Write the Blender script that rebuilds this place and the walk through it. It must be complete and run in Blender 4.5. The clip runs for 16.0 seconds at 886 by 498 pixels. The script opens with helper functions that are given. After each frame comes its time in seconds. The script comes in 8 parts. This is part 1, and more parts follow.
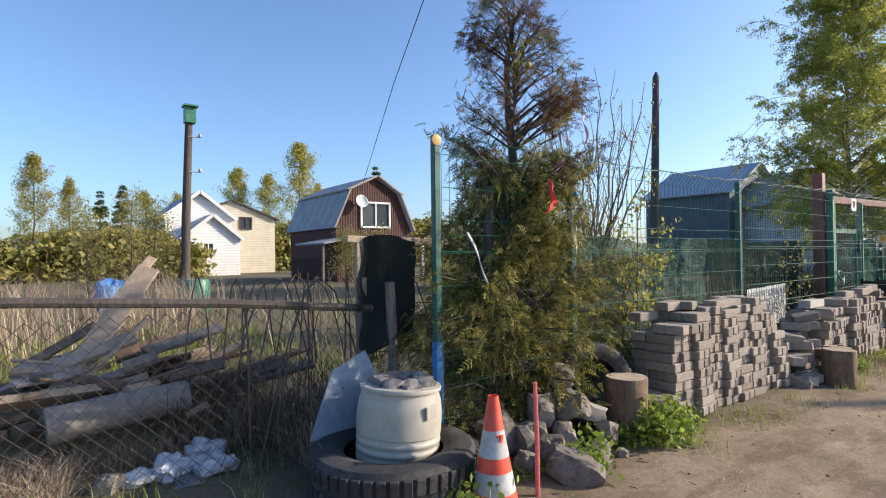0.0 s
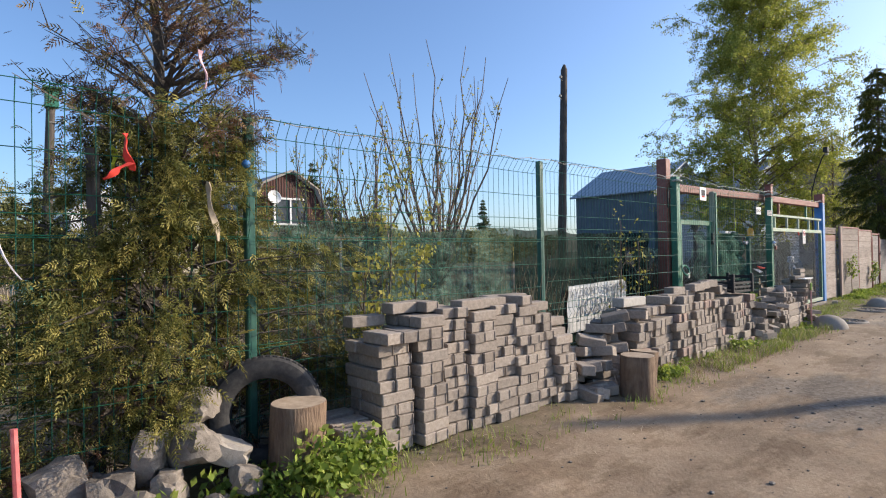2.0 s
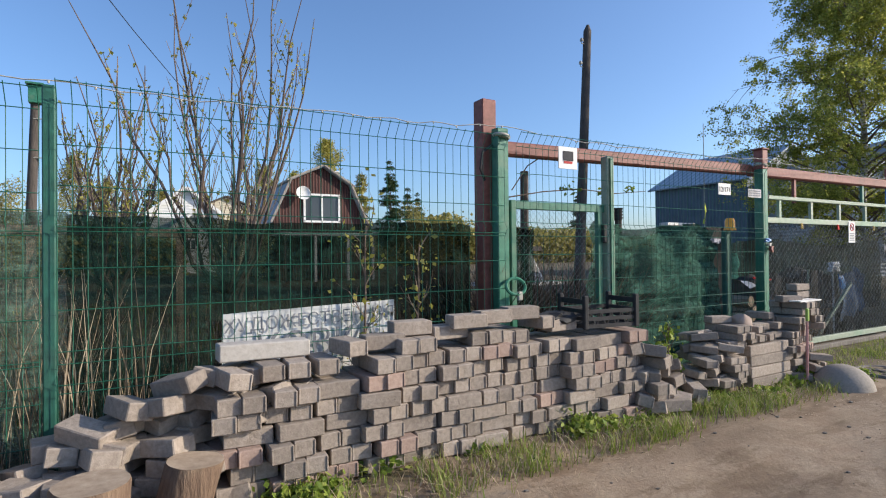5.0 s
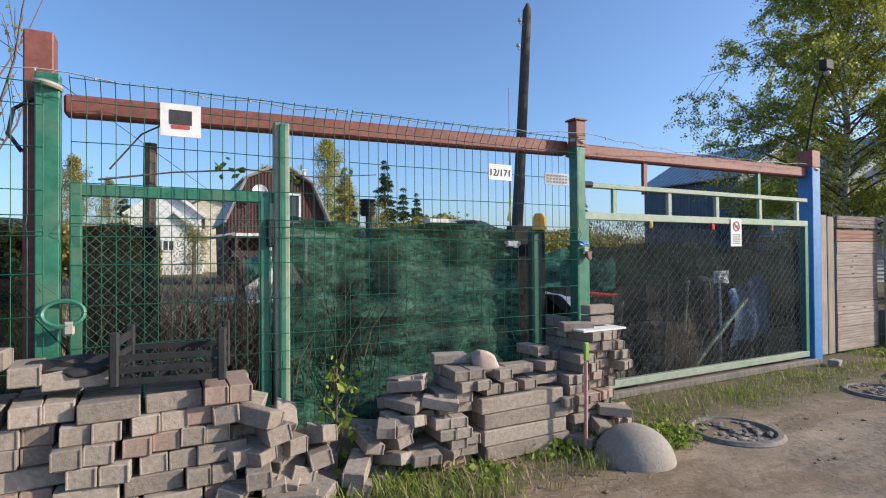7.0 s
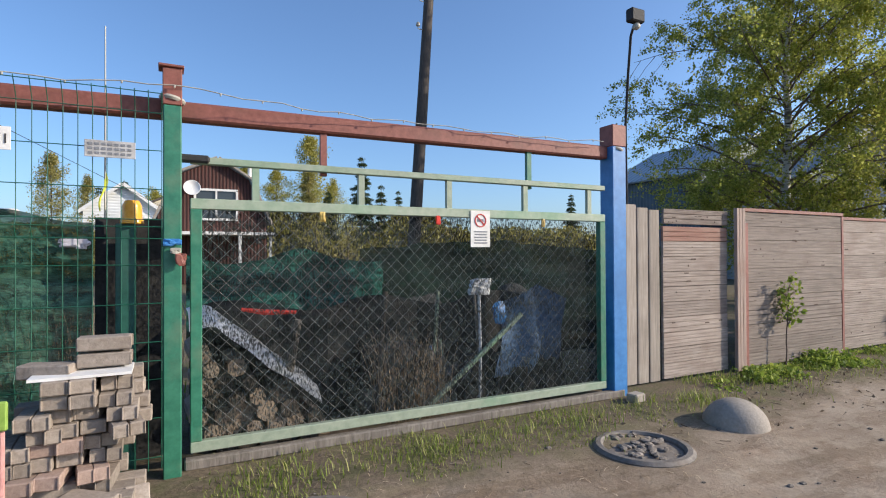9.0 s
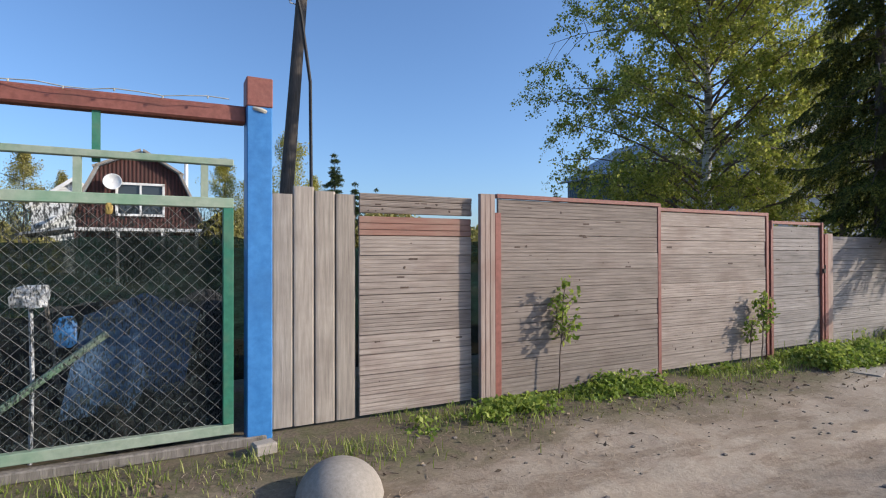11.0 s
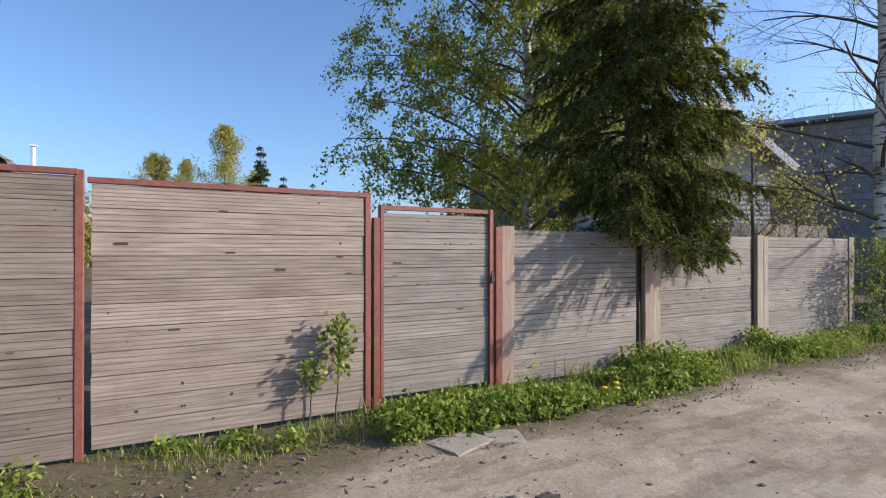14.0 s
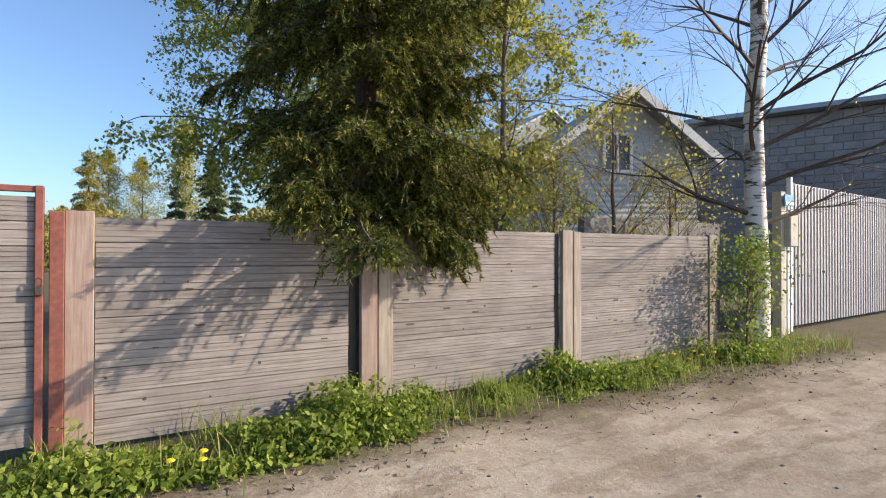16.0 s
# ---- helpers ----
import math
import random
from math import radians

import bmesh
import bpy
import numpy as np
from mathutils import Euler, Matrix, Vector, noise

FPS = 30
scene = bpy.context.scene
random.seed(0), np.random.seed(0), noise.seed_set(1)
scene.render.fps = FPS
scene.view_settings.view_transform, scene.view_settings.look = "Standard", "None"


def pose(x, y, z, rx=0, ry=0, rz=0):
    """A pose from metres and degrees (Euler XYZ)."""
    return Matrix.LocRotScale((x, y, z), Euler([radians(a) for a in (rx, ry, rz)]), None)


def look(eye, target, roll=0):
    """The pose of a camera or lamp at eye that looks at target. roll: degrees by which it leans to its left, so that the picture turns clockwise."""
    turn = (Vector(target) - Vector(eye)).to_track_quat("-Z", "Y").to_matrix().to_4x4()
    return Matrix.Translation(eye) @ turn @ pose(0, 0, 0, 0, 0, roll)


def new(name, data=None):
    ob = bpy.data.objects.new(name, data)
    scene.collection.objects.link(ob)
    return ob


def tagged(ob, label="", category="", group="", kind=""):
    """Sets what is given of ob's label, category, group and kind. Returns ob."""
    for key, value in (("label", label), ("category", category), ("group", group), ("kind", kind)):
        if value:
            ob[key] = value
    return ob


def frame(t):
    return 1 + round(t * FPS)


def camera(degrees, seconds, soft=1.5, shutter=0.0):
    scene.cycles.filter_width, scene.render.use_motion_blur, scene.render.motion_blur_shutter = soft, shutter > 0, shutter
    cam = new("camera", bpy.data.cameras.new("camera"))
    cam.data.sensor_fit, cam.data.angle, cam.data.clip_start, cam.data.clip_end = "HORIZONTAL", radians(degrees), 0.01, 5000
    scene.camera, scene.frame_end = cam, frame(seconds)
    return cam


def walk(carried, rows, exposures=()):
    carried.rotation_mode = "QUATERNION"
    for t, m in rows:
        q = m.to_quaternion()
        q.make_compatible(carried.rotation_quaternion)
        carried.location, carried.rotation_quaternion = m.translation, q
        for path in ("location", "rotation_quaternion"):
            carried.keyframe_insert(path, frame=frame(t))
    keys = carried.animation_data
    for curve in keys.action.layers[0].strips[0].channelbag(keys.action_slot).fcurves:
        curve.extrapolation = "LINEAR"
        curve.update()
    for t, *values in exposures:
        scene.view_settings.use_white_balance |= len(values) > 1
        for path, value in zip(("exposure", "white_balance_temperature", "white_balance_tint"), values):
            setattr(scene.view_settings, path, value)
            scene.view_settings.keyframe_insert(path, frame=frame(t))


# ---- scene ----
cam = camera(78.9, 16.0, 1.1)
METRES, EYE, TILT, LEAN, TURN = 22.2, 1.29, 0.0, 0.0, -36.8
ROWS = [
    (0.0, 0.0, 0.0, 0.0, 0.01, 0.63, 0.78),
    (0.5, 0.0148, 0.0061, -0.0005, -0.63, 0.6, 0.96),
    (1.0, 0.0362, 0.0163, -0.0012, -2.89, 0.51, 1.05),
    (1.5, 0.0596, 0.0242, -0.0023, -5.11, 0.61, 1.1),
    (2.0, 0.0823, 0.0385, -0.0043, -4.62, 0.53, 1.01),
    (2.5, 0.1073, 0.0523, -0.0041, -3.41, 0.52, 1.0),
    (3.0, 0.1337, 0.0663, -0.0037, -0.59, 0.64, 0.97),
    (5.5, 0.2654, 0.1681, -0.005, 8.08, 0.55, 0.49),
    (6.0, 0.2903, 0.1876, -0.0037, 8.82, 0.67, 0.47),
    (6.5, 0.3161, 0.2093, -0.0037, 9.42, 0.8, 0.58),
    (7.0, 0.3402, 0.2255, -0.0038, 9.21, 0.68, 0.42),
    (7.5, 0.3667, 0.2464, -0.0046, 9.48, 0.61, 0.39),
    (8.0, 0.3919, 0.263, -0.0033, 9.37, 0.61, 0.36),
    (8.5, 0.4165, 0.2823, -0.0033, 9.58, 0.58, 0.27),
    (9.0, 0.4436, 0.2986, -0.0032, 9.52, 0.58, 0.28),
    (9.5, 0.4701, 0.3169, -0.0036, 9.67, 0.52, 0.2),
    (10.0, 0.4989, 0.3336, -0.0032, 9.66, 0.46, 0.19),
    (12.5, 0.6279, 0.4267, -0.0047, 8.98, 0.29, -0.13),
    (13.0, 0.6558, 0.4473, -0.0042, 8.23, 0.23, -0.02),
    (13.5, 0.6819, 0.4659, -0.0032, 7.49, 0.36, -0.07),
    (14.0, 0.71, 0.4872, -0.0036, 6.77, 0.28, -0.02),
    (14.5, 0.7336, 0.5036, -0.0016, 5.52, 0.41, -0.07),
    (15.0, 0.7611, 0.5245, -0.0035, 5.64, 0.37, -0.08),
    (15.5, 0.7879, 0.5438, -0.0041, 5.29, 0.44, -0.07),
    (16.0, 0.8164, 0.5667, -0.0045, 5.31, 0.47, -0.13),
]
walk(cam, [(t, pose(0, 0, EYE, TILT, LEAN, TURN) @ pose(METRES * x, METRES * y, METRES * z, 90 + pitch, roll, yaw)) for t, x, y, z, yaw, pitch, roll in ROWS],
     [(0.0, 0.78, 6600, 12), (2.0, 0.70, 6600, 12), (3.0, 0.54, 6350, 11), (9.5, 0.50, 6350, 11), (12.5, 0.43, 6050, 11), (14.0, 0.58, 6350, 12), (16.0, 0.84, 6900, 12.5)])

# ---- world, sun, exposure ----
SUN = Vector((0.84, -0.49, 0.43)).normalized()
world = bpy.data.worlds.new("sky")
scene.world = world
world.use_nodes = True
wt = world.node_tree
sky = wt.nodes.new("ShaderNodeTexSky")
sky.sky_type = "NISHITA"
sky.sun_disc = False
sky.sun_elevation = math.asin(SUN.z)
sky.sun_rotation = math.atan2(SUN.x, SUN.y)
sky.air_density, sky.dust_density, sky.ozone_density = 0.95, 1.5, 5.2
wt.links.new(sky.outputs[0], wt.nodes["Background"].inputs[0])
wt.nodes["Background"].inputs[1].default_value = 0.15
sun_data = bpy.data.lights.new("sun", "SUN")
sun_data.energy, sun_data.angle, sun_data.color = 3.75, radians(0.53), (1.0, 0.88, 0.71)
sun = new("sun", sun_data)
sun.matrix_basis = look(SUN * 60, (0, 0, 0))

# ---- helpers for meshes ----
rnd = random.Random(7)
RG = np.random.default_rng(11)


class MB:
    """Vertices and faces gathered for one mesh."""

    def __init__(self):
        self.v, self.f = [], []

    def add(self, vs, fs):
        b = len(self.v)
        self.v += [tuple(p) for p in vs]
        self.f += [tuple(i + b for i in q) for q in fs]
        return self

    def box(self, c, s, m=None, ch=0.0):
        """A box of size s about c, turned by m, its edges cut by ch."""
        hx, hy, hz = s[0] / 2, s[1] / 2, s[2] / 2
        c = Vector(c)
        m = m or Matrix.Identity(3)
        if ch <= 0:
            vs = [Vector((x, y, z)) for x in (-hx, hx) for y in (-hy, hy) for z in (-hz, hz)]
            fs = [(0, 1, 3, 2), (4, 6, 7, 5), (0, 4, 5, 1), (2, 3, 7, 6), (0, 2, 6, 4), (1, 5, 7, 3)]
            return self.add([c + m @ v for v in vs], fs)
        vs, idx = [], {}
        for sx in (-1, 1):
            for sy in (-1, 1):
                for sz in (-1, 1):
                    for a in range(3):
                        p = [sx * (hx - ch), sy * (hy - ch), sz * (hz - ch)]
                        p[a] = (sx, sy, sz)[a] * (hx, hy, hz)[a]
                        idx[sx, sy, sz, a] = len(vs)
                        vs.append(Vector(p))
        fs = []
        for a in range(3):
            b, d = (a + 1) % 3, (a + 2) % 3
            for s0 in (-1, 1):
                q = []
                for sb, sd in ((-1, -1), (1, -1), (1, 1), (-1, 1)):
                    k = [0, 0, 0]
                    k[a], k[b], k[d] = s0, sb, sd
                    q.append(idx[k[0], k[1], k[2], a])
                fs.append(q if s0 > 0 else q[::-1])
            for sb in (-1, 1):
                for sd in (-1, 1):
                    q = []
                    for s0, ax in ((-1, b), (1, b), (1, d), (-1, d)):
                        k = [0, 0, 0]
                        k[a], k[b], k[d] = s0, sb, sd
                        q.append(idx[k[0], k[1], k[2], ax])
                    fs.append(q if sb * sd < 0 else q[::-1])
        for sx in (-1, 1):
            for sy in (-1, 1):
                for sz in (-1, 1):
                    q = [idx[sx, sy, sz, a] for a in range(3)]
                    fs.append(q if sx * sy * sz > 0 else q[::-1])
        return self.add([c + m @ v for v in vs], fs)

    def tube(self, pts, radii, n=6, cap=True):
        """A round tube along pts."""
        pts = [Vector(p) for p in pts]
        if not hasattr(radii, "__len__"):
            radii = [radii] * len(pts)
        b = len(self.v)
        side = None
        for i, p in enumerate(pts):
            d = (pts[min(i + 1, len(pts) - 1)] - pts[max(i - 1, 0)]).normalized()
            if side is None:
                side = d.cross(Vector((0, 0, 1)) if abs(d.z) < 0.9 else Vector((1, 0, 0))).normalized()
            else:
                side = (side - d * side.dot(d)).normalized()
            up = d.cross(side)
            for k in range(n):
                a = 2 * math.pi * k / n
                self.v.append(tuple(p + (side * math.cos(a) + up * math.sin(a)) * radii[i]))
        for i in range(len(pts) - 1):
            for k in range(n):
                k2 = (k + 1) % n
                self.f.append((b + i * n + k, b + i * n + k2, b + i * n + n + k2, b + i * n + n + k))
        if cap:
            self.f.append(tuple(b + k for k in range(n))[::-1])
            e = b + (len(pts) - 1) * n
            self.f.append(tuple(e + k for k in range(n)))
        return self

    def lathe(self, prof, n=24, c=(0, 0, 0), m=None, closed=False):
        """A shape turned about z from (radius, height) pairs."""
        c = Vector(c)
        m = m or Matrix.Identity(3)
        b = len(self.v)
        for r, z in prof:
            for k in range(n):
                a = 2 * math.pi * k / n
                self.v.append(tuple(c + m @ Vector((r * math.cos(a), r * math.sin(a), z))))
        rows = len(prof)
        for i in range(rows if closed else rows - 1):
            j = (i + 1) % rows
            for k in range(n):
                k2 = (k + 1) % n
                self.f.append((b + i * n + k, b + i * n + k2, b + j * n + k2, b + j * n + k))
        if not closed:
            self.f.append(tuple(b + k for k in range(n))[::-1])
            self.f.append(tuple(b + (rows - 1) * n + k for k in range(n)))
        return self

    def extrude(self, poly, depth, m):
        """A flat outline in x, z pushed along y by depth, then placed by m (4x4)."""
        n = len(poly)
        vs = [m @ Vector((x, 0, z)) for x, z in poly] + [m @ Vector((x, depth, z)) for x, z in poly]
        fs = [tuple(range(n)), tuple(range(2 * n - 1, n - 1, -1))]
        fs += [(i, i + n, (i + 1) % n + n, (i + 1) % n) for i in range(n)]
        return self.add(vs, fs)

    def rock(self, c, s, seed, n=2, rough=0.25, m=None, flat=0.9):
        """A rough stone of half sizes s about c."""
        bm = bmesh.new()
        bmesh.ops.create_icosphere(bm, subdivisions=n, radius=1)
        m = m or Matrix.Identity(3)
        o = Vector((seed * 3.7, seed * 1.3, 0))
        vs = []
        for v in bm.verts:
            k = 1 + rough * noise.noise(v.co * 1.1 + o) + rough * 0.5 * noise.noise(v.co * 2.7 + o)
            q = v.co * k
            for a in range(3):
                q[a] = max(-flat, min(flat, q[a]))
            vs.append(Vector(c) + m @ Vector((q[0] * s[0], q[1] * s[1], q[2] * s[2])))
        fs = [[v.index for v in f.verts] for f in bm.faces]
        bm.free()
        return self.add(vs, fs)


def mesh_of(name, mb, mat, smooth=False):
    me = bpy.data.meshes.new(name)
    me.from_pydata(mb.v, [], mb.f)
    me.materials.append(mat)
    if smooth:
        me.polygons.foreach_set("use_smooth", [True] * len(me.polygons))
        me.set_sharp_from_angle(angle=radians(smooth if smooth is not True else 40))
    me.update()
    return me


def np_mesh(name, verts, faces, mat, smooth=False):
    """A mesh from arrays: verts (N, 3), faces (M, k)."""
    me = bpy.data.meshes.new(name)
    m, k = faces.shape
    me.vertices.add(len(verts))
    me.vertices.foreach_set("co", np.ascontiguousarray(verts, dtype=np.float32).ravel())
    me.loops.add(m * k)
    me.loops.foreach_set("vertex_index", np.ascontiguousarray(faces, dtype=np.int32).ravel())
    me.polygons.add(m)
    me.polygons.foreach_set("loop_start", np.arange(0, m * k, k, dtype=np.int32))
    if smooth:
        me.polygons.foreach_set("use_smooth", np.ones(m, dtype=bool))
    me.materials.append(mat)
    me.update(calc_edges=True)
    me.validate()
    return me


def thing(name, label, category, at=(0, 0, 0), group="", rz=0.0, kind=""):
    """An empty at a thing's base, to hold its parts."""
    ob = new(name)
    ob.matrix_basis = pose(at[0], at[1], at[2], 0, 0, rz)
    ob.empty_display_size = 0.1
    return tagged(ob, label, category, group, kind)


def part(name, mb, mat, parent, label="", smooth=False, world=False):
    """One mesh under a thing or a part. world: its points are places in the world."""
    if world:
        o = parent.matrix_basis.translation.copy()
        if parent.parent:
            o += parent.parent.matrix_basis.translation
        mb.v = [(x - o.x, y - o.y, z - o.z) for x, y, z in mb.v]
    ob = new(name, mesh_of(name, mb, mat, smooth))
    ob.parent = parent
    if label:
        tagged(ob, label)
    return ob


def piece(name, me, parent, at, rz=0.0, rx=0.0, ry=0.0, scale=(1, 1, 1)):
    """One of many pieces that share a mesh, placed in its parent's space."""
    ob = new(name, me)
    ob.parent = parent
    ob.matrix_basis = pose(*at, rx, ry, rz) @ Matrix.Diagonal((*scale, 1))
    return ob


def solo(name, mb, mat, label, category, at=None, group="", kind="", smooth=False):
    """A thing that is one mesh; its points are places in the world, its origin at."""
    at = at or (0, 0, 0)
    mb.v = [(x - at[0], y - at[1], z - at[2]) for x, y, z in mb.v]
    ob = new(name, mesh_of(name, mb, mat, smooth))
    ob.location = at
    return tagged(ob, label, category, group, kind)


# ---- materials ----
def mat_new(name):
    m = bpy.data.materials.new(name)
    m.use_nodes = True
    return m, m.node_tree, m.node_tree.nodes, m.node_tree.links, m.node_tree.nodes["Principled BSDF"]


def ramp(nt, fac, stops):
    r = nt.nodes.new("ShaderNodeValToRGB")
    e = r.color_ramp.elements
    while len(e) < len(stops):
        e.new(0.5)
    for el, (p, c) in zip(e, stops):
        el.position, el.color = p, (*c, 1)
    nt.links.new(fac, r.inputs[0])
    return r.outputs[0]


def noise_node(nt, vec, scale, detail=4, rough=0.55, stretch=None):
    n = nt.nodes.new("ShaderNodeTexNoise")
    n.inputs["Scale"].default_value, n.inputs["Detail"].default_value = scale, detail
    n.inputs["Roughness"].default_value = rough
    if stretch:
        mp = nt.nodes.new("ShaderNodeMapping")
        mp.inputs["Scale"].default_value = stretch
        nt.links.new(vec, mp.inputs[0])
        vec = mp.outputs[0]
    nt.links.new(vec, n.inputs["Vector"])
    return n.outputs[0]


def mix(nt, fac, a, b, kind="MIX"):
    n = nt.nodes.new("ShaderNodeMix")
    n.data_type, n.blend_type = "RGBA", kind
    for s, v in ((n.inputs[0], fac), (n.inputs[6], a), (n.inputs[7], b)):
        if hasattr(v, "links"):
            nt.links.new(v, s)
        elif isinstance(v, tuple):
            s.default_value = (*v, 1)
        else:
            s.default_value = v
    return n.outputs[2]


def coords(nt):
    """World place, shifted by each object's own random number."""
    g = nt.nodes.new("ShaderNodeNewGeometry")
    oi = nt.nodes.new("ShaderNodeObjectInfo")
    ml = nt.nodes.new("ShaderNodeVectorMath")
    ml.operation = "SCALE"
    ml.inputs[0].default_value = (37.0, 17.0, 53.0)
    nt.links.new(oi.outputs["Random"], ml.inputs["Scale"])
    ad = nt.nodes.new("ShaderNodeVectorMath")
    nt.links.new(g.outputs["Position"], ad.inputs[0])
    nt.links.new(ml.outputs[0], ad.inputs[1])
    return ad.outputs[0], oi.outputs["Random"], g


def bump(nt, height, strength, dist, bsdf):
    b = nt.nodes.new("ShaderNodeBump")
    b.inputs["Strength"].default_value, b.inputs["Distance"].default_value = strength, dist
    nt.links.new(height, b.inputs["Height"])
    nt.links.new(b.outputs[0], bsdf.inputs["Normal"])


def surface(name, c1, c2, stain=None, big=1.2, fine=30.0, rough=0.8, metal=0.0, relief=0.004, strength=0.5, vary=0.25, stretch=None, amount=0.5, spec=0.5):
    """A worn surface: two tones by fine grain, stains by a large noise, each piece a little lighter or darker."""
    m, nt, ns, ln, bsdf = mat_new(name)
    vec, r, _ = coords(nt)
    f = noise_node(nt, vec, fine, 5, 0.65, stretch)
    col = ramp(nt, f, [(0.3, c1), (0.7, c2)])
    if stain:
        b = noise_node(nt, vec, big, 5, 0.6)
        fac = nt.nodes.new("ShaderNodeMapRange")
        fac.inputs[1].default_value, fac.inputs[2].default_value = 0.48, 0.72
        fac.inputs[4].default_value = amount
        ln.new(b, fac.inputs[0])
        col = mix(nt, fac.outputs[0], col, stain)
    if vary:
        mr = nt.nodes.new("ShaderNodeMapRange")
        mr.inputs[3].default_value, mr.inputs[4].default_value = 1 - vary, 1 + vary
        ln.new(r, mr.inputs[0])
        hsv = nt.nodes.new("ShaderNodeHueSaturation")
        ln.new(mr.outputs[0], hsv.inputs["Value"])
        ln.new(col, hsv.inputs["Color"])
        col = hsv.outputs[0]
    ln.new(col, bsdf.inputs["Base Color"])
    bsdf.inputs["Roughness"].default_value, bsdf.inputs["Metallic"].default_value = rough, metal
    bsdf.inputs["Specular IOR Level"].default_value = spec
    if strength:
        bump(nt, f, strength, relief, bsdf)
    return m


def leaf_mat(name, c1, c2, c3, through_light=0.35, rough=0.6):
    """Leaves of three tones, one by one, that let light through."""
    m, nt, ns, ln, bsdf = mat_new(name)
    g = ns.new("ShaderNodeNewGeometry")
    col = ramp(nt, g.outputs["Random Per Island"], [(0.0, c1), (0.5, c2), (1.0, c3)])
    ln.new(col, bsdf.inputs["Base Color"])
    bsdf.inputs["Roughness"].default_value = rough
    bsdf.inputs["Specular IOR Level"].default_value = 0.3
    tr = ns.new("ShaderNodeBsdfTranslucent")
    ln.new(col, tr.inputs[0])
    mx = ns.new("ShaderNodeMixShader")
    mx.inputs[0].default_value = through_light
    ln.new(bsdf.outputs[0], mx.inputs[1])
    ln.new(tr.outputs[0], mx.inputs[2])
    ln.new(mx.outputs[0], ns["Material Output"].inputs[0])
    return m


def net_mat(name, c1, c2, open_part, scale=260.0, weave=(0.55, 0.95)):
    """Woven shade net: threads with open gaps between them; light and shade of its wrinkles put into the colour."""
    m, nt, ns, ln, bsdf = mat_new(name)
    vec, r, g = coords(nt)
    big = noise_node(nt, vec, 3.0, 6, 0.65, (0.6, 1, 1.7))
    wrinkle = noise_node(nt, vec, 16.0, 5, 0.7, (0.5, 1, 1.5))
    # fold shading in the colour: low wrinkle noise darkens, high noise brightens
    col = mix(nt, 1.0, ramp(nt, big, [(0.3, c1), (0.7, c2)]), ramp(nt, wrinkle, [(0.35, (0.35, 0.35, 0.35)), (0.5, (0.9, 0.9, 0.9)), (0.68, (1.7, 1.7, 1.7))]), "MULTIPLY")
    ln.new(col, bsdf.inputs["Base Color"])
    bsdf.inputs["Roughness"].default_value = 0.9
    bsdf.inputs["Specular IOR Level"].default_value = 0.1
    fine = noise_node(nt, vec, scale, 2, 0.5, (1, 1, 0.4))
    tot = ns.new("ShaderNodeMath")
    tot.operation = "MULTIPLY_ADD"
    tot.inputs[1].default_value = 0.5
    ln.new(big, tot.inputs[0])
    ln.new(fine, tot.inputs[2])
    mr = ns.new("ShaderNodeMapRange")
    mr.inputs[1].default_value, mr.inputs[2].default_value = weave
    mr.inputs[3].default_value, mr.inputs[4].default_value = open_part * 0.2, min(1, open_part * 1.9)
    ln.new(tot.outputs[0], mr.inputs[0])
    tp = ns.new("ShaderNodeBsdfTransparent")
    mx = ns.new("ShaderNodeMixShader")
    ln.new(mr.outputs[0], mx.inputs[0])
    ln.new(bsdf.outputs[0], mx.inputs[1])
    ln.new(tp.outputs[0], mx.inputs[2])
    ln.new(mx.outputs[0], ns["Material Output"].inputs[0])
    bump(nt, wrinkle, 0.9, 0.03, bsdf)
    return m


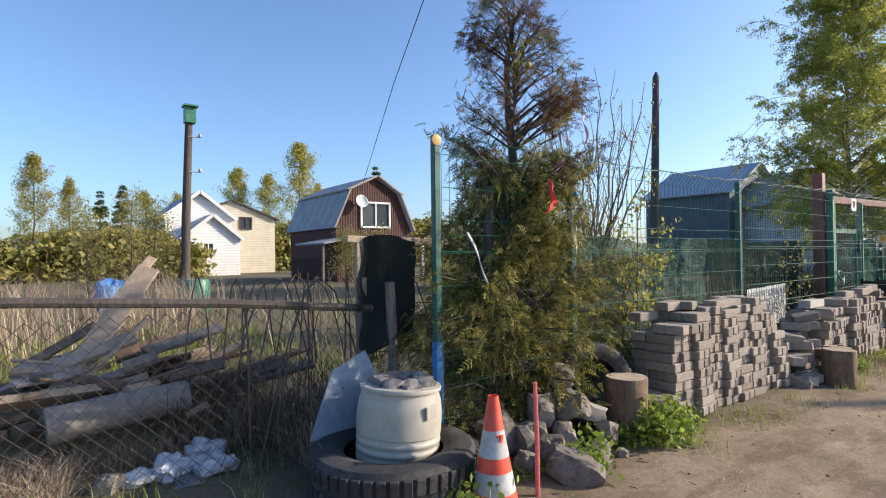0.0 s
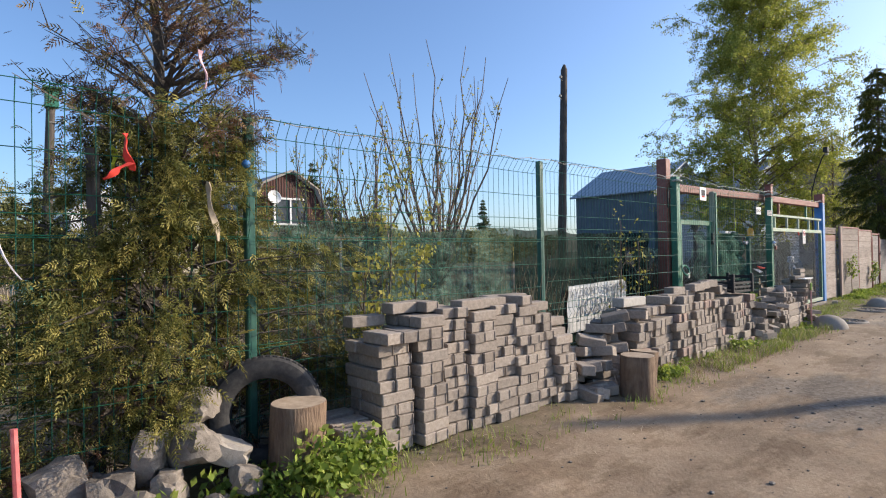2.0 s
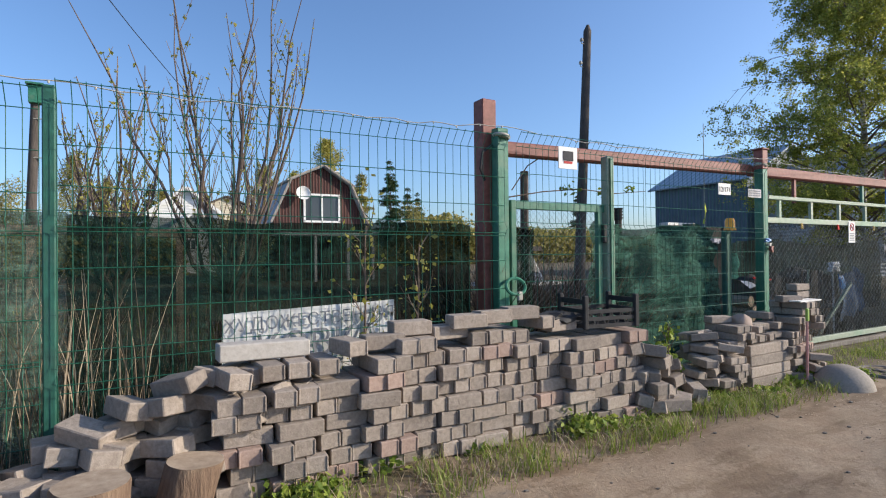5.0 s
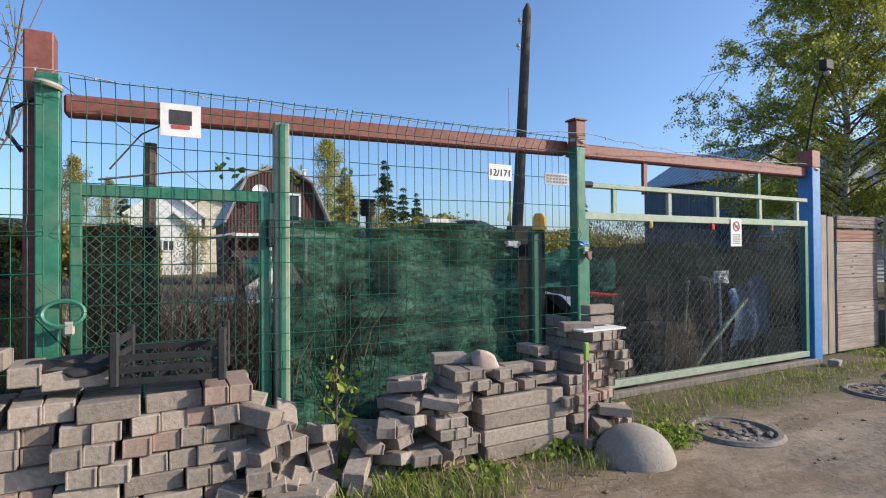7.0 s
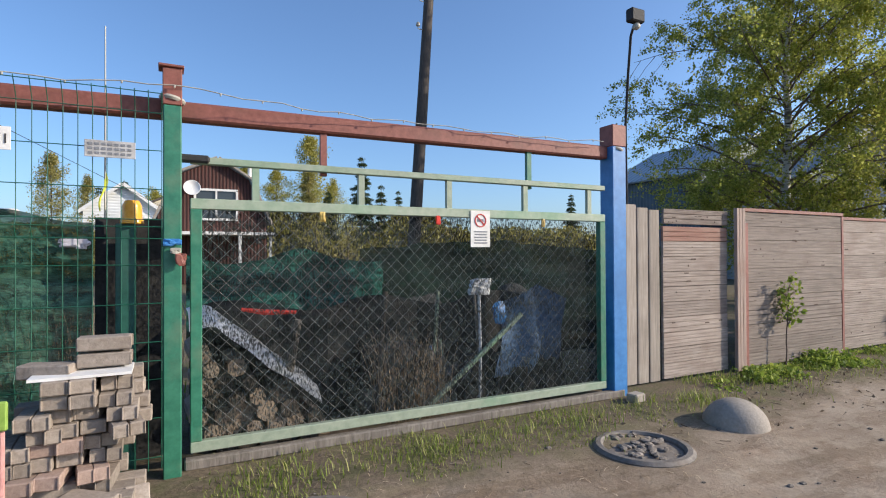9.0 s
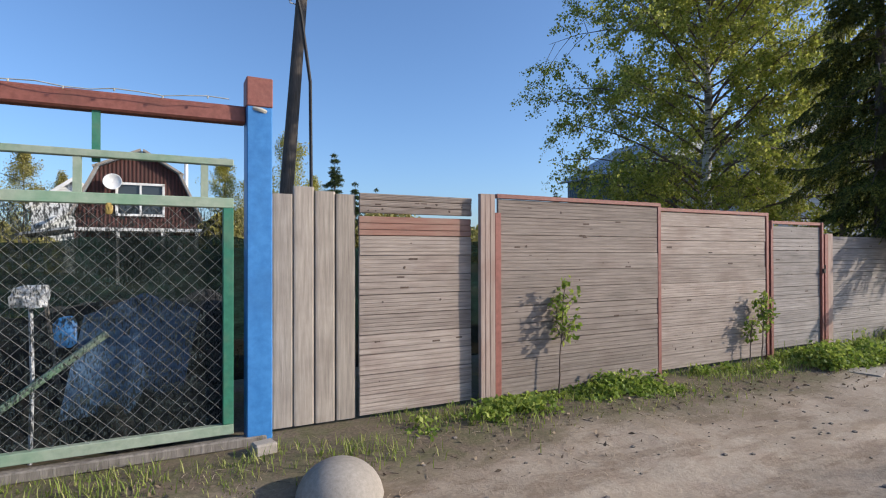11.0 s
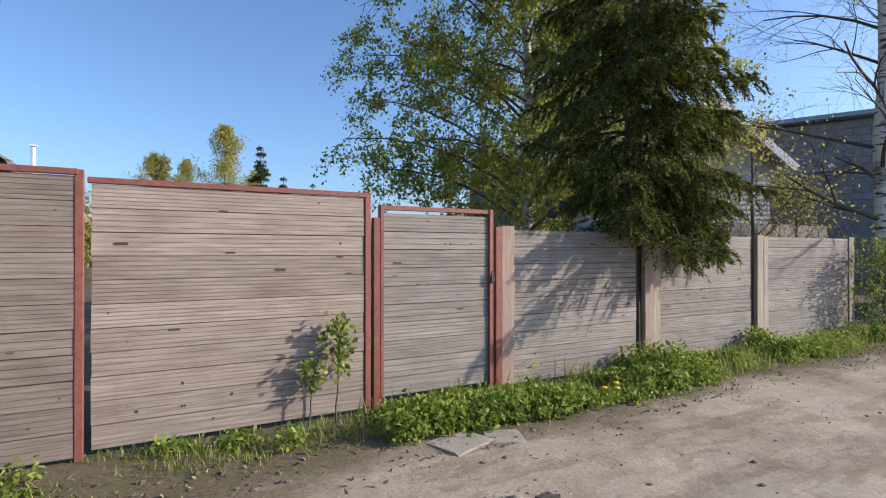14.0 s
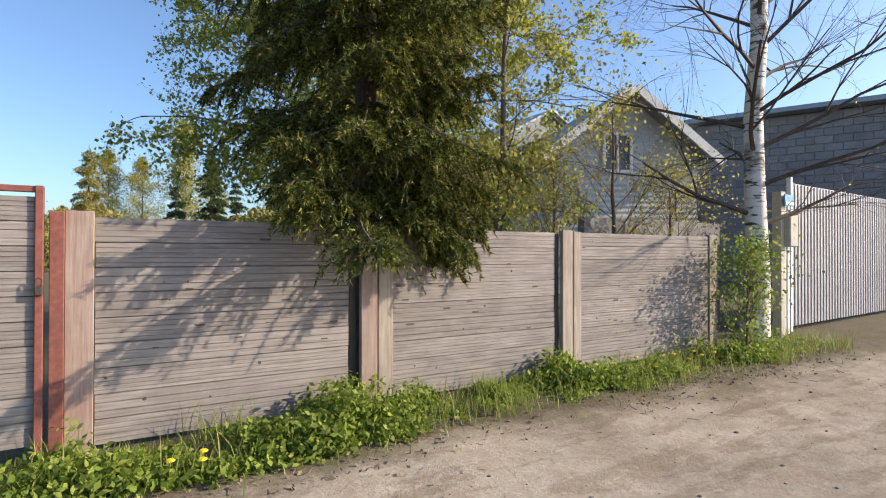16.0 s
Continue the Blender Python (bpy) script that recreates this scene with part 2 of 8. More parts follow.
def ground_mat():
    """Trodden earth road with gravel, straw-strewn earth along the fence, grass soil beyond."""
    m, nt, ns, ln, bsdf = mat_new("earth")
    g = ns.new("ShaderNodeNewGeometry")
    vec = g.outputs["Position"]
    sp = ns.new("ShaderNodeSeparateXYZ")
    ln.new(vec, sp.inputs[0])
    wob = noise_node(nt, vec, 0.9, 5, 0.6)
    fine = noise_node(nt, vec, 45.0, 6, 0.7)
    mid = noise_node(nt, vec, 5.0, 5, 0.65)
    road = ramp(nt, fine, [(0.2, (0.26, 0.21, 0.16)), (0.5, (0.35, 0.288, 0.222)), (0.8, (0.43, 0.36, 0.285))])
    road = mix(nt, ramp(nt, mid, [(0.42, (0, 0, 0)), (0.65, (0.55, 0.55, 0.55))]), road, (0.27, 0.20, 0.15))
    road = mix(nt, ramp(nt, wob, [(0.44, (0, 0, 0)), (0.62, (0.7, 0.7, 0.7))]), road, mix(nt, 1.0, road, (0.66, 0.63, 0.60), "MULTIPLY"))
    damp = noise_node(nt, vec, 2.3, 7, 0.72, (0.55, 1.6, 1))
    road = mix(nt, ramp(nt, damp, [(0.50, (0, 0, 0)), (0.56, (0.55, 0.55, 0.55)), (0.75, (0.8, 0.8, 0.8))]), road, mix(nt, 1.0, road, (0.60, 0.55, 0.50), "MULTIPLY"))
    pale = noise_node(nt, vec, 1.1, 6, 0.66, (0.5, 1.3, 2.0))
    road = mix(nt, ramp(nt, pale, [(0.52, (0, 0, 0)), (0.66, (0.6, 0.6, 0.6))]), road, mix(nt, 1.0, road, (1.35, 1.32, 1.28), "MULTIPLY"))
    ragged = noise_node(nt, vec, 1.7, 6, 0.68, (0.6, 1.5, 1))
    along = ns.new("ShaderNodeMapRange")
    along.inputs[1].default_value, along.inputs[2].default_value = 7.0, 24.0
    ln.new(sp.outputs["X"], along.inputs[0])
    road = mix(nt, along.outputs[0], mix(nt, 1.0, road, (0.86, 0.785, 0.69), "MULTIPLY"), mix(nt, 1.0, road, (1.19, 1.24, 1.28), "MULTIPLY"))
    vor = ns.new("ShaderNodeTexVoronoi")
    vor.inputs["Scale"].default_value = 38.0
    ln.new(vec, vor.inputs["Vector"])
    chips = ramp(nt, vor.outputs["Color"], [(0.2, (0.08, 0.072, 0.064)), (0.8, (0.20, 0.18, 0.155))])
    for px, py, pr in ((7.3, 0.45, 1.1), (13.0, 0.95, 0.75), (18.5, -0.2, 0.9)):
        dv = ns.new("ShaderNodeVectorMath")
        dv.operation = "DISTANCE"
        dv.inputs[1].default_value = (px, py, 0)
        ln.new(vec, dv.inputs[0])
        am = ns.new("ShaderNodeMath")
        am.operation = "MULTIPLY_ADD"
        am.inputs[1].default_value = 4.0
        ln.new(ragged, am.inputs[0])
        ln.new(dv.outputs["Value"], am.inputs[2])
        ml = ns.new("ShaderNodeMapRange")
        ml.inputs[1].default_value, ml.inputs[2].default_value = pr + 1.5, pr + 2.2
        ml.inputs[3].default_value, ml.inputs[4].default_value = 0.62, 0.0
        ln.new(am.outputs[0], ml.inputs[0])
        road = mix(nt, ml.outputs[0], road, chips)
    soil = ramp(nt, fine, [(0.3, (0.085, 0.064, 0.045)), (0.7, (0.22, 0.17, 0.12))])
    soil = mix(nt, ramp(nt, mid, [(0.4, (0, 0, 0)), (0.6, (0.45, 0.45, 0.45))]), soil, (0.09, 0.11, 0.035))
    edge = ns.new("ShaderNodeMath")
    edge.operation = "MULTIPLY_ADD"
    edge.inputs[1].default_value = 1.1
    ln.new(wob, edge.inputs[0])
    ln.new(sp.outputs["Y"], edge.inputs[2])
    mr = ns.new("ShaderNodeMapRange")
    mr.inputs[1].default_value, mr.inputs[2].default_value = 2.35, 2.75
    ln.new(edge.outputs[0], mr.inputs[0])
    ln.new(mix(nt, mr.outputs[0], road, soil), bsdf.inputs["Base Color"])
    bsdf.inputs["Roughness"].default_value = 0.95
    bsdf.inputs["Specular IOR Level"].default_value = 0.2
    rough2 = noise_node(nt, vec, 14.0, 6, 0.75)
    bump(nt, rough2, 0.42, 0.03, bsdf)
    return m


def bark_birch():
    m, nt, ns, ln, bsdf = mat_new("birch_bark")
    vec, r, g = coords(nt)
    a = noise_node(nt, vec, 9.0, 4, 0.6, (0.5, 0.5, 3.0))
    b = noise_node(nt, vec, 2.2, 3, 0.6)
    c = mix(nt, ramp(nt, a, [(0.53, (0, 0, 0)), (0.59, (1, 1, 1))]), (0.60, 0.575, 0.54), (0.06, 0.05, 0.045))
    c = mix(nt, ramp(nt, b, [(0.58, (0, 0, 0)), (0.68, (0.8, 0.8, 0.8))]), c, (0.10, 0.085, 0.07))
    ln.new(c, bsdf.inputs["Base Color"])
    bsdf.inputs["Roughness"].default_value = 0.75
    bump(nt, a, 0.5, 0.01, bsdf)
    return m


PAVER = surface("concrete_paver", (0.225, 0.185, 0.15), (0.36, 0.305, 0.255), (0.17, 0.135, 0.105), 3.0, 45.0, 0.92, 0, 0.006, 0.7, 0.2)
PAVER_RED = surface("red_paver", (0.26, 0.18, 0.145), (0.38, 0.28, 0.23), (0.20, 0.15, 0.12), 3.0, 60.0, 0.92, 0, 0.004, 0.6, 0.15)
STONE = surface("field_stone", (0.13, 0.11, 0.094), (0.29, 0.25, 0.21), (0.09, 0.072, 0.056), 6.0, 22.0, 0.9, 0, 0.015, 0.7, 0.25)
CONCRETE = surface("concrete", (0.28, 0.245, 0.205), (0.39, 0.345, 0.295), (0.20, 0.175, 0.145), 2.5, 50.0, 0.9, 0, 0.004, 0.5, 0.08)
PLANK = surface("weathered_plank", (0.21, 0.168, 0.142), (0.41, 0.34, 0.29), (0.19, 0.13, 0.105), 2.6, 26.0, 0.85, 0, 0.003, 0.6, 0.13, (0.12, 1, 2.2))
PLANK_RED = surface("red_stained_plank", (0.24, 0.11, 0.08), (0.36, 0.20, 0.15), (0.36, 0.28, 0.22), 3.0, 26.0, 0.85, 0, 0.003, 0.6, 0.1, (0.12, 1, 2.2))
BOARD_UP = surface("weathered_board", (0.24, 0.20, 0.165), (0.42, 0.36, 0.30), (0.20, 0.16, 0.13), 2.6, 26.0, 0.85, 0, 0.003, 0.6, 0.13, (2.2, 1, 0.12))
BOARD_PINK = surface("red_tinged_board", (0.25, 0.175, 0.145), (0.40, 0.31, 0.26), (0.24, 0.12, 0.09), 3.0, 26.0, 0.85, 0, 0.003, 0.6, 0.08, (2.2, 1, 0.12))
PLANK_COOL = surface("grey_weathered_plank", (0.18, 0.158, 0.145), (0.35, 0.312, 0.288), (0.15, 0.125, 0.112), 2.6, 26.0, 0.85, 0, 0.003, 0.6, 0.13, (0.12, 1, 2.2))
PLANK_GREY = surface("grey_brown_plank", (0.15, 0.12, 0.10), (0.29, 0.24, 0.205), (0.15, 0.105, 0.085), 2.6, 26.0, 0.85, 0, 0.003, 0.6, 0.13, (0.12, 1, 2.2))
KNOT = surface("dark_knot", (0.06, 0.04, 0.03), (0.12, 0.08, 0.06), None, 2, 40, 0.9)
RED_STEEL = surface("red_oxide_steel", (0.18, 0.055, 0.04), (0.28, 0.10, 0.075), (0.12, 0.05, 0.035), 4.0, 30.0, 0.6, 0, 0.002, 0.3, 0.08)
GREEN_STEEL = surface("green_painted_steel", (0.02, 0.13, 0.08), (0.045, 0.21, 0.13), (0.16, 0.20, 0.13), 5.0, 18.0, 0.45, 0, 0.002, 0.3, 0.06)
POST_GREEN = surface("dark_green_post", (0.012, 0.07, 0.05), (0.025, 0.125, 0.09), (0.05, 0.10, 0.08), 5.0, 18.0, 0.5, 0, 0.002, 0.3, 0.06)
PALE_STEEL = surface("worn_green_steel", (0.24, 0.30, 0.22), (0.36, 0.40, 0.31), (0.05, 0.26, 0.12), 1.3, 18.0, 0.55, 0, 0.002, 0.3, 0.06)
GREEN_WIRE = surface("green_coated_wire", (0.008, 0.085, 0.05), (0.018, 0.125, 0.075), None, 3, 20, 0.4, 0, 0.001, 0.0, 0)
DULL_WIRE = surface("dull_grey_wire", (0.15, 0.15, 0.145), (0.30, 0.295, 0.28), (0.10, 0.085, 0.07), 9, 30, 0.6, 0.2, 0.001, 0.0, 0)
RUSTY_WIRE = surface("rusty_wire", (0.05, 0.04, 0.035), (0.11, 0.085, 0.07), None, 4, 30, 0.8, 0.3, 0.001, 0.0, 0)
BLUE_STEEL = surface("blue_painted_steel", (0.03, 0.16, 0.42), (0.06, 0.24, 0.55), (0.03, 0.12, 0.30), 3.0, 15.0, 0.45, 0, 0.002, 0.2, 0)
WHITE_PAINT = surface("white_paint", (0.68, 0.67, 0.64), (0.80, 0.79, 0.77), (0.50, 0.47, 0.42), 3.0, 20.0, 0.6, 0, 0.002, 0.2, 0.03)
WHITE_PLASTIC = surface("white_plastic", (0.34, 0.32, 0.27), (0.45, 0.43, 0.37), (0.36, 0.33, 0.27), 3.0, 12.0, 0.5, 0, 0.001, 0.15, 0)
BLACK_PLASTIC = surface("black_plastic", (0.012, 0.012, 0.013), (0.03, 0.03, 0.032), (0.04, 0.038, 0.036), 3.0, 25, 0.75, 0, 0.001, 0.2, 0)
RUBBER = surface("tyre_rubber", (0.018, 0.018, 0.019), (0.045, 0.043, 0.042), (0.13, 0.115, 0.10), 5.0, 40, 0.8, 0, 0.003, 0.5, 0)
BARK = surface("bark", (0.07, 0.055, 0.042), (0.17, 0.135, 0.105), (0.10, 0.10, 0.075), 4.0, 18.0, 0.95, 0, 0.02, 0.9, 0.1, (2.5, 2.5, 0.4))
TWIG = surface("twig_bark", (0.09, 0.065, 0.05), (0.19, 0.14, 0.11), None, 4.0, 25.0, 0.9, 0, 0.003, 0.3, 0.1)
DARK_TWIG = surface("dark_branch_bark", (0.045, 0.036, 0.03), (0.11, 0.085, 0.07), None, 4.0, 25.0, 0.9, 0, 0.003, 0.3, 0.1)
CUT_WOOD = surface("sawn_wood", (0.30, 0.22, 0.15), (0.46, 0.36, 0.26), (0.18, 0.13, 0.09), 4.0, 22.0, 0.9, 0, 0.005, 0.5, 0.1)
OLD_WOOD = surface("grey_old_wood", (0.11, 0.095, 0.08), (0.25, 0.22, 0.19), (0.08, 0.065, 0.055), 3.0, 16.0, 0.95, 0, 0.008, 0.8, 0.2, (2.5, 2.5, 0.3))
POLE_WOOD = surface("tarred_pole_wood", (0.045, 0.038, 0.033), (0.12, 0.10, 0.085), (0.03, 0.025, 0.02), 2.0, 14.0, 0.95, 0, 0.01, 0.8, 0.1, (3, 3, 0.25))
BIRCH = bark_birch()
CONE_RED = surface("cone_red", (0.62, 0.06, 0.03), (0.78, 0.10, 0.05), (0.45, 0.12, 0.09), 6.0, 20, 0.5, 0, 0.001, 0.1, 0)
CONE_WHITE = surface("cone_band", (0.38, 0.37, 0.36), (0.55, 0.54, 0.53), (0.17, 0.15, 0.14), 11.0, 20, 0.5, 0, 0.001, 0.1, 0)
NET_GREEN = net_mat("green_shade_net", (0.035, 0.075, 0.055), (0.11, 0.17, 0.13), 0.24)
# this net's green is raised towards its look in sun
NET_SUN = net_mat("rumpled_green_net", (0.014, 0.055, 0.04), (0.07, 0.16, 0.115), 0.12)
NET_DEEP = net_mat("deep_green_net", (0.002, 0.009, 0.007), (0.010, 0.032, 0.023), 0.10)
NET_DARK = net_mat("dark_shade_net", (0.010, 0.014, 0.014), (0.055, 0.068, 0.066), 0.5, 110.0, (0.66, 0.82))
NET_TEAL = net_mat("teal_tarpaulin", (0.012, 0.06, 0.05), (0.04, 0.15, 0.125), 0.06)
BAG_DARK = surface("dark_plastic_sack", (0.02, 0.02, 0.022), (0.06, 0.06, 0.065), (0.012, 0.012, 0.013), 6, 18, 0.35, 0, 0.02, 0.8, 0.1)
BURLAP = surface("dark_green_cloth", (0.008, 0.013, 0.011), (0.02, 0.03, 0.025), None, 3, 80, 0.95, 0, 0.004, 0.6, 0)
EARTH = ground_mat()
BLACK = surface("black_felt", (0.012, 0.012, 0.012), (0.035, 0.034, 0.033), None, 3, 30, 0.95)
GLASS, _nt, _ns, _ln, _b = mat_new("window_glass")
_b.inputs["Base Color"].default_value = (0.05, 0.06, 0.07, 1)
_b.inputs["Roughness"].default_value = 0.05
LEAF_BIRCH = leaf_mat("birch_leaf", (0.17, 0.21, 0.037), (0.35, 0.38, 0.065), (0.53, 0.51, 0.125), 0.55)
LEAF_YELLOW = leaf_mat("spring_leaf", (0.27, 0.27, 0.05), (0.40, 0.37, 0.08), (0.52, 0.46, 0.14), 0.55)
LEAF_WEED = leaf_mat("weed_leaf", (0.09, 0.15, 0.022), (0.21, 0.29, 0.045), (0.40, 0.45, 0.10), 0.42)
GRASS = leaf_mat("grass_blade", (0.14, 0.20, 0.03), (0.24, 0.31, 0.055), (0.42, 0.40, 0.15), 0.35)
STRAW = leaf_mat("dry_straw", (0.20, 0.14, 0.09), (0.40, 0.30, 0.20), (0.60, 0.49, 0.35), 0.2, 0.8)
NEEDLE = leaf_mat("spruce_needles", (0.023, 0.033, 0.009), (0.085, 0.105, 0.021), (0.29, 0.285, 0.055), 0.28)
NEEDLE_FAR = leaf_mat("far_spruce", (0.03, 0.05, 0.02), (0.06, 0.09, 0.03), (0.09, 0.12, 0.04), 0.2)
THUJA = leaf_mat("thuja_scale", (0.05, 0.06, 0.016), (0.19, 0.19, 0.043), (0.50, 0.43, 0.13), 0.36)
THUJA_DEAD = leaf_mat("dead_thuja", (0.06, 0.035, 0.025), (0.19, 0.095, 0.06), (0.28, 0.21, 0.09), 0.25)
BUSH_FAR = leaf_mat("far_bush", (0.22, 0.21, 0.05), (0.32, 0.29, 0.08), (0.42, 0.36, 0.14), 0.4)

# ---- ground ----
def ground_z(x, y):
    """Height of the ground: a low bank along the fence, ruts and small unevenness."""
    z = 0.02 * noise.noise(Vector((x * 0.5, y * 0.5, 0))) + 0.012 * noise.noise(Vector((x * 2.3, y * 2.3, 3)))
    z -= 0.03 * math.exp(-((y + 0.1) / 0.35) ** 2) + 0.03 * math.exp(-((y - 1.1) / 0.3) ** 2)
    z += 0.035 * max(0.0, min(1.0, (y - 1.7) / 0.7))
    return z


def build_ground():
    xs = [-2500, -800, -300, -120, -60, -30, -15, -8] + list(np.arange(-4, 33, 0.1)) + [34, 36, 40, 45, 52, 60, 75, 100, 160, 400, 1000, 2500]
    ys = [-2500, -800, -200, -60, -25, -12, -7] + list(np.arange(-4, 4.2, 0.1)) + list(np.arange(4.4, 12, 0.4)) + [13, 15, 18, 22, 28, 36, 50, 80, 150, 400, 1000, 2500]
    vs = [(x, y, ground_z(x, y)) for y in ys for x in xs]
    nx = len(xs)
    fs = np.array([(j * nx + i, j * nx + i + 1, (j + 1) * nx + i + 1, (j + 1) * nx + i) for j in range(len(ys) - 1) for i in range(nx - 1)])
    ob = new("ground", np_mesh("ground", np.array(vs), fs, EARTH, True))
    tagged(ob, "trodden earth lane with gravel patches and a rough verge", "ground", kind="structure")


build_ground()


# ---- wire fence and gates ----
FY = 2.66  # line of the wire fence


def wire_panel(x0, x1, z0, z1, y, bends, rungs, label):
    """A welded wire panel with folded ribs, vertical wires and cross wires."""
    t = thing("wire_fence_panel", label, "fence", (x0, y, z0), "wire fence panels")
    n = max(2, round((x1 - x0) / 0.062))

    def off(z):
        return sum(-0.03 * max(0, 1 - abs(z - b) / 0.05) for b in bends) - (0.07 * max(0, (z - (z1 - 0.09)) / 0.09))

    zs = sorted(set([z0, z1, z1 - 0.045, z1 - 0.09] + [b + d for b in bends for d in (-0.05, 0, 0.05) if z0 < b + d < z1 - 0.1]))
    wire = mesh_of("upright_wire", MB().tube([(0, off(z), z - z0) for z in zs], 0.0021, 4), GREEN_WIRE)
    for i in range(n + 1):
        piece("upright_wire", wire, t, ((x1 - x0) * i / n, 0, 0))
    for z in rungs:
        mb = MB()
        nseg = 6
        mb.tube([(x0 + (x1 - x0) * k / nseg, y - 0.006 + off(z), z + 0.006 * noise.noise(Vector((x0 + k, z * 3, 0)))) for k in range(nseg + 1)], 0.0024, 4)
        part("cross_wire", mb, GREEN_WIRE, t, world=True)
    return t


def rungs_for(z0, z1, bends):
    r = [z1 - 0.01, z1 - 0.1]
    z = z1 - 0.3
    while z > z0:
        r.append(z)
        z -= 0.2
    for b in bends:
        r += [b - 0.05, b + 0.05]
    return r


for x0, x1, zt in ((1.95, 3.17, 2.0), (3.22, 5.83, 1.99), (5.9, 8.55, 2.03), (8.66, 10.02, 2.07), (10.05, 11.84, 2.07)):
    zb = 0.1
    bends = (1.36, 0.62)
    wire_panel(x0, x1, zb, zt, FY - 0.045, bends, rungs_for(zb, zt, bends), "green coated welded wire fence panel with folded ribs")


def post(name, x, y, z1, w, d, mat, label, cap=None, z0=-0.05):
    t = thing(name, label, "post", (x, y, z0), "fence posts")
    part("shaft", MB().box((x, y, (z0 + z1) / 2), (w, d, z1 - z0), None, 0.006), mat, t, world=True)
    if cap:
        cap(t)
    return t


def yellow_cap(t):
    mb = MB()
    mb.lathe([(0.02, -0.010), (0.034, -0.007), (0.036, 0.0), (0.034, 0.007), (0.02, 0.010)], 18, (1.915, FY - 0.045, 1.985), Matrix.Rotation(radians(90), 3, "X"))
    part("painted_foot", MB().box((1.94, FY, 0.36), (0.052, 0.049, 0.80)), BLUE_STEEL, t, "blue painted foot of the post", False, True)
    part("round_reflector", mb, YELLOW, t, "dull yellow round reflector", True, True)


YELLOW = surface("dull_yellow", (0.36, 0.24, 0.05), (0.46, 0.32, 0.08), (0.35, 0.22, 0.06), 8, 20, 0.5)
ORANGE = surface("orange_lens", (0.75, 0.30, 0.02), (0.85, 0.42, 0.05), None, 8, 20, 0.2)
post("fence_post", 1.94, FY, 2.02, 0.048, 0.045, POST_GREEN, "green steel fence post with a yellow reflector", yellow_cap)
post("fence_post", 3.195, FY, 2.02, 0.055, 0.05, POST_GREEN, "green steel fence post in the thuja")
post("fence_post", 5.865, FY, 2.02, 0.055, 0.05, POST_GREEN, "dark green steel fence post")


# the tall red-brown gate post with its green hinge post
t = thing("gate_post", "tall red-brown steel gate post with a square top", "post", (8.5, 2.78, -0.05))
part("shaft", MB().box((8.51, 2.80, 1.15), (0.125, 0.125, 2.36), None, 0.008), RED_STEEL, t, world=True)
t = thing("hinge_post", "green steel hinge post of the wicket with a ring lock", "post", (8.64, FY, -0.05))
part("shaft", MB().box((8.56, FY + 0.02, 1.03), (0.10, 0.08, 2.14), None, 0.006), GREEN_STEEL, t, world=True)
part("shaft", MB().box((8.67, FY + 0.03, 0.78), (0.05, 0.05, 1.60), None, 0.005), GREEN_STEEL, t, world=True)
mb = MB()
mb.tube([(8.63 + 0.085 * math.cos(a), FY - 0.06 + 0.02 * math.sin(a), 0.94 + 0.06 * math.sin(a)) for a in np.linspace(0, 2 * math.pi, 19)], 0.012, 6)
part("cable_loop", mb, GREEN_STEEL, t, "green cable lock loop", True, True)
part("lock", MB().box((8.655, FY - 0.075, 0.87), (0.045, 0.03, 0.065), None, 0.008), WHITE_PLASTIC, t, "pale padlock", False, True)

# lintel over wicket and gate
t = thing("gate_lintel", "red-brown steel beam over the gates", "beam", (8.6, 2.80, 2.0))
mb = MB()
part("beam", mb.box((10.24, 2.80, 2.01), (3.26, 0.10, 0.105), Matrix.Rotation(radians(-1.0), 3, "Y"), 0.012), RED_STEEL, t, world=True)
mb = MB()
part("beam", mb.box((13.53, 2.81, 2.05), (3.22, 0.10, 0.105), Matrix.Rotation(radians(-0.5), 3, "Y"), 0.012), RED_STEEL, t, world=True)
for x in (12.75, 14.35):
    part("hanger", MB().box((x, 2.80, 1.87), (0.04, 0.03, 0.30)), GREEN_STEEL if x > 13 else RED_STEEL, t, world=True)


def chain_panel(parent, x0, x1, z0, z1, y, cell, r, mat):
    mb = MB()
    cols = round((x1 - x0) / cell)
    cell = (x1 - x0) / cols
    rows = round((z1 - z0) / cell)
    for i in range(cols):
        s = i % 2
        pts = []
        for k in range(rows + 1):
            x = x0 + (i + 0.5) * cell + (cell / 2 if (k + s) % 2 else -cell / 2)
            pts.append((x, y + 0.003 * (1 if (k + s) % 2 else -1), z0 + (z1 - z0) * k / rows))
        mb.tube(pts, r, 4, False)
    return part("chain_link", mb, mat, parent, "", False, True)


# wicket
t = thing("wicket_gate", "green steel wicket with chain link and a top rail", "gate", (8.8, 2.70, 0.1))
part("top_rail", MB().box((9.15, 2.70, 1.545), (1.0, 0.04, 0.06), None, 0.004), GREEN_STEEL, t, world=True)
part("stile", MB().box((9.57, 2.70, 0.80), (0.05, 0.045, 1.50), None, 0.004), GREEN_STEEL, t, world=True)
part("bottom_rail", MB().box((9.12, 2.70, 0.12), (0.86, 0.04, 0.05), None, 0.004), GREEN_STEEL, t, world=True)
chain_panel(t, 8.70, 9.54, 0.14, 1.515, 2.70, 0.026, 0.0013, DULL_WIRE)
part("latch", MB().box((9.6, 2.665, 1.34), (0.045, 0.035, 0.16), None, 0.008), BLACK_PLASTIC, t, "black latch box", False, True)
t = thing("gate_post", "worn green steel post between wicket and fence", "post", (9.66, FY, -0.05))
part("shaft", MB().box((9.66, FY + 0.02, 0.97), (0.085, 0.07, 2.02), None, 0.006), PALE_STEEL, t, world=True)
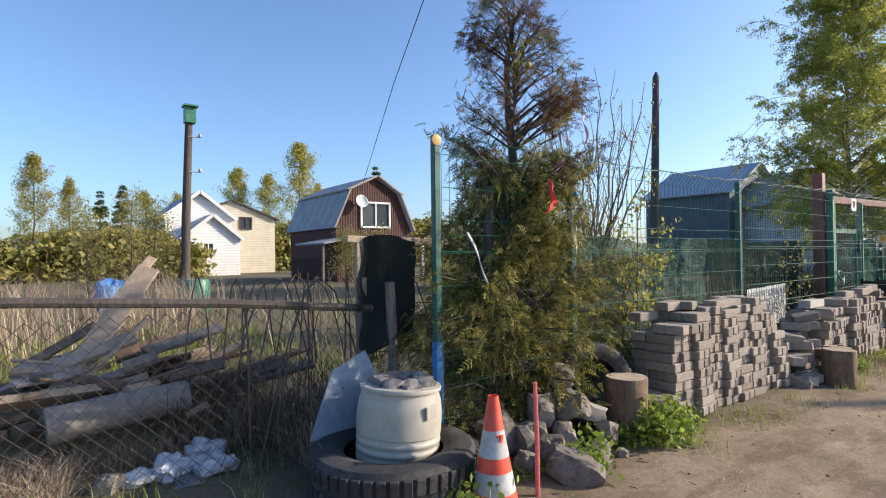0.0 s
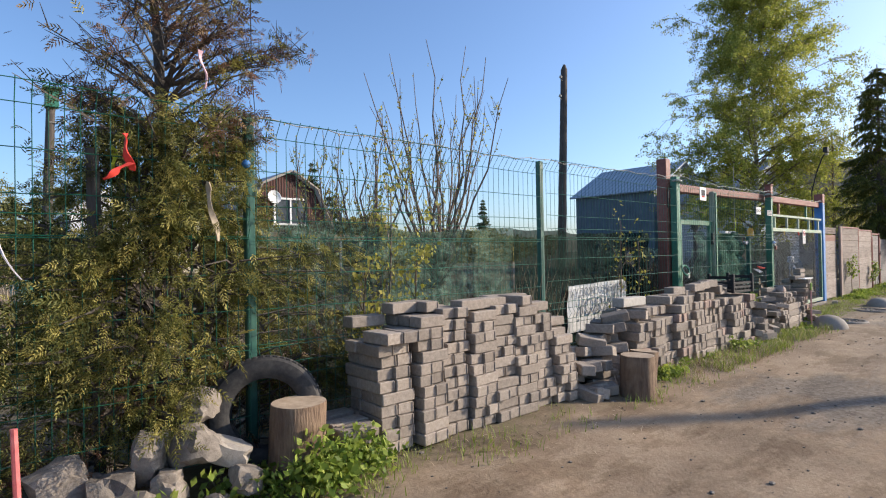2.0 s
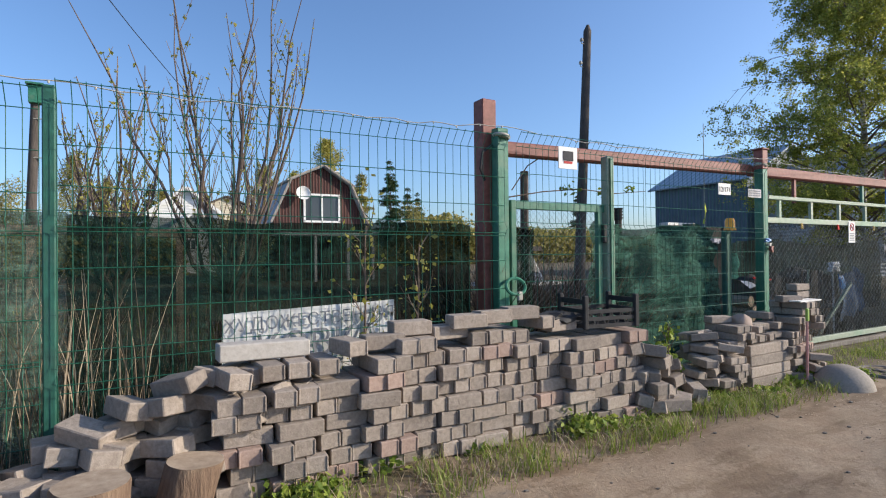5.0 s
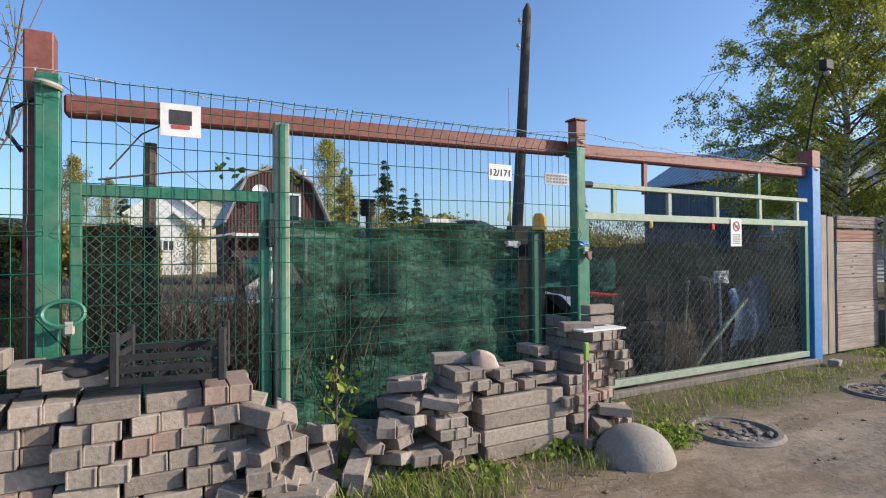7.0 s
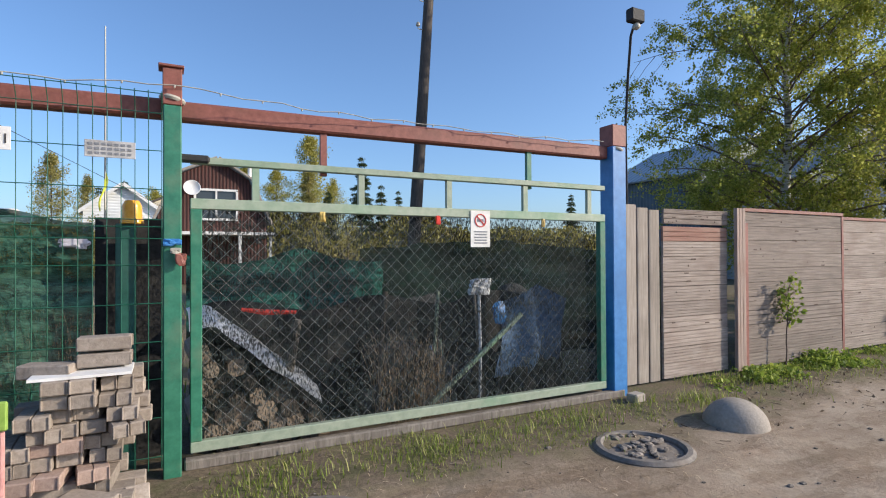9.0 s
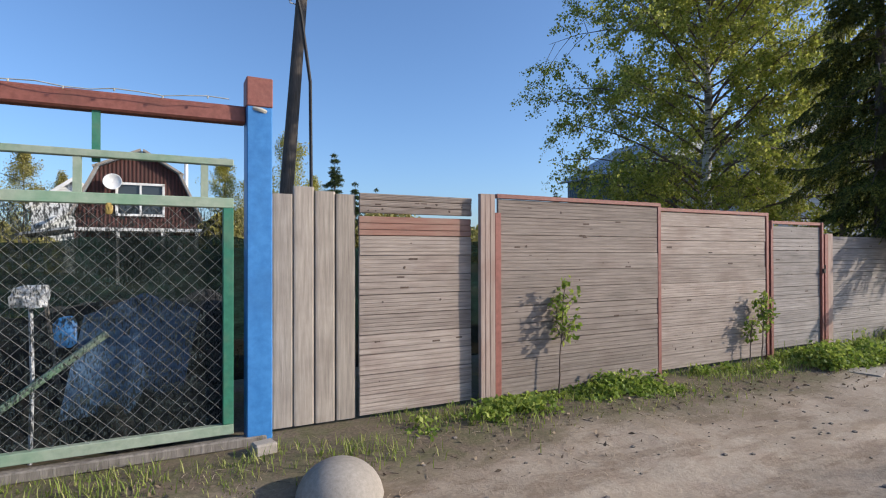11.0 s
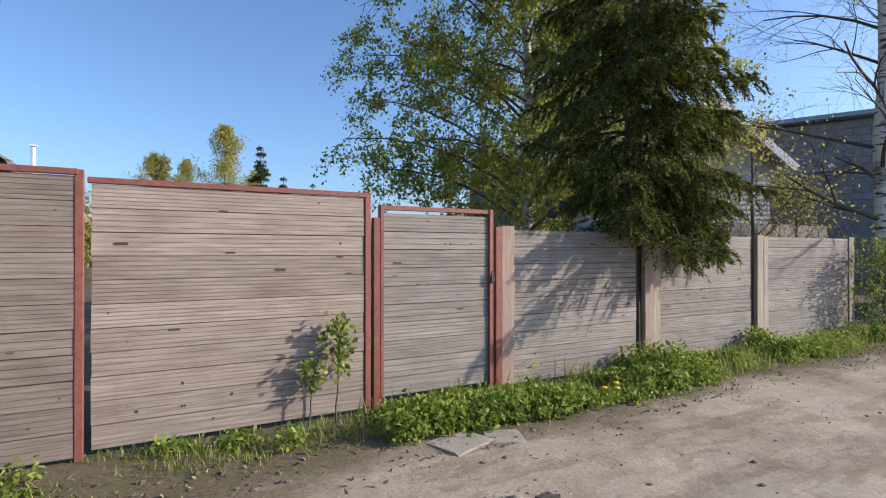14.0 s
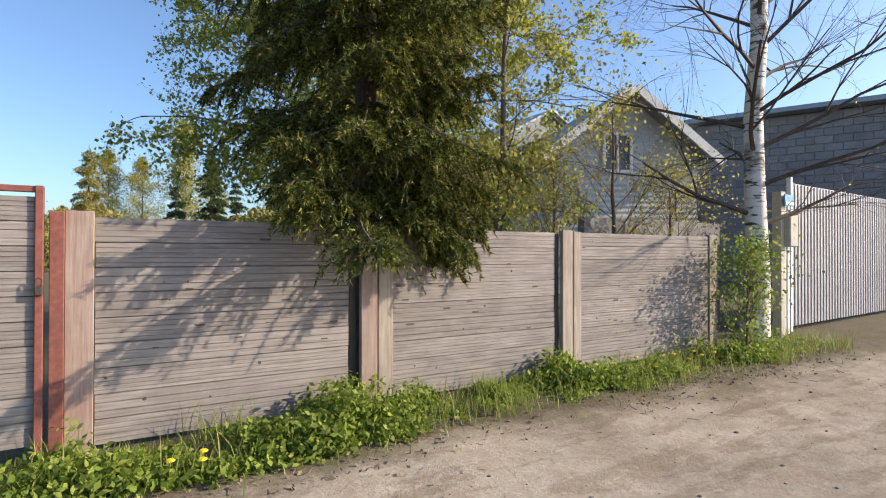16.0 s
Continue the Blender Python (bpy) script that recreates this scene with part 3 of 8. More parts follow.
part("channel", MB().box((9.66, FY - 0.025, 0.97), (0.03, 0.012, 1.99)), GREEN_STEEL, t, world=True)

# post between wire fence and sliding gate
t = thing("gate_post", "green steel gate post with a red-brown capped top", "post", (11.88, 2.68, -0.05))
part("shaft", MB().box((11.89, 2.68, 0.99), (0.09, 0.09, 2.08), None, 0.006), GREEN_STEEL, t, world=True)
part("head", MB().box((11.89, 2.68, 2.13), (0.095, 0.095, 0.2), None, 0.004), RED_STEEL, t, "red-brown post head", False, True)
part("cap_plate", MB().box((11.885, 2.68, 2.238), (0.125, 0.12, 0.014), None, 0.003), RED_STEEL, t, "", False, True)
mb = MB()
mb.rock((11.89, 2.62, 1.29), (0.05, 0.02, 0.022), 3, 3, 0.9)
part("blue_rag", mb, BLUE_STEEL, t, "blue rag tied to the post", False, True)
mb = MB()
mb.rock((11.93, 2.605, 1.20), (0.032, 0.018, 0.04), 5, 3, 0.6)
part("red_tag", mb, RED_STEEL, t, "red plastic tag", False, True)
mb = MB()
mb.rock((11.905, 2.61, 1.245), (0.03, 0.016, 0.018), 15, 3, 0.8)
part("white_tag", mb, WHITE_PLASTIC, t, "white plastic tag", False, True)

# sliding gate
GY = 2.74
t = thing("sliding_gate", "green steel sliding gate with chain link over dark net", "gate", (12.0, GY, 0.08))
for z, h, nm in ((1.51, 0.06, "top_rail"), (0.15, 0.06, "bottom_rail"), (1.755, 0.04, "upper_rail")):
    part(nm, MB().box(((11.98 + 15.06) / 2, GY, z), (3.08, 0.05, h), None, 0.004), PALE_STEEL, t, world=True)
for x in (12.01, 15.03):
    part("stile", MB().box((x, GY, 0.83), (0.06, 0.052, 1.30), None, 0.004), GREEN_STEEL, t, world=True)
for x in (12.33, 12.98, 13.62, 14.27, 14.9):
    part("stub", MB().box((x, GY, 1.637), (0.04, 0.03, 0.195)), PALE_STEEL, t, world=True)
chain_panel(t, 12.04, 15.0, 0.18, 1.48, GY - 0.012, 0.042, 0.0015, DULL_WIRE)
part("rail_end", MB().box((12.0, GY - 0.02, 1.76), (0.16, 0.05, 0.045), None, 0.012), BLACK_PLASTIC, t, "black roller bracket", False, True)
nv, nf, nx, nz = [], [], 40, 18
for j in range(nz + 1):
    for i in range(nx + 1):
        x, z = 12.03 + 2.98 * i / nx, 0.17 + 1.33 * j / nz
        nv.append((x, GY + 0.032 + 0.012 * noise.noise(Vector((x * 2.5, z * 2.0, 8))), z))
for j in range(nz):
    for i in range(nx):
        a = j * (nx + 1) + i
        nf.append((a, a + 1, a + nx + 2, a + nx + 1))
mb = MB()
mb.add(nv, nf)
part("net", mb, NET_DARK, t, "dark woven shade net", True, True)
solo("gate_track", MB().box((13.6, GY - 0.01, 0.06), (3.3, 0.07, 0.06), None, 0.008), OLD_WOOD, "grey timber track under the gate on the ground", "track", (13.6, GY, 0.03))

# blue post
t = thing("gate_post", "bright blue steel gate post with a red-brown head", "post", (15.17, 2.76, -0.05))
part("shaft", MB().box((15.21, 2.78, 1.03), (0.15, 0.15, 2.16), None, 0.006), BLUE_STEEL, t, world=True)
part("head", MB().box((15.21, 2.78, 2.20), (0.155, 0.155, 0.18), None, 0.006), RED_STEEL, t, "red-brown post head", False, True)


# ---- nets behind the wire ----
def net(x0, x1, z0, z1, y, mat, label, sag=0.03, seed=0, wave=0.05, fold=0.03):
    nx, nz = round((x1 - x0) / 0.06), round((z1 - z0) / 0.07)
    mb = MB()
    vs = []
    for j in range(nz + 1):
        for i in range(nx + 1):
            u, w = i / nx, j / nz
            x = x0 + (x1 - x0) * u
            z = z0 + (z1 - z0) * w - sag * w * (0.5 + 0.5 * math.cos(u * 9 + seed)) + 0.025 * w * noise.noise(Vector((x * 4, 0, seed)))
            vs.append((x, y + fold * noise.noise(Vector((x * 1.1 + 0.5 * math.sin(z * 4), z * 7.0, seed + 9))) + wave * noise.noise(Vector((x * 2.2, z * 0.7, seed))) + 0.4 * wave * noise.noise(Vector((x * 7, z * 2, seed))), z))
    fs = [(j * (nx + 1) + i, j * (nx + 1) + i + 1, (j + 1) * (nx + 1) + i + 1, (j + 1) * (nx + 1) + i) for j in range(nz) for i in range(nx)]
    mb.add(vs, fs)
    return solo("shade_net", mb, mat, label, "net", (x0, y, z0), smooth=True)


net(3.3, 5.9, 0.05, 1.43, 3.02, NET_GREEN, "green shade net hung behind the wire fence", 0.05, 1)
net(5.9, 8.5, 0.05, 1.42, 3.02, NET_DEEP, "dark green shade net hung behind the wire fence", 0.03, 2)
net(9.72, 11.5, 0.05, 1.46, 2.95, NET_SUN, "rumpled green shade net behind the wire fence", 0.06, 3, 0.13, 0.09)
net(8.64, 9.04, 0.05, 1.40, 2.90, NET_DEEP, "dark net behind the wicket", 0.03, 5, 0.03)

# ---- wooden fence ----
def plank_mesh(name, ln, h, mat, grooves=3, th=0.026, upright=False, deep=0.011):
    """A ribbed board: its face has shallow grooves along it."""
    prof = []
    n = grooves
    g = 0.0165 / n
    zc = 0.003
    for i in range(n):
        a, b = h * i / n, h * (i + 1) / n
        prof += [(0.0 if i else 0.003, a + (zc if i == 0 else 0)), (0.0, a + g), (0.0, b - g), (deep, b - g * 0.5 if i < n - 1 else b - zc), (deep, b + g * 0.3 if i < n - 1 else b - zc * 0.5)]
    prof += [(th, h), (th, 0.0)]
    mb = MB()
    k = len(prof)
    vs = [(0, y, z) for y, z in prof] + [(ln, y, z) for y, z in prof]
    if upright:
        vs = [(z, y, x) for x, y, z in vs]
    fs = [(i, (i + 1) % k, (i + 1) % k + k, i + k) for i in range(k)] + [tuple(range(k))[::-1], tuple(range(k, 2 * k))]
    if upright:
        fs = [f[::-1] for f in fs]
    mb.add(vs, [f[::-1] for f in fs])
    return mesh_of(name, mb, mat)


def plank_panel(x0, x1, z0, z1, y, label, red_rows=(), lean=0.0, group="plank fence panels", wood=None):
    t = thing("plank_fence_panel", label, "fence", (x0, y, 0), group)
    n = max(3, round((z1 - z0) / 0.142))
    h = (z1 - z0) / n
    kinds = [plank_mesh("plank", x1 - x0, h, wood or PLANK, gr, 0.026, False, d) for d, gr in ((0.006, 5), (0.004, 5), (0.0045, 6), (0.005, 4), (0.009, 3))]
    red = plank_mesh("plank", x1 - x0, h - 0.001, PLANK_RED) if red_rows else None
    for i in range(n):
        at = (rnd.uniform(-0.003, 0.003), rnd.uniform(-0.003, 0.003), z0 + i * h)
        p = piece("plank", red if i in red_rows else rnd.choice(kinds), t, at, 0, 0, rnd.uniform(-0.03, 0.03) - lean)
    mb = MB()
    for k in range(int((x1 - x0) * 7)):
        i = rnd.randrange(n)
        x, z = x0 + rnd.uniform(0.05, x1 - x0 - 0.05), z0 + (i + rnd.choice((0.37, 0.62))) * h
        s = rnd.uniform(0.003, 0.009)
        mb.lathe([(s * 1.3, -0.002), (s, 0.001)], 8, (x, y - 0.0015, z), Matrix.Rotation(radians(90), 3, "X"))
    for k in range(int((x1 - x0) * 9)):
        x, z = x0 + rnd.uniform(0.08, x1 - x0 - 0.08), z0 + rnd.uniform(0.3, 0.97) * (z1 - z0)
        s = rnd.uniform(0.012, 0.034)
        mb.box((x, y - 0.0006, z), (s * 2.2, 0.002, s * 0.45))
    tagged(part("knot_grain", mb, KNOT, t, "dark knots in the boards", False, True), kind="stuff")
    return t


def board_post(x, w, z1, mat, y, label, d=0.03, z0=0.0, group="fence posts"):
    mb = MB()
    mb.box((x, y, (z0 + z1) / 2), (w, d, z1 - z0), None, 0.004)
    return solo("fence_post", mb, mat, label, "post", (x, y, z0), group)


# upright boards beside the blue post
for x, zt in ((15.38, 1.60), (15.52, 1.655), (15.663, 1.63), (15.806, 1.615)):
    me = plank_mesh("upright_board", zt - 0.06, 0.141, BOARD_UP, 1, 0.026, True)
    ob = new("upright_board", me)
    ob.location = (x - 0.07, 2.88 - 0.02 * (x - 15.36), 0.06)
    tagged(ob, "grey weathered upright fence board", "board", "upright fence boards")
plank_panel(15.90, 16.80, 0.07, 1.47, 2.86, "weathered plank fence panel with a red-stained upper board", (9,))
plank_panel(15.90, 16.80, 1.49, 1.63, 2.85, "single grey plank over the panel")
joint = new("fence_post", plank_mesh("fence_post", 1.6, 0.138, BOARD_PINK, 3, 0.032, True, 0.006))
joint.location = (16.833, 2.775, 0.06)
tagged(joint, "grooved red-tinged upright board covering a fence joint", "post", "fence posts")
board_post(17.005, 0.058, 1.52, RED_STEEL, 2.815, "red-brown steel fence post", 0.05)
plank_panel(17.04, 18.82, 0.06, 1.635, 2.84, "tall weathered plank fence panel in a red-brown frame", wood=PLANK_GREY)
plank_panel(18.90, 20.56, 0.07, 1.60, 2.895, "weathered plank fence panel in a red-brown frame")
plank_panel(20.73, 21.68, 0.12, 1.50, 2.93, "weathered plank wicket in a red-brown frame", wood=PLANK_COOL)
plank_panel(21.96, 23.53, 0.06, 1.40, 2.97, "low weathered plank fence panel in spruce shade", wood=PLANK_COOL)
plank_panel(23.90, 25.61, 0.05, 1.39, 3.01, "low weathered plank fence panel under the spruce", wood=PLANK_COOL)
plank_panel(25.95, 28.1, 0.05, 1.40, 3.05, "low weathered plank fence panel beside the birch", wood=PLANK_COOL)


def steel_strip(x0, x1, z, y, h=0.035):
    mb = MB()
    mb.box(((x0 + x1) / 2, y, z), (x1 - x0, 0.04, h), None, 0.003)
    solo("top_rail", mb, RED_STEEL, "red-brown steel angle along the panel's top", "rail", ((x0 + x1) / 2, y, z), "fence rails")


steel_strip(17.02, 18.84, 1.655, 2.845)
steel_strip(18.88, 20.58, 1.62, 2.90)
steel_strip(20.70, 21.72, 1.54, 2.935)
for x, zt, y, mat, w in ((18.845, 1.67, 2.86, RED_STEEL, 0.045), (20.59, 1.64, 2.91, RED_STEEL, 0.045), (20.655, 1.46, 2.90, RED_STEEL, 0.05), (20.71, 1.56, 2.93, RED_STEEL, 0.03),
                        (21.70, 1.56, 2.93, RED_STEEL, 0.04), (21.78, 1.42, 2.93, RED_STEEL, 0.07), (21.885, 1.43, 2.95, BOARD_PINK, 0.14),
                        (23.57, 1.38, 3.02, POLE_WOOD, 0.07), (23.68, 1.41, 2.95, BOARD_PINK, 0.13), (23.83, 1.40, 2.98, BOARD_UP, 0.12),
                        (25.64, 1.38, 3.04, POLE_WOOD, 0.06), (25.74, 1.41, 2.99, BOARD_UP, 0.13), (25.88, 1.40, 3.0, BOARD_UP, 0.1), (28.2, 1.42, 3.06, BOARD_UP, 0.16)):
    board_post(x, w, zt, mat, y, "red-brown steel fence post" if mat is RED_STEEL else "weathered timber fence post", 0.05)
mb = MB()
mb.box((21.70, 2.893, 0.98), (0.04, 0.025, 0.055), None, 0.006)
mb.tube([(21.685, 2.885, 1.0), (21.685, 2.885, 1.04), (21.70, 2.885, 1.052), (21.715, 2.885, 1.04), (21.715, 2.885, 1.0)], 0.005, 6)
solo("padlock", mb, RUSTY_WIRE, "grey padlock hanging on the wicket", "padlock", (21.70, 2.885, 0.95))

# ---- trees and plants ----
def leaf_mesh(name, P, size, mat, jitter=0.4, aspect=1.6, up=0.0):
    """Many small leaves, each a pointed blade of four corners, at the places P."""
    n = len(P)
    d = RG.normal(size=(n, 3))
    d[:, 2] -= up
    d /= np.linalg.norm(d, axis=1)[:, None]
    e = np.cross(d, RG.normal(size=(n, 3)))
    e /= np.linalg.norm(e, axis=1)[:, None] + 1e-9
    s = size * (1 + jitter * RG.uniform(-1, 1, n))[:, None]
    a = P - d * s * 0.5 * aspect
    c = P + d * s * 0.5 * aspect
    b, f = P + e * s * 0.5, P - e * s * 0.5
    V = np.stack([a, b, c, f], 1).reshape(-1, 3)
    F = np.arange(4 * n).reshape(n, 4)
    return np_mesh(name, V, F, mat)


def grow(mb, p, d, r, ln, depth, tips, spread=0.6, kids=3, droop=0.0, wob=0.25, sides=5, keep=0.7, rng=rnd):
    """A limb that bends and forks; its tips are gathered for the leaves."""
    n = 4
    pts, rad = [p.copy()], [r]
    q, dd = p.copy(), d.copy()
    for i in range(n):
        dd = (dd + Vector((rng.uniform(-1, 1), rng.uniform(-1, 1), rng.uniform(-0.6, 0.8) - droop)) * wob).normalized()
        q = q + dd * ln / n
        pts.append(q.copy())
        rad.append(r * (1 - (1 - keep * 0.6) * (i + 1) / n))
    mb.tube(pts, rad, sides if r > 0.012 else 3, False)
    if depth <= 1:
        tips += pts[1:]
    if depth <= 0:
        return
    for k in range(kids):
        i = rng.randint(1, n)
        a = Vector((rng.uniform(-1, 1), rng.uniform(-1, 1), rng.uniform(-0.4, 0.6)))
        nd = (dd + a * spread).normalized()
        grow(mb, pts[i], nd, rad[i] * keep, ln * rng.uniform(0.55, 0.8), depth - 1, tips, spread, kids, droop, wob, sides, keep, rng)


def trunk_points(base, top, r0, r1, n=8, wob=0.05, rng=rnd):
    base, top = Vector(base), Vector(top)
    pts, rad = [], []
    for i in range(n + 1):
        u = i / n
        p = base.lerp(top, u)
        if 0 < i:
            p += Vector((rng.uniform(-wob, wob), rng.uniform(-wob, wob), 0))
        pts.append(p)
        rad.append(r0 + (r1 - r0) * u)
    rad[0] *= 1.35
    return pts, rad


def tree(name, label, category, base, height, r0, crown_from, crown_r, limbs, leaves, leaf_size, bark, leaf, seed, droop=0.1, depth=2, shape=1.0, lean=(0, 0), kids=4, scatter=0.22, top_r=0.02, ln_k=0.55, up_k=0.6, group="", clump=1.0, front=-99.0, branch=None):
    """A tapered trunk with forking limbs and a crown of many leaves."""
    rng = random.Random(seed)
    t = thing(name, label, category, base, group)
    b = Vector(base)
    pts, rad = trunk_points((0, 0, -0.1), (lean[0], lean[1], height), r0, top_r, 9, 0.05 * height / 8, rng)
    part("trunk", MB().tube(pts, rad, 10), bark, t, smooth=True)
    mb, tips = MB(), []
    for i in range(limbs):
        u = crown_from + (1 - crown_from) * ((i + rng.random()) / limbs)
        k = u * 9
        i0 = min(8, int(k))
        p = pts[i0].lerp(pts[i0 + 1], k - i0)
        a = i * 2.4 + rng.uniform(-0.5, 0.5)
        reach = crown_r * (math.sin(math.pi * min(1, (u - crown_from) / (1 - crown_from) * 0.8 + 0.22)) ** shape)
        d = Vector((math.cos(a), math.sin(a), up_k + 0.7 * u)).normalized()
        grow(mb, p, d, max(0.006, rad[i0] * 0.27), max(min(0.3, height * 0.17), reach * ln_k), depth, tips, 0.8, kids, droop, 0.22, 5, 0.62, rng)
    tagged(part("branchwork", mb, branch or TWIG, t, smooth=True), kind="stuff")
    if leaves:
        T = np.array([tuple(q) for q in tips])
        T = T[T[:, 1] > front]
        if clump < 1:
            T = T[RG.uniform(0, 1, len(T)) < clump]
        P = T[RG.integers(0, len(T), leaves)] + np.clip(RG.normal(size=(leaves, 3)), -1.6, 1.6) * scatter
        ob = new("crown", leaf_mesh("crown", P, leaf_size, leaf, 0.5, 1.5, 0.6))
        ob.parent = t
        tagged(ob, "light spring leaves")
    return t


def far_spruce(label, base, height, radius, low, seed, mat, sprays):
    """A distant conifer: uneven whorls of boughs set with coarse needle sprays."""
    rng = random.Random(seed)
    t = thing("far_spruce", label, "tree", base)
    part("trunk", MB().tube([(0, 0, -0.1), (0, 0, height * 0.5), (0, 0, height)], [0.016 * height, 0.010 * height, 0.01], 8), BARK, t, smooth=True)
    V = []
    rows = int(height / 0.36)
    for i in range(rows):
        u = i / rows
        z = low + (height - low) * u + rng.uniform(-0.24, 0.24)
        reach = radius * (1 - u) ** 0.85 + 0.08
        for k in range(7):
            a = rng.uniform(0, 6.283)
            r1 = reach * rng.uniform(0.4, 1.15)
            lift = rng.uniform(-0.05, 0.35)
            pts = []
            for s in range(6):
                w = s / 5
                pts.append(Vector((math.cos(a) * r1 * w, math.sin(a) * r1 * w, z + lift * r1 * w - 0.55 * r1 * w * w + 0.22 * r1 * w ** 4)))
            side = Vector((-math.sin(a), math.cos(a), 0))
            outw = Vector((math.cos(a), math.sin(a), 0))
            hang = rng.uniform(0.3, 1.3)
            m = max(3, int(r1 * 9 * sprays))
            for q in range(m):
                w = 0.2 + 0.8 * (q + rng.random()) / m
                j = min(4, int(w * 5))
                p = pts[j].lerp(pts[j + 1], w * 5 - j)
                fl = (0.15 + 0.22 * (1 - w)) * rng.uniform(0.6, 1.4)
                for sg in (-1, 1):
                    dirs = (side * sg * rng.uniform(0.3, 1.0) + outw * rng.uniform(0.3, 0.9) + Vector((0, 0, -hang * rng.uniform(0.4, 1.4)))).normalized()
                    V.append((p, dirs, fl * 1.6))
    n = len(V)
    P = np.array([tuple(v[0]) for v in V])
    D = np.array([tuple(v[1]) for v in V])
    L = np.array([v[2] for v in V])[:, None]
    vs = []
    wid, segs = 0.075, 2
    for q in range(segs):
        o = P + D * L * (q / segs) + np.array([0, 0, -0.22]) * L * (q / segs) ** 2
        for s in range(2):
            dd = D + RG.normal(size=(n, 3)) * 0.75
            dd /= np.linalg.norm(dd, axis=1)[:, None]
            e = np.cross(dd, RG.normal(size=(n, 3)))
            e /= np.linalg.norm(e, axis=1)[:, None] + 1e-9
            ln = 0.22 * RG.uniform(0.6, 1.2, n)[:, None]
            quad = np.stack([o - e * wid / 2, o + dd * ln * 0.5 + e * wid * 0.3, o + dd * ln, o + dd * ln * 0.5 - e * wid * 0.4], 1).reshape(-1, 3)
            vs.append(quad)
    Vv = np.concatenate(vs)
    ob = new("needles", np_mesh("needles", Vv, np.arange(len(Vv)).reshape(-1, 4), mat))
    ob.parent = t


def hanging_spruce(label, base, height, radius, low, seed):
    """A near spruce: ragged whorls of drooping boughs, side twigs and thin brushes of single needles."""
    rng = random.Random(seed)
    t = thing("spruce_tree", label, "tree", base)
    part("trunk", MB().tube([(0, 0, -0.1), (0.03, 0, height * 0.5), (0, 0, height)], [0.115, 0.075, 0.012], 9), BARK, t, smooth=True)
    boughs = []
    rows = int((height - low) / 0.17)
    for i in range(rows):
        u = i / rows
        z = low + (height - low) * u
        reach = radius * (1 - u) ** 0.55 + 0.08
        for k in range(6):
            boughs.append((rng.uniform(0, 6.283), z + rng.uniform(-0.1, 0.1), reach * rng.choice((0.45, 0.65, 0.85, 1.0, 1.2)), rng.uniform(-0.1, 0.3), rng.uniform(0.45, 0.85)))
    for k in range(22):
        boughs.append((radians(rng.uniform(-85, 0)), rng.uniform(1.6, 2.2), radius * rng.uniform(0.55, 1.0), 0.1, rng.uniform(0.7, 1.1)))
    mb = MB()
    P, D, L = [], [], []

    def finger(p, d, ln):
        P.append(tuple(p))
        D.append(tuple(d.normalized()))
        L.append(ln)

    for a, z, r1, lift, fall in boughs:
        out = Vector((math.cos(a), math.sin(a), 0))
        side = Vector((-math.sin(a), math.cos(a), 0))
        bend = rng.uniform(-0.25, 0.25)
        pts = [out * r1 * (s / 6) + side * bend * r1 * (s / 6) ** 2 + Vector((0, 0, z + r1 * (lift * (s / 6) - fall * (s / 6) ** 2 + 0.28 * (s / 6) ** 4))) for s in range(7)]
        mb.tube(pts, [0.013 * (1 - s / 7.5) * (0.5 + r1) for s in range(7)], 4, False)
        m = max(4, int(r1 * 17))
        for q in range(m):
            w = 0.18 + 0.82 * (q + rng.random()) / m
            j = min(5, int(w * 6))
            p = pts[j].lerp(pts[j + 1], w * 6 - j)
            ax = (pts[j + 1] - pts[j]).normalized()
            for sg in (-1, 1):
                ln = (0.14 + 0.32 * (1 - w) * min(1, r1)) * rng.uniform(0.6, 1.3)
                d = (side * sg * rng.uniform(0.5, 1.0) + ax * rng.uniform(0.4, 0.9) + Vector((0, 0, -rng.uniform(-0.05, 0.7)))).normalized()
                finger(p, d, ln)
                for b in range(rng.choice((1, 2))):
                    f = rng.uniform(0.3, 0.9)
                    finger(p + d * ln * f, d + side * rng.uniform(-0.7, 0.7) + ax * rng.uniform(-0.2, 0.8) + Vector((0, 0, -rng.uniform(0.3, 1.3))), ln * rng.uniform(0.4, 0.85))
        finger(pts[5], pts[6] - pts[5], 0.12 + 0.1 * r1)
    tagged(part("boughwork", mb, BARK, t), kind="stuff")
    P, D, L = np.array(P), np.array(D), np.array(L)[:, None]
    n, vs = len(P), []
    per = 32
    for q in range(per):
        f = (q + RG.uniform(0, 1, n)[:, None]) / per
        o = P + D * L * f + np.array([0, 0, -0.25]) * L * f ** 2
        dd = D * 0.85 + RG.normal(size=(n, 3)) * 0.5
        dd /= np.linalg.norm(dd, axis=1)[:, None]
        e = np.cross(dd, RG.normal(size=(n, 3)))
        e /= np.linalg.norm(e, axis=1)[:, None] + 1e-9
        ln = 0.042 * RG.uniform(0.7, 1.3, n)[:, None]
        vs.append(np.stack([o - e * 0.0066, o + e * 0.0066, o + dd * ln], 1).reshape(-1, 3))
    V = np.concatenate(vs)
    ob = new("needles", np_mesh("needles", V, np.arange(len(V)).reshape(-1, 3), NEEDLE))
    ob.parent = t


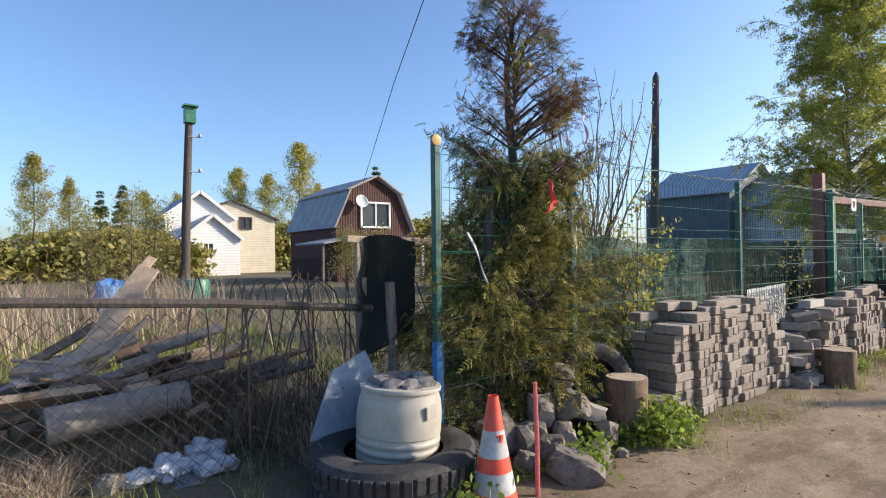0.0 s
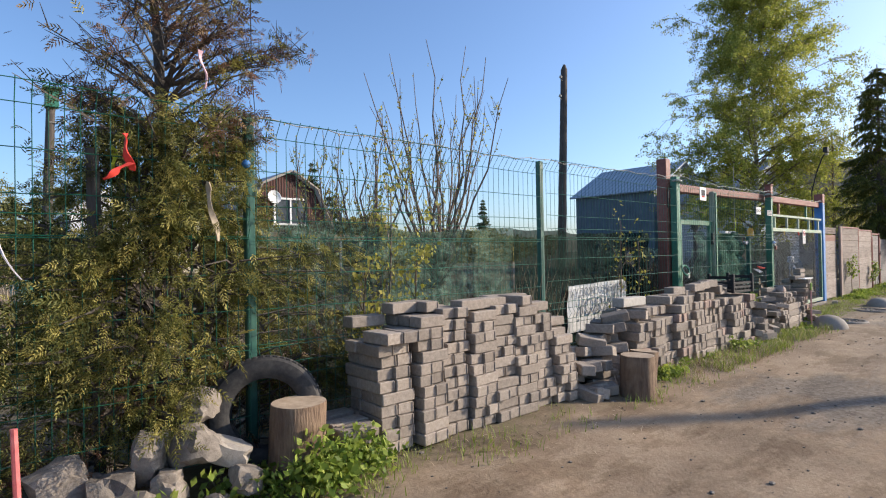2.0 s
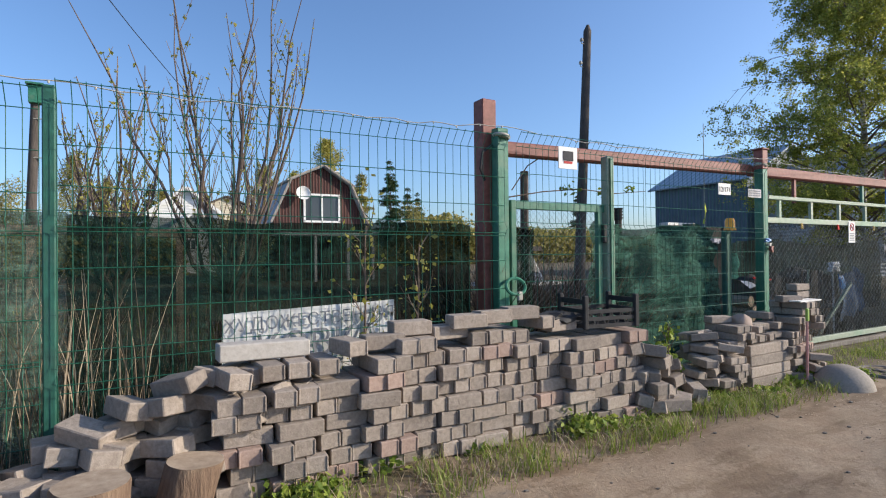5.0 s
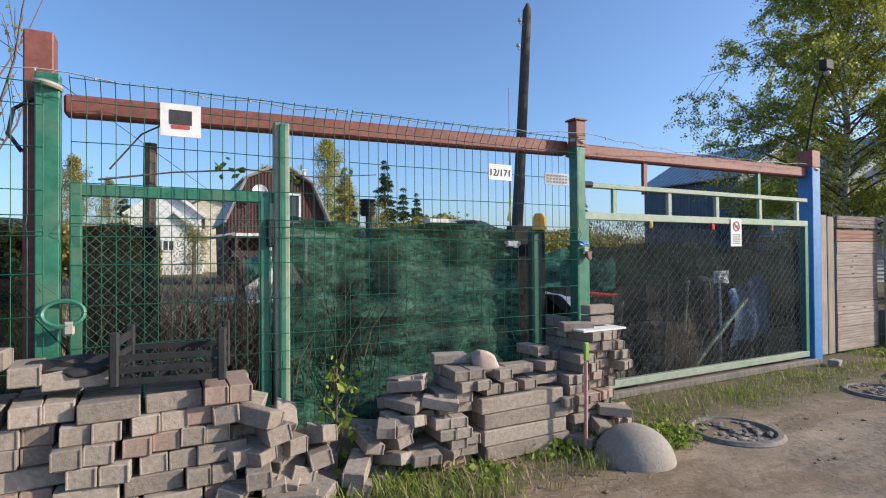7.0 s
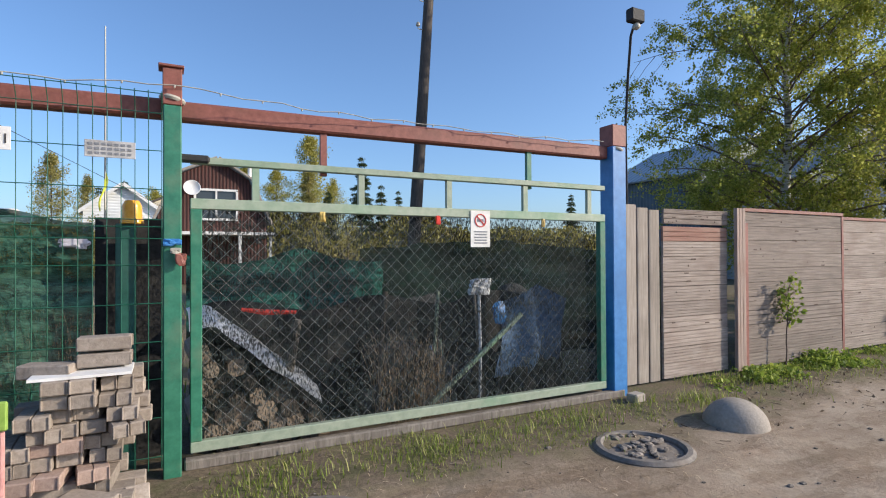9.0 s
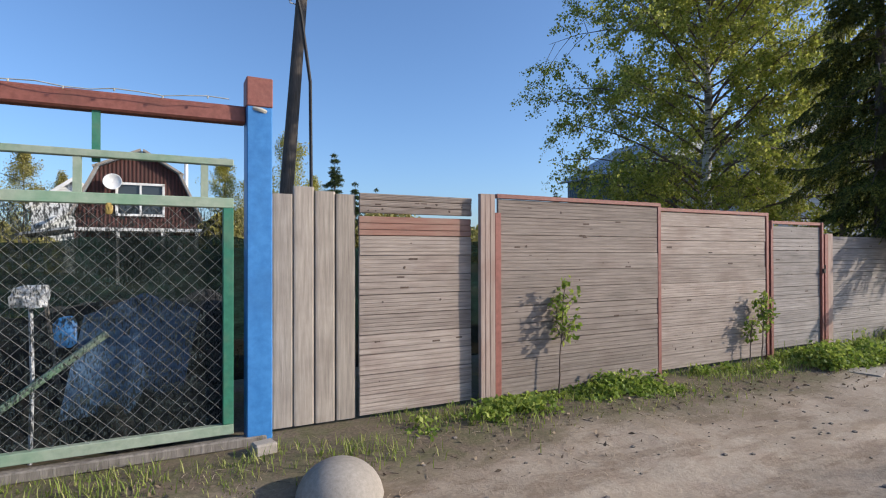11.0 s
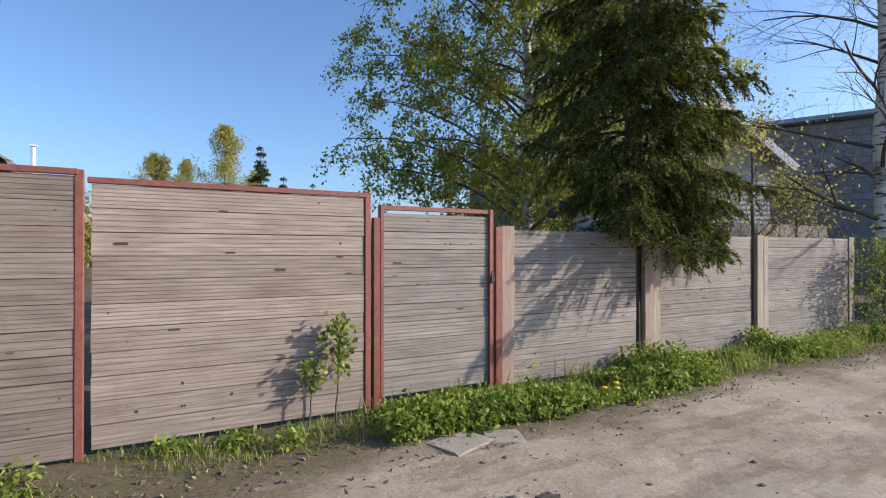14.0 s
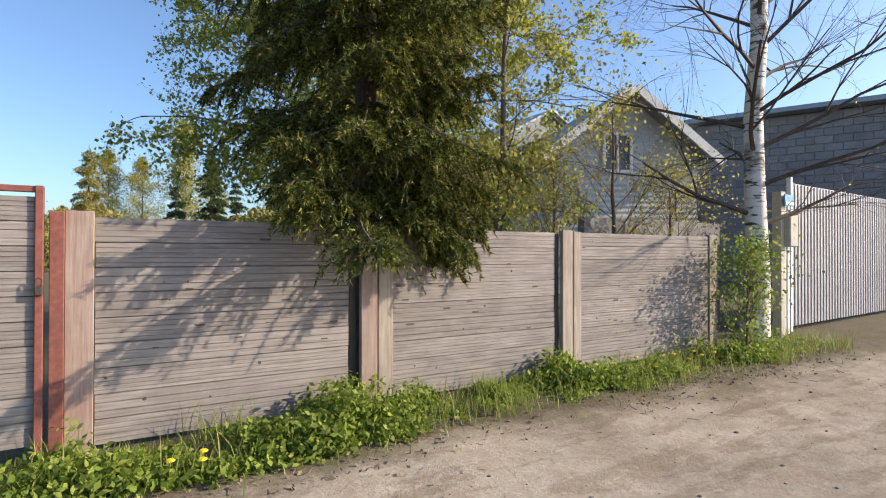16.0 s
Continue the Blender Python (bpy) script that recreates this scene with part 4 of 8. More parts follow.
def silver_birch(label, base, height, r0, reach, limbs, per_twig, leaf_size, leaf, seed, low=0.12, front=-9.0):
    """A birch: rising limbs, arching branchlets and thin hanging twigs set with small leaves."""
    rng = random.Random(seed)
    t = thing("birch_tree", label, "tree", base)
    pts, rad = trunk_points((0, 0, -0.1), (0.1, 0.1, height), r0, 0.015, 12, 0.07, rng)
    part("trunk", MB().tube(pts, rad, 10), BIRCH, t, smooth=True)
    mb, A, B = MB(), [], []
    for i in range(limbs):
        u = low + (1 - low) * ((i + rng.random()) / limbs)
        k = min(11.99, u * 12)
        p = pts[int(k)].lerp(pts[int(k) + 1], k - int(k))
        a = i * 2.4 + rng.uniform(-0.5, 0.5)
        v = (u - low) / (1 - low)
        ln = reach * (0.25 + 0.75 * math.sin(math.pi * (0.30 + 0.66 * v)) ** 0.7) * rng.uniform(0.55, 1.1)
        up = rng.uniform(0.35, 0.95) + 0.5 * v
        out = Vector((math.cos(a), math.sin(a), 0))
        if p.y + out.y * ln < front:
            ln = max(0.6, (front - p.y) / out.y)
        side = Vector((-math.sin(a), math.cos(a), 0))
        bow = rng.uniform(-0.3, 0.3)
        lp = [p + out * ln * f + side * bow * ln * f * f + Vector((0, 0, ln * (up * f - 0.42 * f * f))) for f in (0, 0.2, 0.4, 0.6, 0.8, 1.0)]
        r1 = max(0.012, rad[int(k)] * 0.33)
        mb.tube(lp, [r1 * (1 - 0.16 * f) for f in range(6)], 5, False)
        for q in range(10):
            f = 0.12 + 0.88 * (q + rng.random()) / 10
            j = min(4, int(f * 5))
            c = lp[j].lerp(lp[j + 1], f * 5 - j)
            d = (out * rng.uniform(0.1, 0.9) + side * rng.uniform(-1, 1) + Vector((0, 0, rng.uniform(-0.7, 1.0)))).normalized()
            bl = ln * 0.34 * rng.uniform(0.5, 1.2) * (1.25 - 0.5 * f)
            bp = [c + d * bl * g + Vector((0, 0, -0.35 * bl * g * g)) for g in (0, 0.35, 0.7, 1.0)]
            mb.tube(bp, [0.009, 0.007, 0.005, 0.003], 3, False)
            for w in range(5):
                g = rng.uniform(0.25, 1.0)
                jj = min(2, int(g * 3))
                o = bp[jj].lerp(bp[jj + 1], g * 3 - jj)
                hd = Vector((rng.gauss(0, 0.6), rng.gauss(0, 0.6), rng.uniform(-0.9, 0.3))) + d * 0.4
                tl = rng.uniform(0.25, 0.75)
                e = o + hd.normalized() * tl
                mb.tube([o, o.lerp(e, 0.5) + Vector((0, 0, 0.03)), e], [0.003, 0.0025, 0.0015], 3, False)
                A.append(tuple(o))
                B.append(tuple(e))
    tagged(part("branchwork", mb, TWIG, t, smooth=True), kind="stuff")
    A, B = np.array(A), np.array(B)
    n = len(A)
    thick = np.clip(RG.normal(1.0, 0.4, n), 0.2, 2.0)
    ix = RG.choice(n, n * per_twig, p=thick / thick.sum())
    f = RG.uniform(0.05, 1.05, len(ix))[:, None]
    P = A[ix] + (B[ix] - A[ix]) * f + RG.normal(size=(len(ix), 3)) * 0.06
    ob = new("crown", leaf_mesh("crown", P, leaf_size, leaf, 0.5, 1.35, 0.5))
    ob.parent = t
    tagged(ob, "light spring leaves")


def blades(name, P, H, W, lean, mat, label, category, kind="stuff", bend=0.5):
    """Grass or straw: bent tapering blades at the places P."""
    n = len(P)
    a = RG.uniform(0, 6.283, n)
    d = np.stack([np.cos(a), np.sin(a), np.zeros(n)], 1)
    e = np.stack([-np.sin(a), np.cos(a), np.zeros(n)], 1)
    H = np.broadcast_to(H, n)[:, None]
    l = (lean * RG.uniform(0.2, 1.0, n))[:, None]
    up = np.array([0, 0, 1.0])
    p1 = P + up * H * 0.55 + d * H * l * 0.35
    p2 = P + up * H * (1 - bend * 0.3 * l) + d * H * l
    w = (W * RG.uniform(0.6, 1.3, n))[:, None]
    V = np.stack([P - e * w, P + e * w, p1 + e * w * 0.8, p1 - e * w * 0.8, p2], 1).reshape(-1, 3)
    b = np.arange(n)[:, None] * 5
    F = np.concatenate([b + np.array([[0, 1, 2]]), b + np.array([[0, 2, 3]]), b + np.array([[3, 2, 4]])]).astype(int)
    ob = new(name, np_mesh(name, V, F, mat))
    return tagged(ob, label, category, kind=kind)


def zs(P):
    return np.array([ground_z(x, y) for x, y in P])


def scatter(n, x0, x1, y0, y1, dens=None):
    xy = np.stack([RG.uniform(x0, x1, n), RG.uniform(y0, y1, n)], 1)
    if dens:
        k = np.array([dens(x, y) for x, y in xy])
        xy = xy[RG.uniform(0, 1, n) < k]
    return np.concatenate([xy, zs(xy)[:, None] - 0.005], 1)


def patchy(x, y, s=1.3, seed=0.0):
    return max(0.0, min(1.0, 0.5 + 1.4 * noise.noise(Vector((x * s, y * s, seed)))))


def verge(x, y):
    """How thick the grass stands between lane and fence."""
    c = 1.93 if 3.4 < x < 12.1 else 2.35 if x < 16 else 2.62
    w = 0.22 if x < 16 else 0.33
    return patchy(x, y, 1.7, 4) * math.exp(-((y - c) / w) ** 2)


P = scatter(80000, 3.0, 30.0, 1.6, 3.1, lambda x, y: verge(x, y) * (0.5 if 4 < x < 5.6 else 0.95))
blades("verge_grass", P, RG.uniform(0.025, 0.095, len(P)), 0.003, 0.9, GRASS, "short fresh grass along the foot of the fence", "grass")
P = scatter(9000, 12.0, 15.1, 2.0, 2.8, lambda x, y: 0.55 * patchy(x, y, 2.0, 9))
blades("gate_grass", P, RG.uniform(0.015, 0.045, len(P)), 0.0025, 1.0, GRASS, "thin trodden grass before the sliding gate", "grass")
P = scatter(7000, 3.0, 29, 1.4, 2.6, lambda x, y: patchy(x, y, 1.2, 14) * 0.8)
P[:, 2] += 0.008
blades("straw_litter", P, 0.012, 0.002, 9.0, STRAW, "dry straw and twigs strewn on the earth", "litter")


def weed_patch(n, x0, x1, y0, y1, hmax, seed, name="weeds"):
    """Leafy low weeds: rosettes of broad leaves on short stems."""
    pts = scatter(n, x0, x1, y0, y1, lambda x, y: max(0.03, min(1.0, 0.10 + 3.3 * noise.noise(Vector((x * 1.5, y * 1.5, seed * 3.1))))))
    k = 46
    Q = np.repeat(pts, k, 0)
    r = RG.normal(size=(len(Q), 2)) * 0.055
    h = RG.uniform(0.15, 1, len(Q)) * hmax * np.repeat(RG.uniform(0.3, 1.1, len(pts)) * np.array([max(0.35, 1.1 + 1.7 * noise.noise(Vector((x * 1.9, y * 1.9, seed + 5.0)))) for x, y, _ in pts]), k)
    Q[:, :2] += r
    Q[:, 2] += h
    ob = new(name, leaf_mesh(name, Q, 0.023, LEAF_WEED, 0.6, 1.7))
    tagged(ob, "fresh green leafy weeds at the fence foot", "weeds", kind="stuff")


weed_patch(340, 16.0, 20.6, 2.40, 2.8, 0.10, 2)
weed_patch(1300, 20.5, 24.6, 2.22, 2.88, 0.15, 3)
weed_patch(500, 21.4, 23.2, 2.2, 2.6, 0.11, 4)
weed_patch(620, 24.6, 29.6, 2.35, 2.95, 0.14, 5)
weed_patch(160, 2.4, 3.9, 1.95, 2.3, 0.17, 6)
weed_patch(260, 6.6, 10.2, 1.95, 2.2, 0.09, 7)
weed_patch(90, 1.6, 2.4, 2.0, 2.5, 0.16, 8)
weed_patch(120, 10.2, 12.2, 1.85, 2.1, 0.08, 12)

# large trees
silver_birch("tall silver birch in light spring leaf behind the fence", (25.7, 7.4, 0), 11.5, 0.13, 3.4, 110, 40, 0.044, LEAF_BIRCH, 21, 0.12, -2.9)
hanging_spruce("dark green spruce hanging over the plank fence", (23.74, 3.20, 0), 7.0, 1.02, 1.55, 31)
tree("birch_tree", "bare white birch with few leaves before the fence", "tree", (28.77, 2.88, 0), 9.0, 0.14, 0.16, 3.6, 34, 500, 0.026, BIRCH, LEAF_BIRCH, 42, 0.22, 3, 0.45, (0.35, 0.15), 4, 0.05, 0.05, 0.5, 0.30, branch=DARK_TWIG)
tree("fruit_tree", "sparse tree with fresh yellow-green leaves behind the fence", "tree", (26.4, 5.0, 0), 5.6, 0.06, 0.2, 2.0, 26, 5200, 0.036, TWIG, LEAF_YELLOW, 51, 0.0, 2, 0.8, (0.3, 0.1), 5, 0.10)
tree("fruit_tree", "tangled budding shrub behind the low fence", "tree", (27.9, 4.3, 0), 3.2, 0.05, 0.2, 2.0, 22, 1300, 0.034, TWIG, LEAF_YELLOW, 52, 0.05, 2, 0.8, (0.1, 0.1), 6, 0.09, 0.01, 0.6)

for k, (x, y, h, r) in enumerate(((27.0, 4.5, 2.2, 1.5), (28.9, 4.1, 2.1, 1.5), (30.6, 5.2, 2.5, 1.6))):
    tree("shrub", "tangled budding shrub behind the low fence", "shrub", (x, y, 0), h, 0.045, 0.12, r, 26, 1100, 0.03, TWIG, LEAF_YELLOW, 210 + k, 0.02, 3, 0.8, (0.1, 0.1), 4, 0.07, 0.01, 0.6, 0.9, "shrubs by the grey house")


def fan_tree(label, base, stems, height, spread, seed, blossoms=900):
    """A fruit tree of many upright wands that fork low down, with small buds along them."""
    rng = random.Random(seed)
    t = thing("apple_tree", label, "tree", base)
    part("trunk", MB().tube([(0, 0, -0.1), (0.02, 0, 0.5), (0.0, 0.02, 0.95)], [0.07, 0.055, 0.05], 8), BARK, t, smooth=True)
    buds = []
    for k in range(stems):
        a = k * 2.4 + rng.uniform(-0.4, 0.4)
        out = spread * rng.uniform(0.25, 1.0)
        h = height * rng.uniform(0.72, 1.0) * (1 - 0.25 * out / spread)
        pts, rad = [], []
        for i in range(8):
            u = i / 7
            w = out * (u ** 0.75)
            pts.append(Vector((math.cos(a) * w + rng.uniform(-0.07, 0.07), math.sin(a) * w * 0.8 + rng.uniform(-0.07, 0.07), 0.7 + (h - 0.7) * u)))
            rad.append(0.019 * (1 - u) + 0.004)
        mb = MB().tube(pts, rad, 5, False)
        for q in range(14):
            u = rng.uniform(0.15, 0.85)
            i = int(u * 7)
            p = pts[i].lerp(pts[i + 1], u * 7 - i)
            b = rng.uniform(0, 6.283)
            ln = rng.uniform(0.35, 0.95) * (1.15 - u)
            tw = [p + Vector((math.cos(b) * 0.42 * ln * v, math.sin(b) * 0.42 * ln * v, ln * v ** 1.2)) for v in (0, 0.35, 0.7, 1)]
            mb.tube(tw, [0.009 * (1.1 - u), 0.007 * (1.1 - u), 0.004, 0.0025], 3, False)
            buds += [tw[1].lerp(tw[3], rng.random()) for _ in range(5)]
        buds += [pts[3].lerp(pts[7], rng.random()) for _ in range(6)]
        part("stem", mb, TWIG, t, smooth=True)
    B = np.array([tuple(b) for b in buds])
    P = B[RG.integers(0, len(B), blossoms)] + RG.normal(size=(blossoms, 3)) * 0.012
    ob = new("bud_sprinkle", leaf_mesh("bud_sprinkle", P, 0.022, LEAF_YELLOW, 0.5, 1.5))
    ob.parent = t
    tagged(ob, "small opening leaf buds", kind="stuff")


fan_tree("budding fruit tree with upright bare wands behind the fence", (7.1, 5.5, 0), 17, 4.95, 1.45, 61, 1300)
fan_tree("small budding fruit tree behind the shade net", (6.05, 5.7, 0), 8, 3.5, 0.7, 62, 1000)
fan_tree("small budding fruit tree behind the shade net", (5.9, 6.8, 0), 7, 3.6, 0.8, 63, 900)


# far trees
def far_tree(x, y, h, r, seed, mat=None, leaves=11000, size=None, bark=None):
    tree("far_tree", "distant tree in yellow-green spring leaf", "tree", (x, y, 0), h, 0.010 * h, 0.08, r * 1.2, 34, leaves, size or 0.0085 * h, bark or BARK, mat or LEAF_YELLOW, seed, 0.02, 2, 0.8, (0, 0), 4, 0.022 * h, 0.02, 0.55, 1.1, "distant trees", 0.5)


far_tree(29.5, 73, 17.0, 4.4, 71)
far_tree(25.0, 73, 12.0, 3.6, 72)
far_tree(33.5, 76, 11.5, 3.2, 78)
far_tree(21.5, 75, 13.0, 3.6, 73)
far_tree(-0.6, 80, 13.5, 3.4, 74, BUSH_FAR)
far_tree(3.0, 82, 11.0, 2.6, 77, BUSH_FAR)
far_tree(8.6, 62, 7.8, 2.6, 75, BUSH_FAR)
far_tree(11.0, 58, 7.2, 2.6, 76, LEAF_YELLOW)
for k, (x, y, h) in enumerate(((5.3, 70, 9.0), (7.6, 72, 10.2), (29.6, 51.7, 11.3), (20.8, 37.3, 7.6), (37, 60, 9), (31.8, 52, 8.5), (64, 60, 10), (27, 55, 8))):
    far_spruce("distant dark spruce behind the gardens", (x, y, 0), h, h * 0.21, 0.6, 80 + k, NEEDLE_FAR if k != 3 else BUSH_FAR, 2.2)


def treeline(x0, x1, y, h, seed, n, mat, label):
    n *= 2
    xs = RG.uniform(x0, x1, n)
    top = np.array([h * (0.65 + 0.5 * noise.noise(Vector((x * 0.13, seed, 0))) + 0.25 * noise.noise(Vector((x * 0.6, seed, 4)))) for x in xs])
    z = top * RG.uniform(0, 1, n) ** 0.7
    P = np.stack([xs, y + RG.normal(size=n) * 1.5, z], 1)
    ob = new("far_thicket", leaf_mesh("far_thicket", P, 0.28, mat, 0.5, 1.3))
    tagged(ob, label, "thicket", kind="stuff")


treeline(-30, 130, 95, 8.0, 3, 26000, BUSH_FAR, "distant belt of budding trees")
treeline(-12, 9, 40, 3.6, 5, 9000, BUSH_FAR, "yellow-green thicket beyond the gardens")
treeline(14, 60, 50, 6.0, 8, 17000, BUSH_FAR, "scrub beyond the gardens")

P = scatter(9000, 20.5, 29.8, 2.2, 2.95, lambda x, y: patchy(x, y, 2.1, 19) ** 2 * (1.0 if x > 24.5 else 0.5))
blades("tall_grass", P, RG.uniform(0.10, 0.30, len(P)), 0.003, 0.7, GRASS, "taller fresh grass among the weeds", "grass")
P = scatter(5500, 14.5, 29.5, 1.55, 2.75, lambda x, y: patchy(x, y, 1.1, 23) * math.exp(-((y - 2.2) / 0.3) ** 2))
P[:, 2] += 0.012
ob = new("leaf_litter", leaf_mesh("leaf_litter", P, 0.014, leaf_mat("brown_litter", (0.11, 0.083, 0.06), (0.20, 0.15, 0.105), (0.33, 0.26, 0.18), 0.1, 0.9), 0.6, 2.2))
tagged(ob, "brown dead leaves and bits between weeds and lane", "litter", kind="stuff")
P = scatter(9000, 7.5, 11.5, 1.70, 2.07, lambda x, y: patchy(x, y, 1.7, 37) ** 1.8)
blades("stack_grass", P, RG.uniform(0.04, 0.15, len(P)), 0.003, 0.9, GRASS, "rough grass growing at the foot of the bricks", "grass")
P = scatter(1800, 6.9, 11.5, 1.68, 2.07, lambda x, y: patchy(x, y, 1.4, 41))
blades("stack_straw", P, RG.uniform(0.05, 0.16, len(P)), 0.0022, 1.8, STRAW, "dry straw among the grass by the bricks", "dry grass")

# ---- houses beyond the fence ----
def wave_mat(name, c1, c2, axis, pitch, rough=0.45, relief=0.02, dark=None):
    """Ribbed sheet metal or narrow boards: ribs across one axis."""
    m, nt, ns, ln, bsdf = mat_new(name)
    g = ns.new("ShaderNodeTexCoord")
    sp = ns.new("ShaderNodeSeparateXYZ")
    ln.new(g.outputs["Object"], sp.inputs[0])
    mu = ns.new("ShaderNodeMath")
    mu.operation = "MULTIPLY"
    mu.inputs[1].default_value = 2 * math.pi / pitch
    ln.new(sp.outputs[axis], mu.inputs[0])
    si = ns.new("ShaderNodeMath")
    si.operation = "SINE"
    ln.new(mu.outputs[0], si.inputs[0])
    f = noise_node(nt, g.outputs["Object"], 1.6, 5, 0.6)
    col = ramp(nt, f, [(0.3, c1), (0.7, c2)])
    if dark:
        col = mix(nt, ramp(nt, si.outputs[0], [(0.0, (1, 1, 1)), (0.12, (0, 0, 0))]), col, dark)
    ln.new(col, bsdf.inputs["Base Color"])
    bsdf.inputs["Roughness"].default_value = rough
    bump(nt, si.outputs[0], 0.8, relief, bsdf)
    return m


ROOF_GREY = wave_mat("grey_sheet_roof", (0.20, 0.22, 0.24), (0.32, 0.34, 0.36), "Y", 0.9, 0.6, 0.02)
ROOF_BLUE = wave_mat("blue_metal_tile", (0.20, 0.25, 0.29), (0.28, 0.34, 0.38), "Y", 0.35, 0.35, 0.03)
WALL_BLUE = wave_mat("blue_sheet_wall", (0.045, 0.075, 0.10), (0.08, 0.12, 0.15), "Y", 0.2, 0.5, 0.02)
ROOF_RED = wave_mat("brown_red_roof", (0.14, 0.06, 0.05), (0.22, 0.10, 0.08), "X", 0.3, 0.6, 0.03)
WALL_RED = wave_mat("red_brown_boards", (0.06, 0.022, 0.018), (0.11, 0.038, 0.03), "X", 0.14, 0.8, 0.01, (0.04, 0.015, 0.012))
WALL_WHITE = wave_mat("white_siding", (0.66, 0.66, 0.64), (0.76, 0.76, 0.74), "Z", 0.2, 0.7, 0.008)
WALL_BEIGE = wave_mat("beige_siding", (0.50, 0.44, 0.33), (0.60, 0.54, 0.42), "Z", 0.2, 0.7, 0.008)
WALL_GREY = wave_mat("grey_siding", (0.40, 0.42, 0.43), (0.50, 0.52, 0.53), "Z", 0.16, 0.7, 0.012)
WALL_BROWN = wave_mat("dark_brown_boards", (0.05, 0.035, 0.028), (0.10, 0.07, 0.05), "X", 0.16, 0.85, 0.01)
WHITE_SHEET = surface("white_sheet_metal", (0.60, 0.61, 0.62), (0.70, 0.71, 0.72), (0.45, 0.44, 0.43), 2.0, 10, 0.45, 0, 0.001, 0.1, 0.03)


def window(parent, x, z, w, h, y=-0.05, frame_mat=None, bars=1):
    """A window set in a wall: frame, panes and sill, in the house's own space."""
    fm = frame_mat or WHITE_PAINT
    mb = MB()
    for dx, dz, sx, sz in ((-w / 2, 0, 0.09, h), (w / 2, 0, 0.09, h), (0, -h / 2, w + 0.09, 0.09), (0, h / 2, w + 0.09, 0.09)):
        mb.box((x + dx, y, z + dz), (sx, 0.1, sz))
    for k in range(bars):
        mb.box((x + w * ((k + 1) / (bars + 1) - 0.5), y, z), (0.07, 0.09, h))
    win = part("window", mb, fm, parent, "framed window")
    for k in range(bars + 1):
        mb = MB()
        mb.box((x + w * ((k + 0.5) / (bars + 1) - 0.5), y + 0.03, z), (w / (bars + 1) - 0.06, 0.02, h - 0.06))
        part("pane", mb, GLASS, win)
    return win


def gable_house(label, at, rz, outline, roof_i, depth, wall, roof, over=0.35, th=0.12, name="house", windows=(), trim=None, fw=0.1):
    """A house whose gable, an outline in x and z, faces along -y; roof_i: pairs of outline points that carry roof."""
    t = thing(name, label, "house", at, "", rz)
    mb = MB()
    mb.extrude(outline, depth, Matrix.Identity(4))
    part("wall", mb, wall, t)
    for i, j in roof_i:
        (x0, z0), (x1, z1) = outline[i], outline[j]
        d = Vector((x1 - x0, z1 - z0)).normalized()
        n = Vector((-d.y, d.x))
        if n.y < 0:
            n = -n
        low_first = z0 < z1
        e0 = Vector((x0, z0)) - d * (over if low_first else 0) + n * 0.02
        e1 = Vector((x1, z1)) + d * (0 if low_first else over) + n * 0.02
        poly = [(e0.x, e0.y), (e1.x, e1.y), (e1.x + n.x * th, e1.y + n.y * th), (e0.x + n.x * th, e0.y + n.y * th)]
        mb = MB()
        mb.extrude(poly, depth + 2 * over, Matrix.Translation((0, -over, 0)))
        part("roof", mb, roof, t)
        if trim:
            mb = MB()
            tp = [(e0.x - n.x * fw, e0.y - n.y * fw), (e1.x - n.x * fw, e1.y - n.y * fw), (e1.x + n.x * (th + 0.02), e1.y + n.y * (th + 0.02)), (e0.x + n.x * (th + 0.02), e0.y + n.y * (th + 0.02))]
            mb.extrude(tp, 0.06, Matrix.Translation((0, -over - 0.07, 0)))
            part("fascia", mb, trim, t)
    for w in windows:
        window(t, *w)
    return t


# red barn-like summer house with a kinked roof
barn = gable_house("dark red board summer house with a grey kinked roof", (13.78, 24.2, 0), 0,
                   [(-2.15, 0), (2.1, 0), (2.1, 2.75), (1.32, 4.5), (0.05, 5.3), (-1.4, 4.62), (-2.2, 2.85)], ((2, 3), (4, 3), (4, 5), (6, 5)), 6.0, WALL_RED, ROOF_GREY, 0.22, 0.09, "summer_house",
                   ((0.0, 3.38, 1.65, 1.25, -0.05, None, 1),), CONCRETE, -0.03)
mb = MB()
mb.box((0, -0.7, 2.12), (4.4, 1.5, 0.12))
part("porch_roof", mb, WHITE_PAINT, barn, "pale porch edge")
for x in (-2.0, -0.7, 0.8, 2.0):
    part("porch_post", MB().box((x, -1.35, 1.03), (0.11, 0.11, 2.06)), WHITE_PAINT if x > -1 else WALL_RED, barn)
mb = MB()
mb.box((-2.9, -0.2, 2.02), (1.6, 3.4, 0.08), Matrix.Rotation(radians(-10), 3, "Y"))
part("lean_to_roof", mb, ROOF_GREY, barn, "dark lean-to roof")
part("lean_to_post", MB().box((-3.6, -1.6, 0.95), (0.1, 0.1, 1.9)), OLD_WOOD, barn)
mb = MB()
mb.lathe([(0.02, -0.10), (0.16, -0.07), (0.27, -0.02), (0.33, 0.04), (0.315, 0.045), (0.25, -0.005), (0.14, -0.05), (0.02, -0.075)], 22, (-0.95, -0.35, 4.02), Matrix.Rotation(radians(75), 3, "X"))
mb.tube([(-0.95, -0.05, 3.9), (-0.95, -0.3, 4.0)], 0.025, 6)
part("dish", mb, WHITE_PAINT, barn, "white satellite dish", True)
mb = MB()
mb.tube([(1.75, 3.0, 4.0), (1.75, 3.0, 5.55)], 0.09, 10)
mb.box((1.75, 3.0, 5.62), (0.28, 0.28, 0.05))
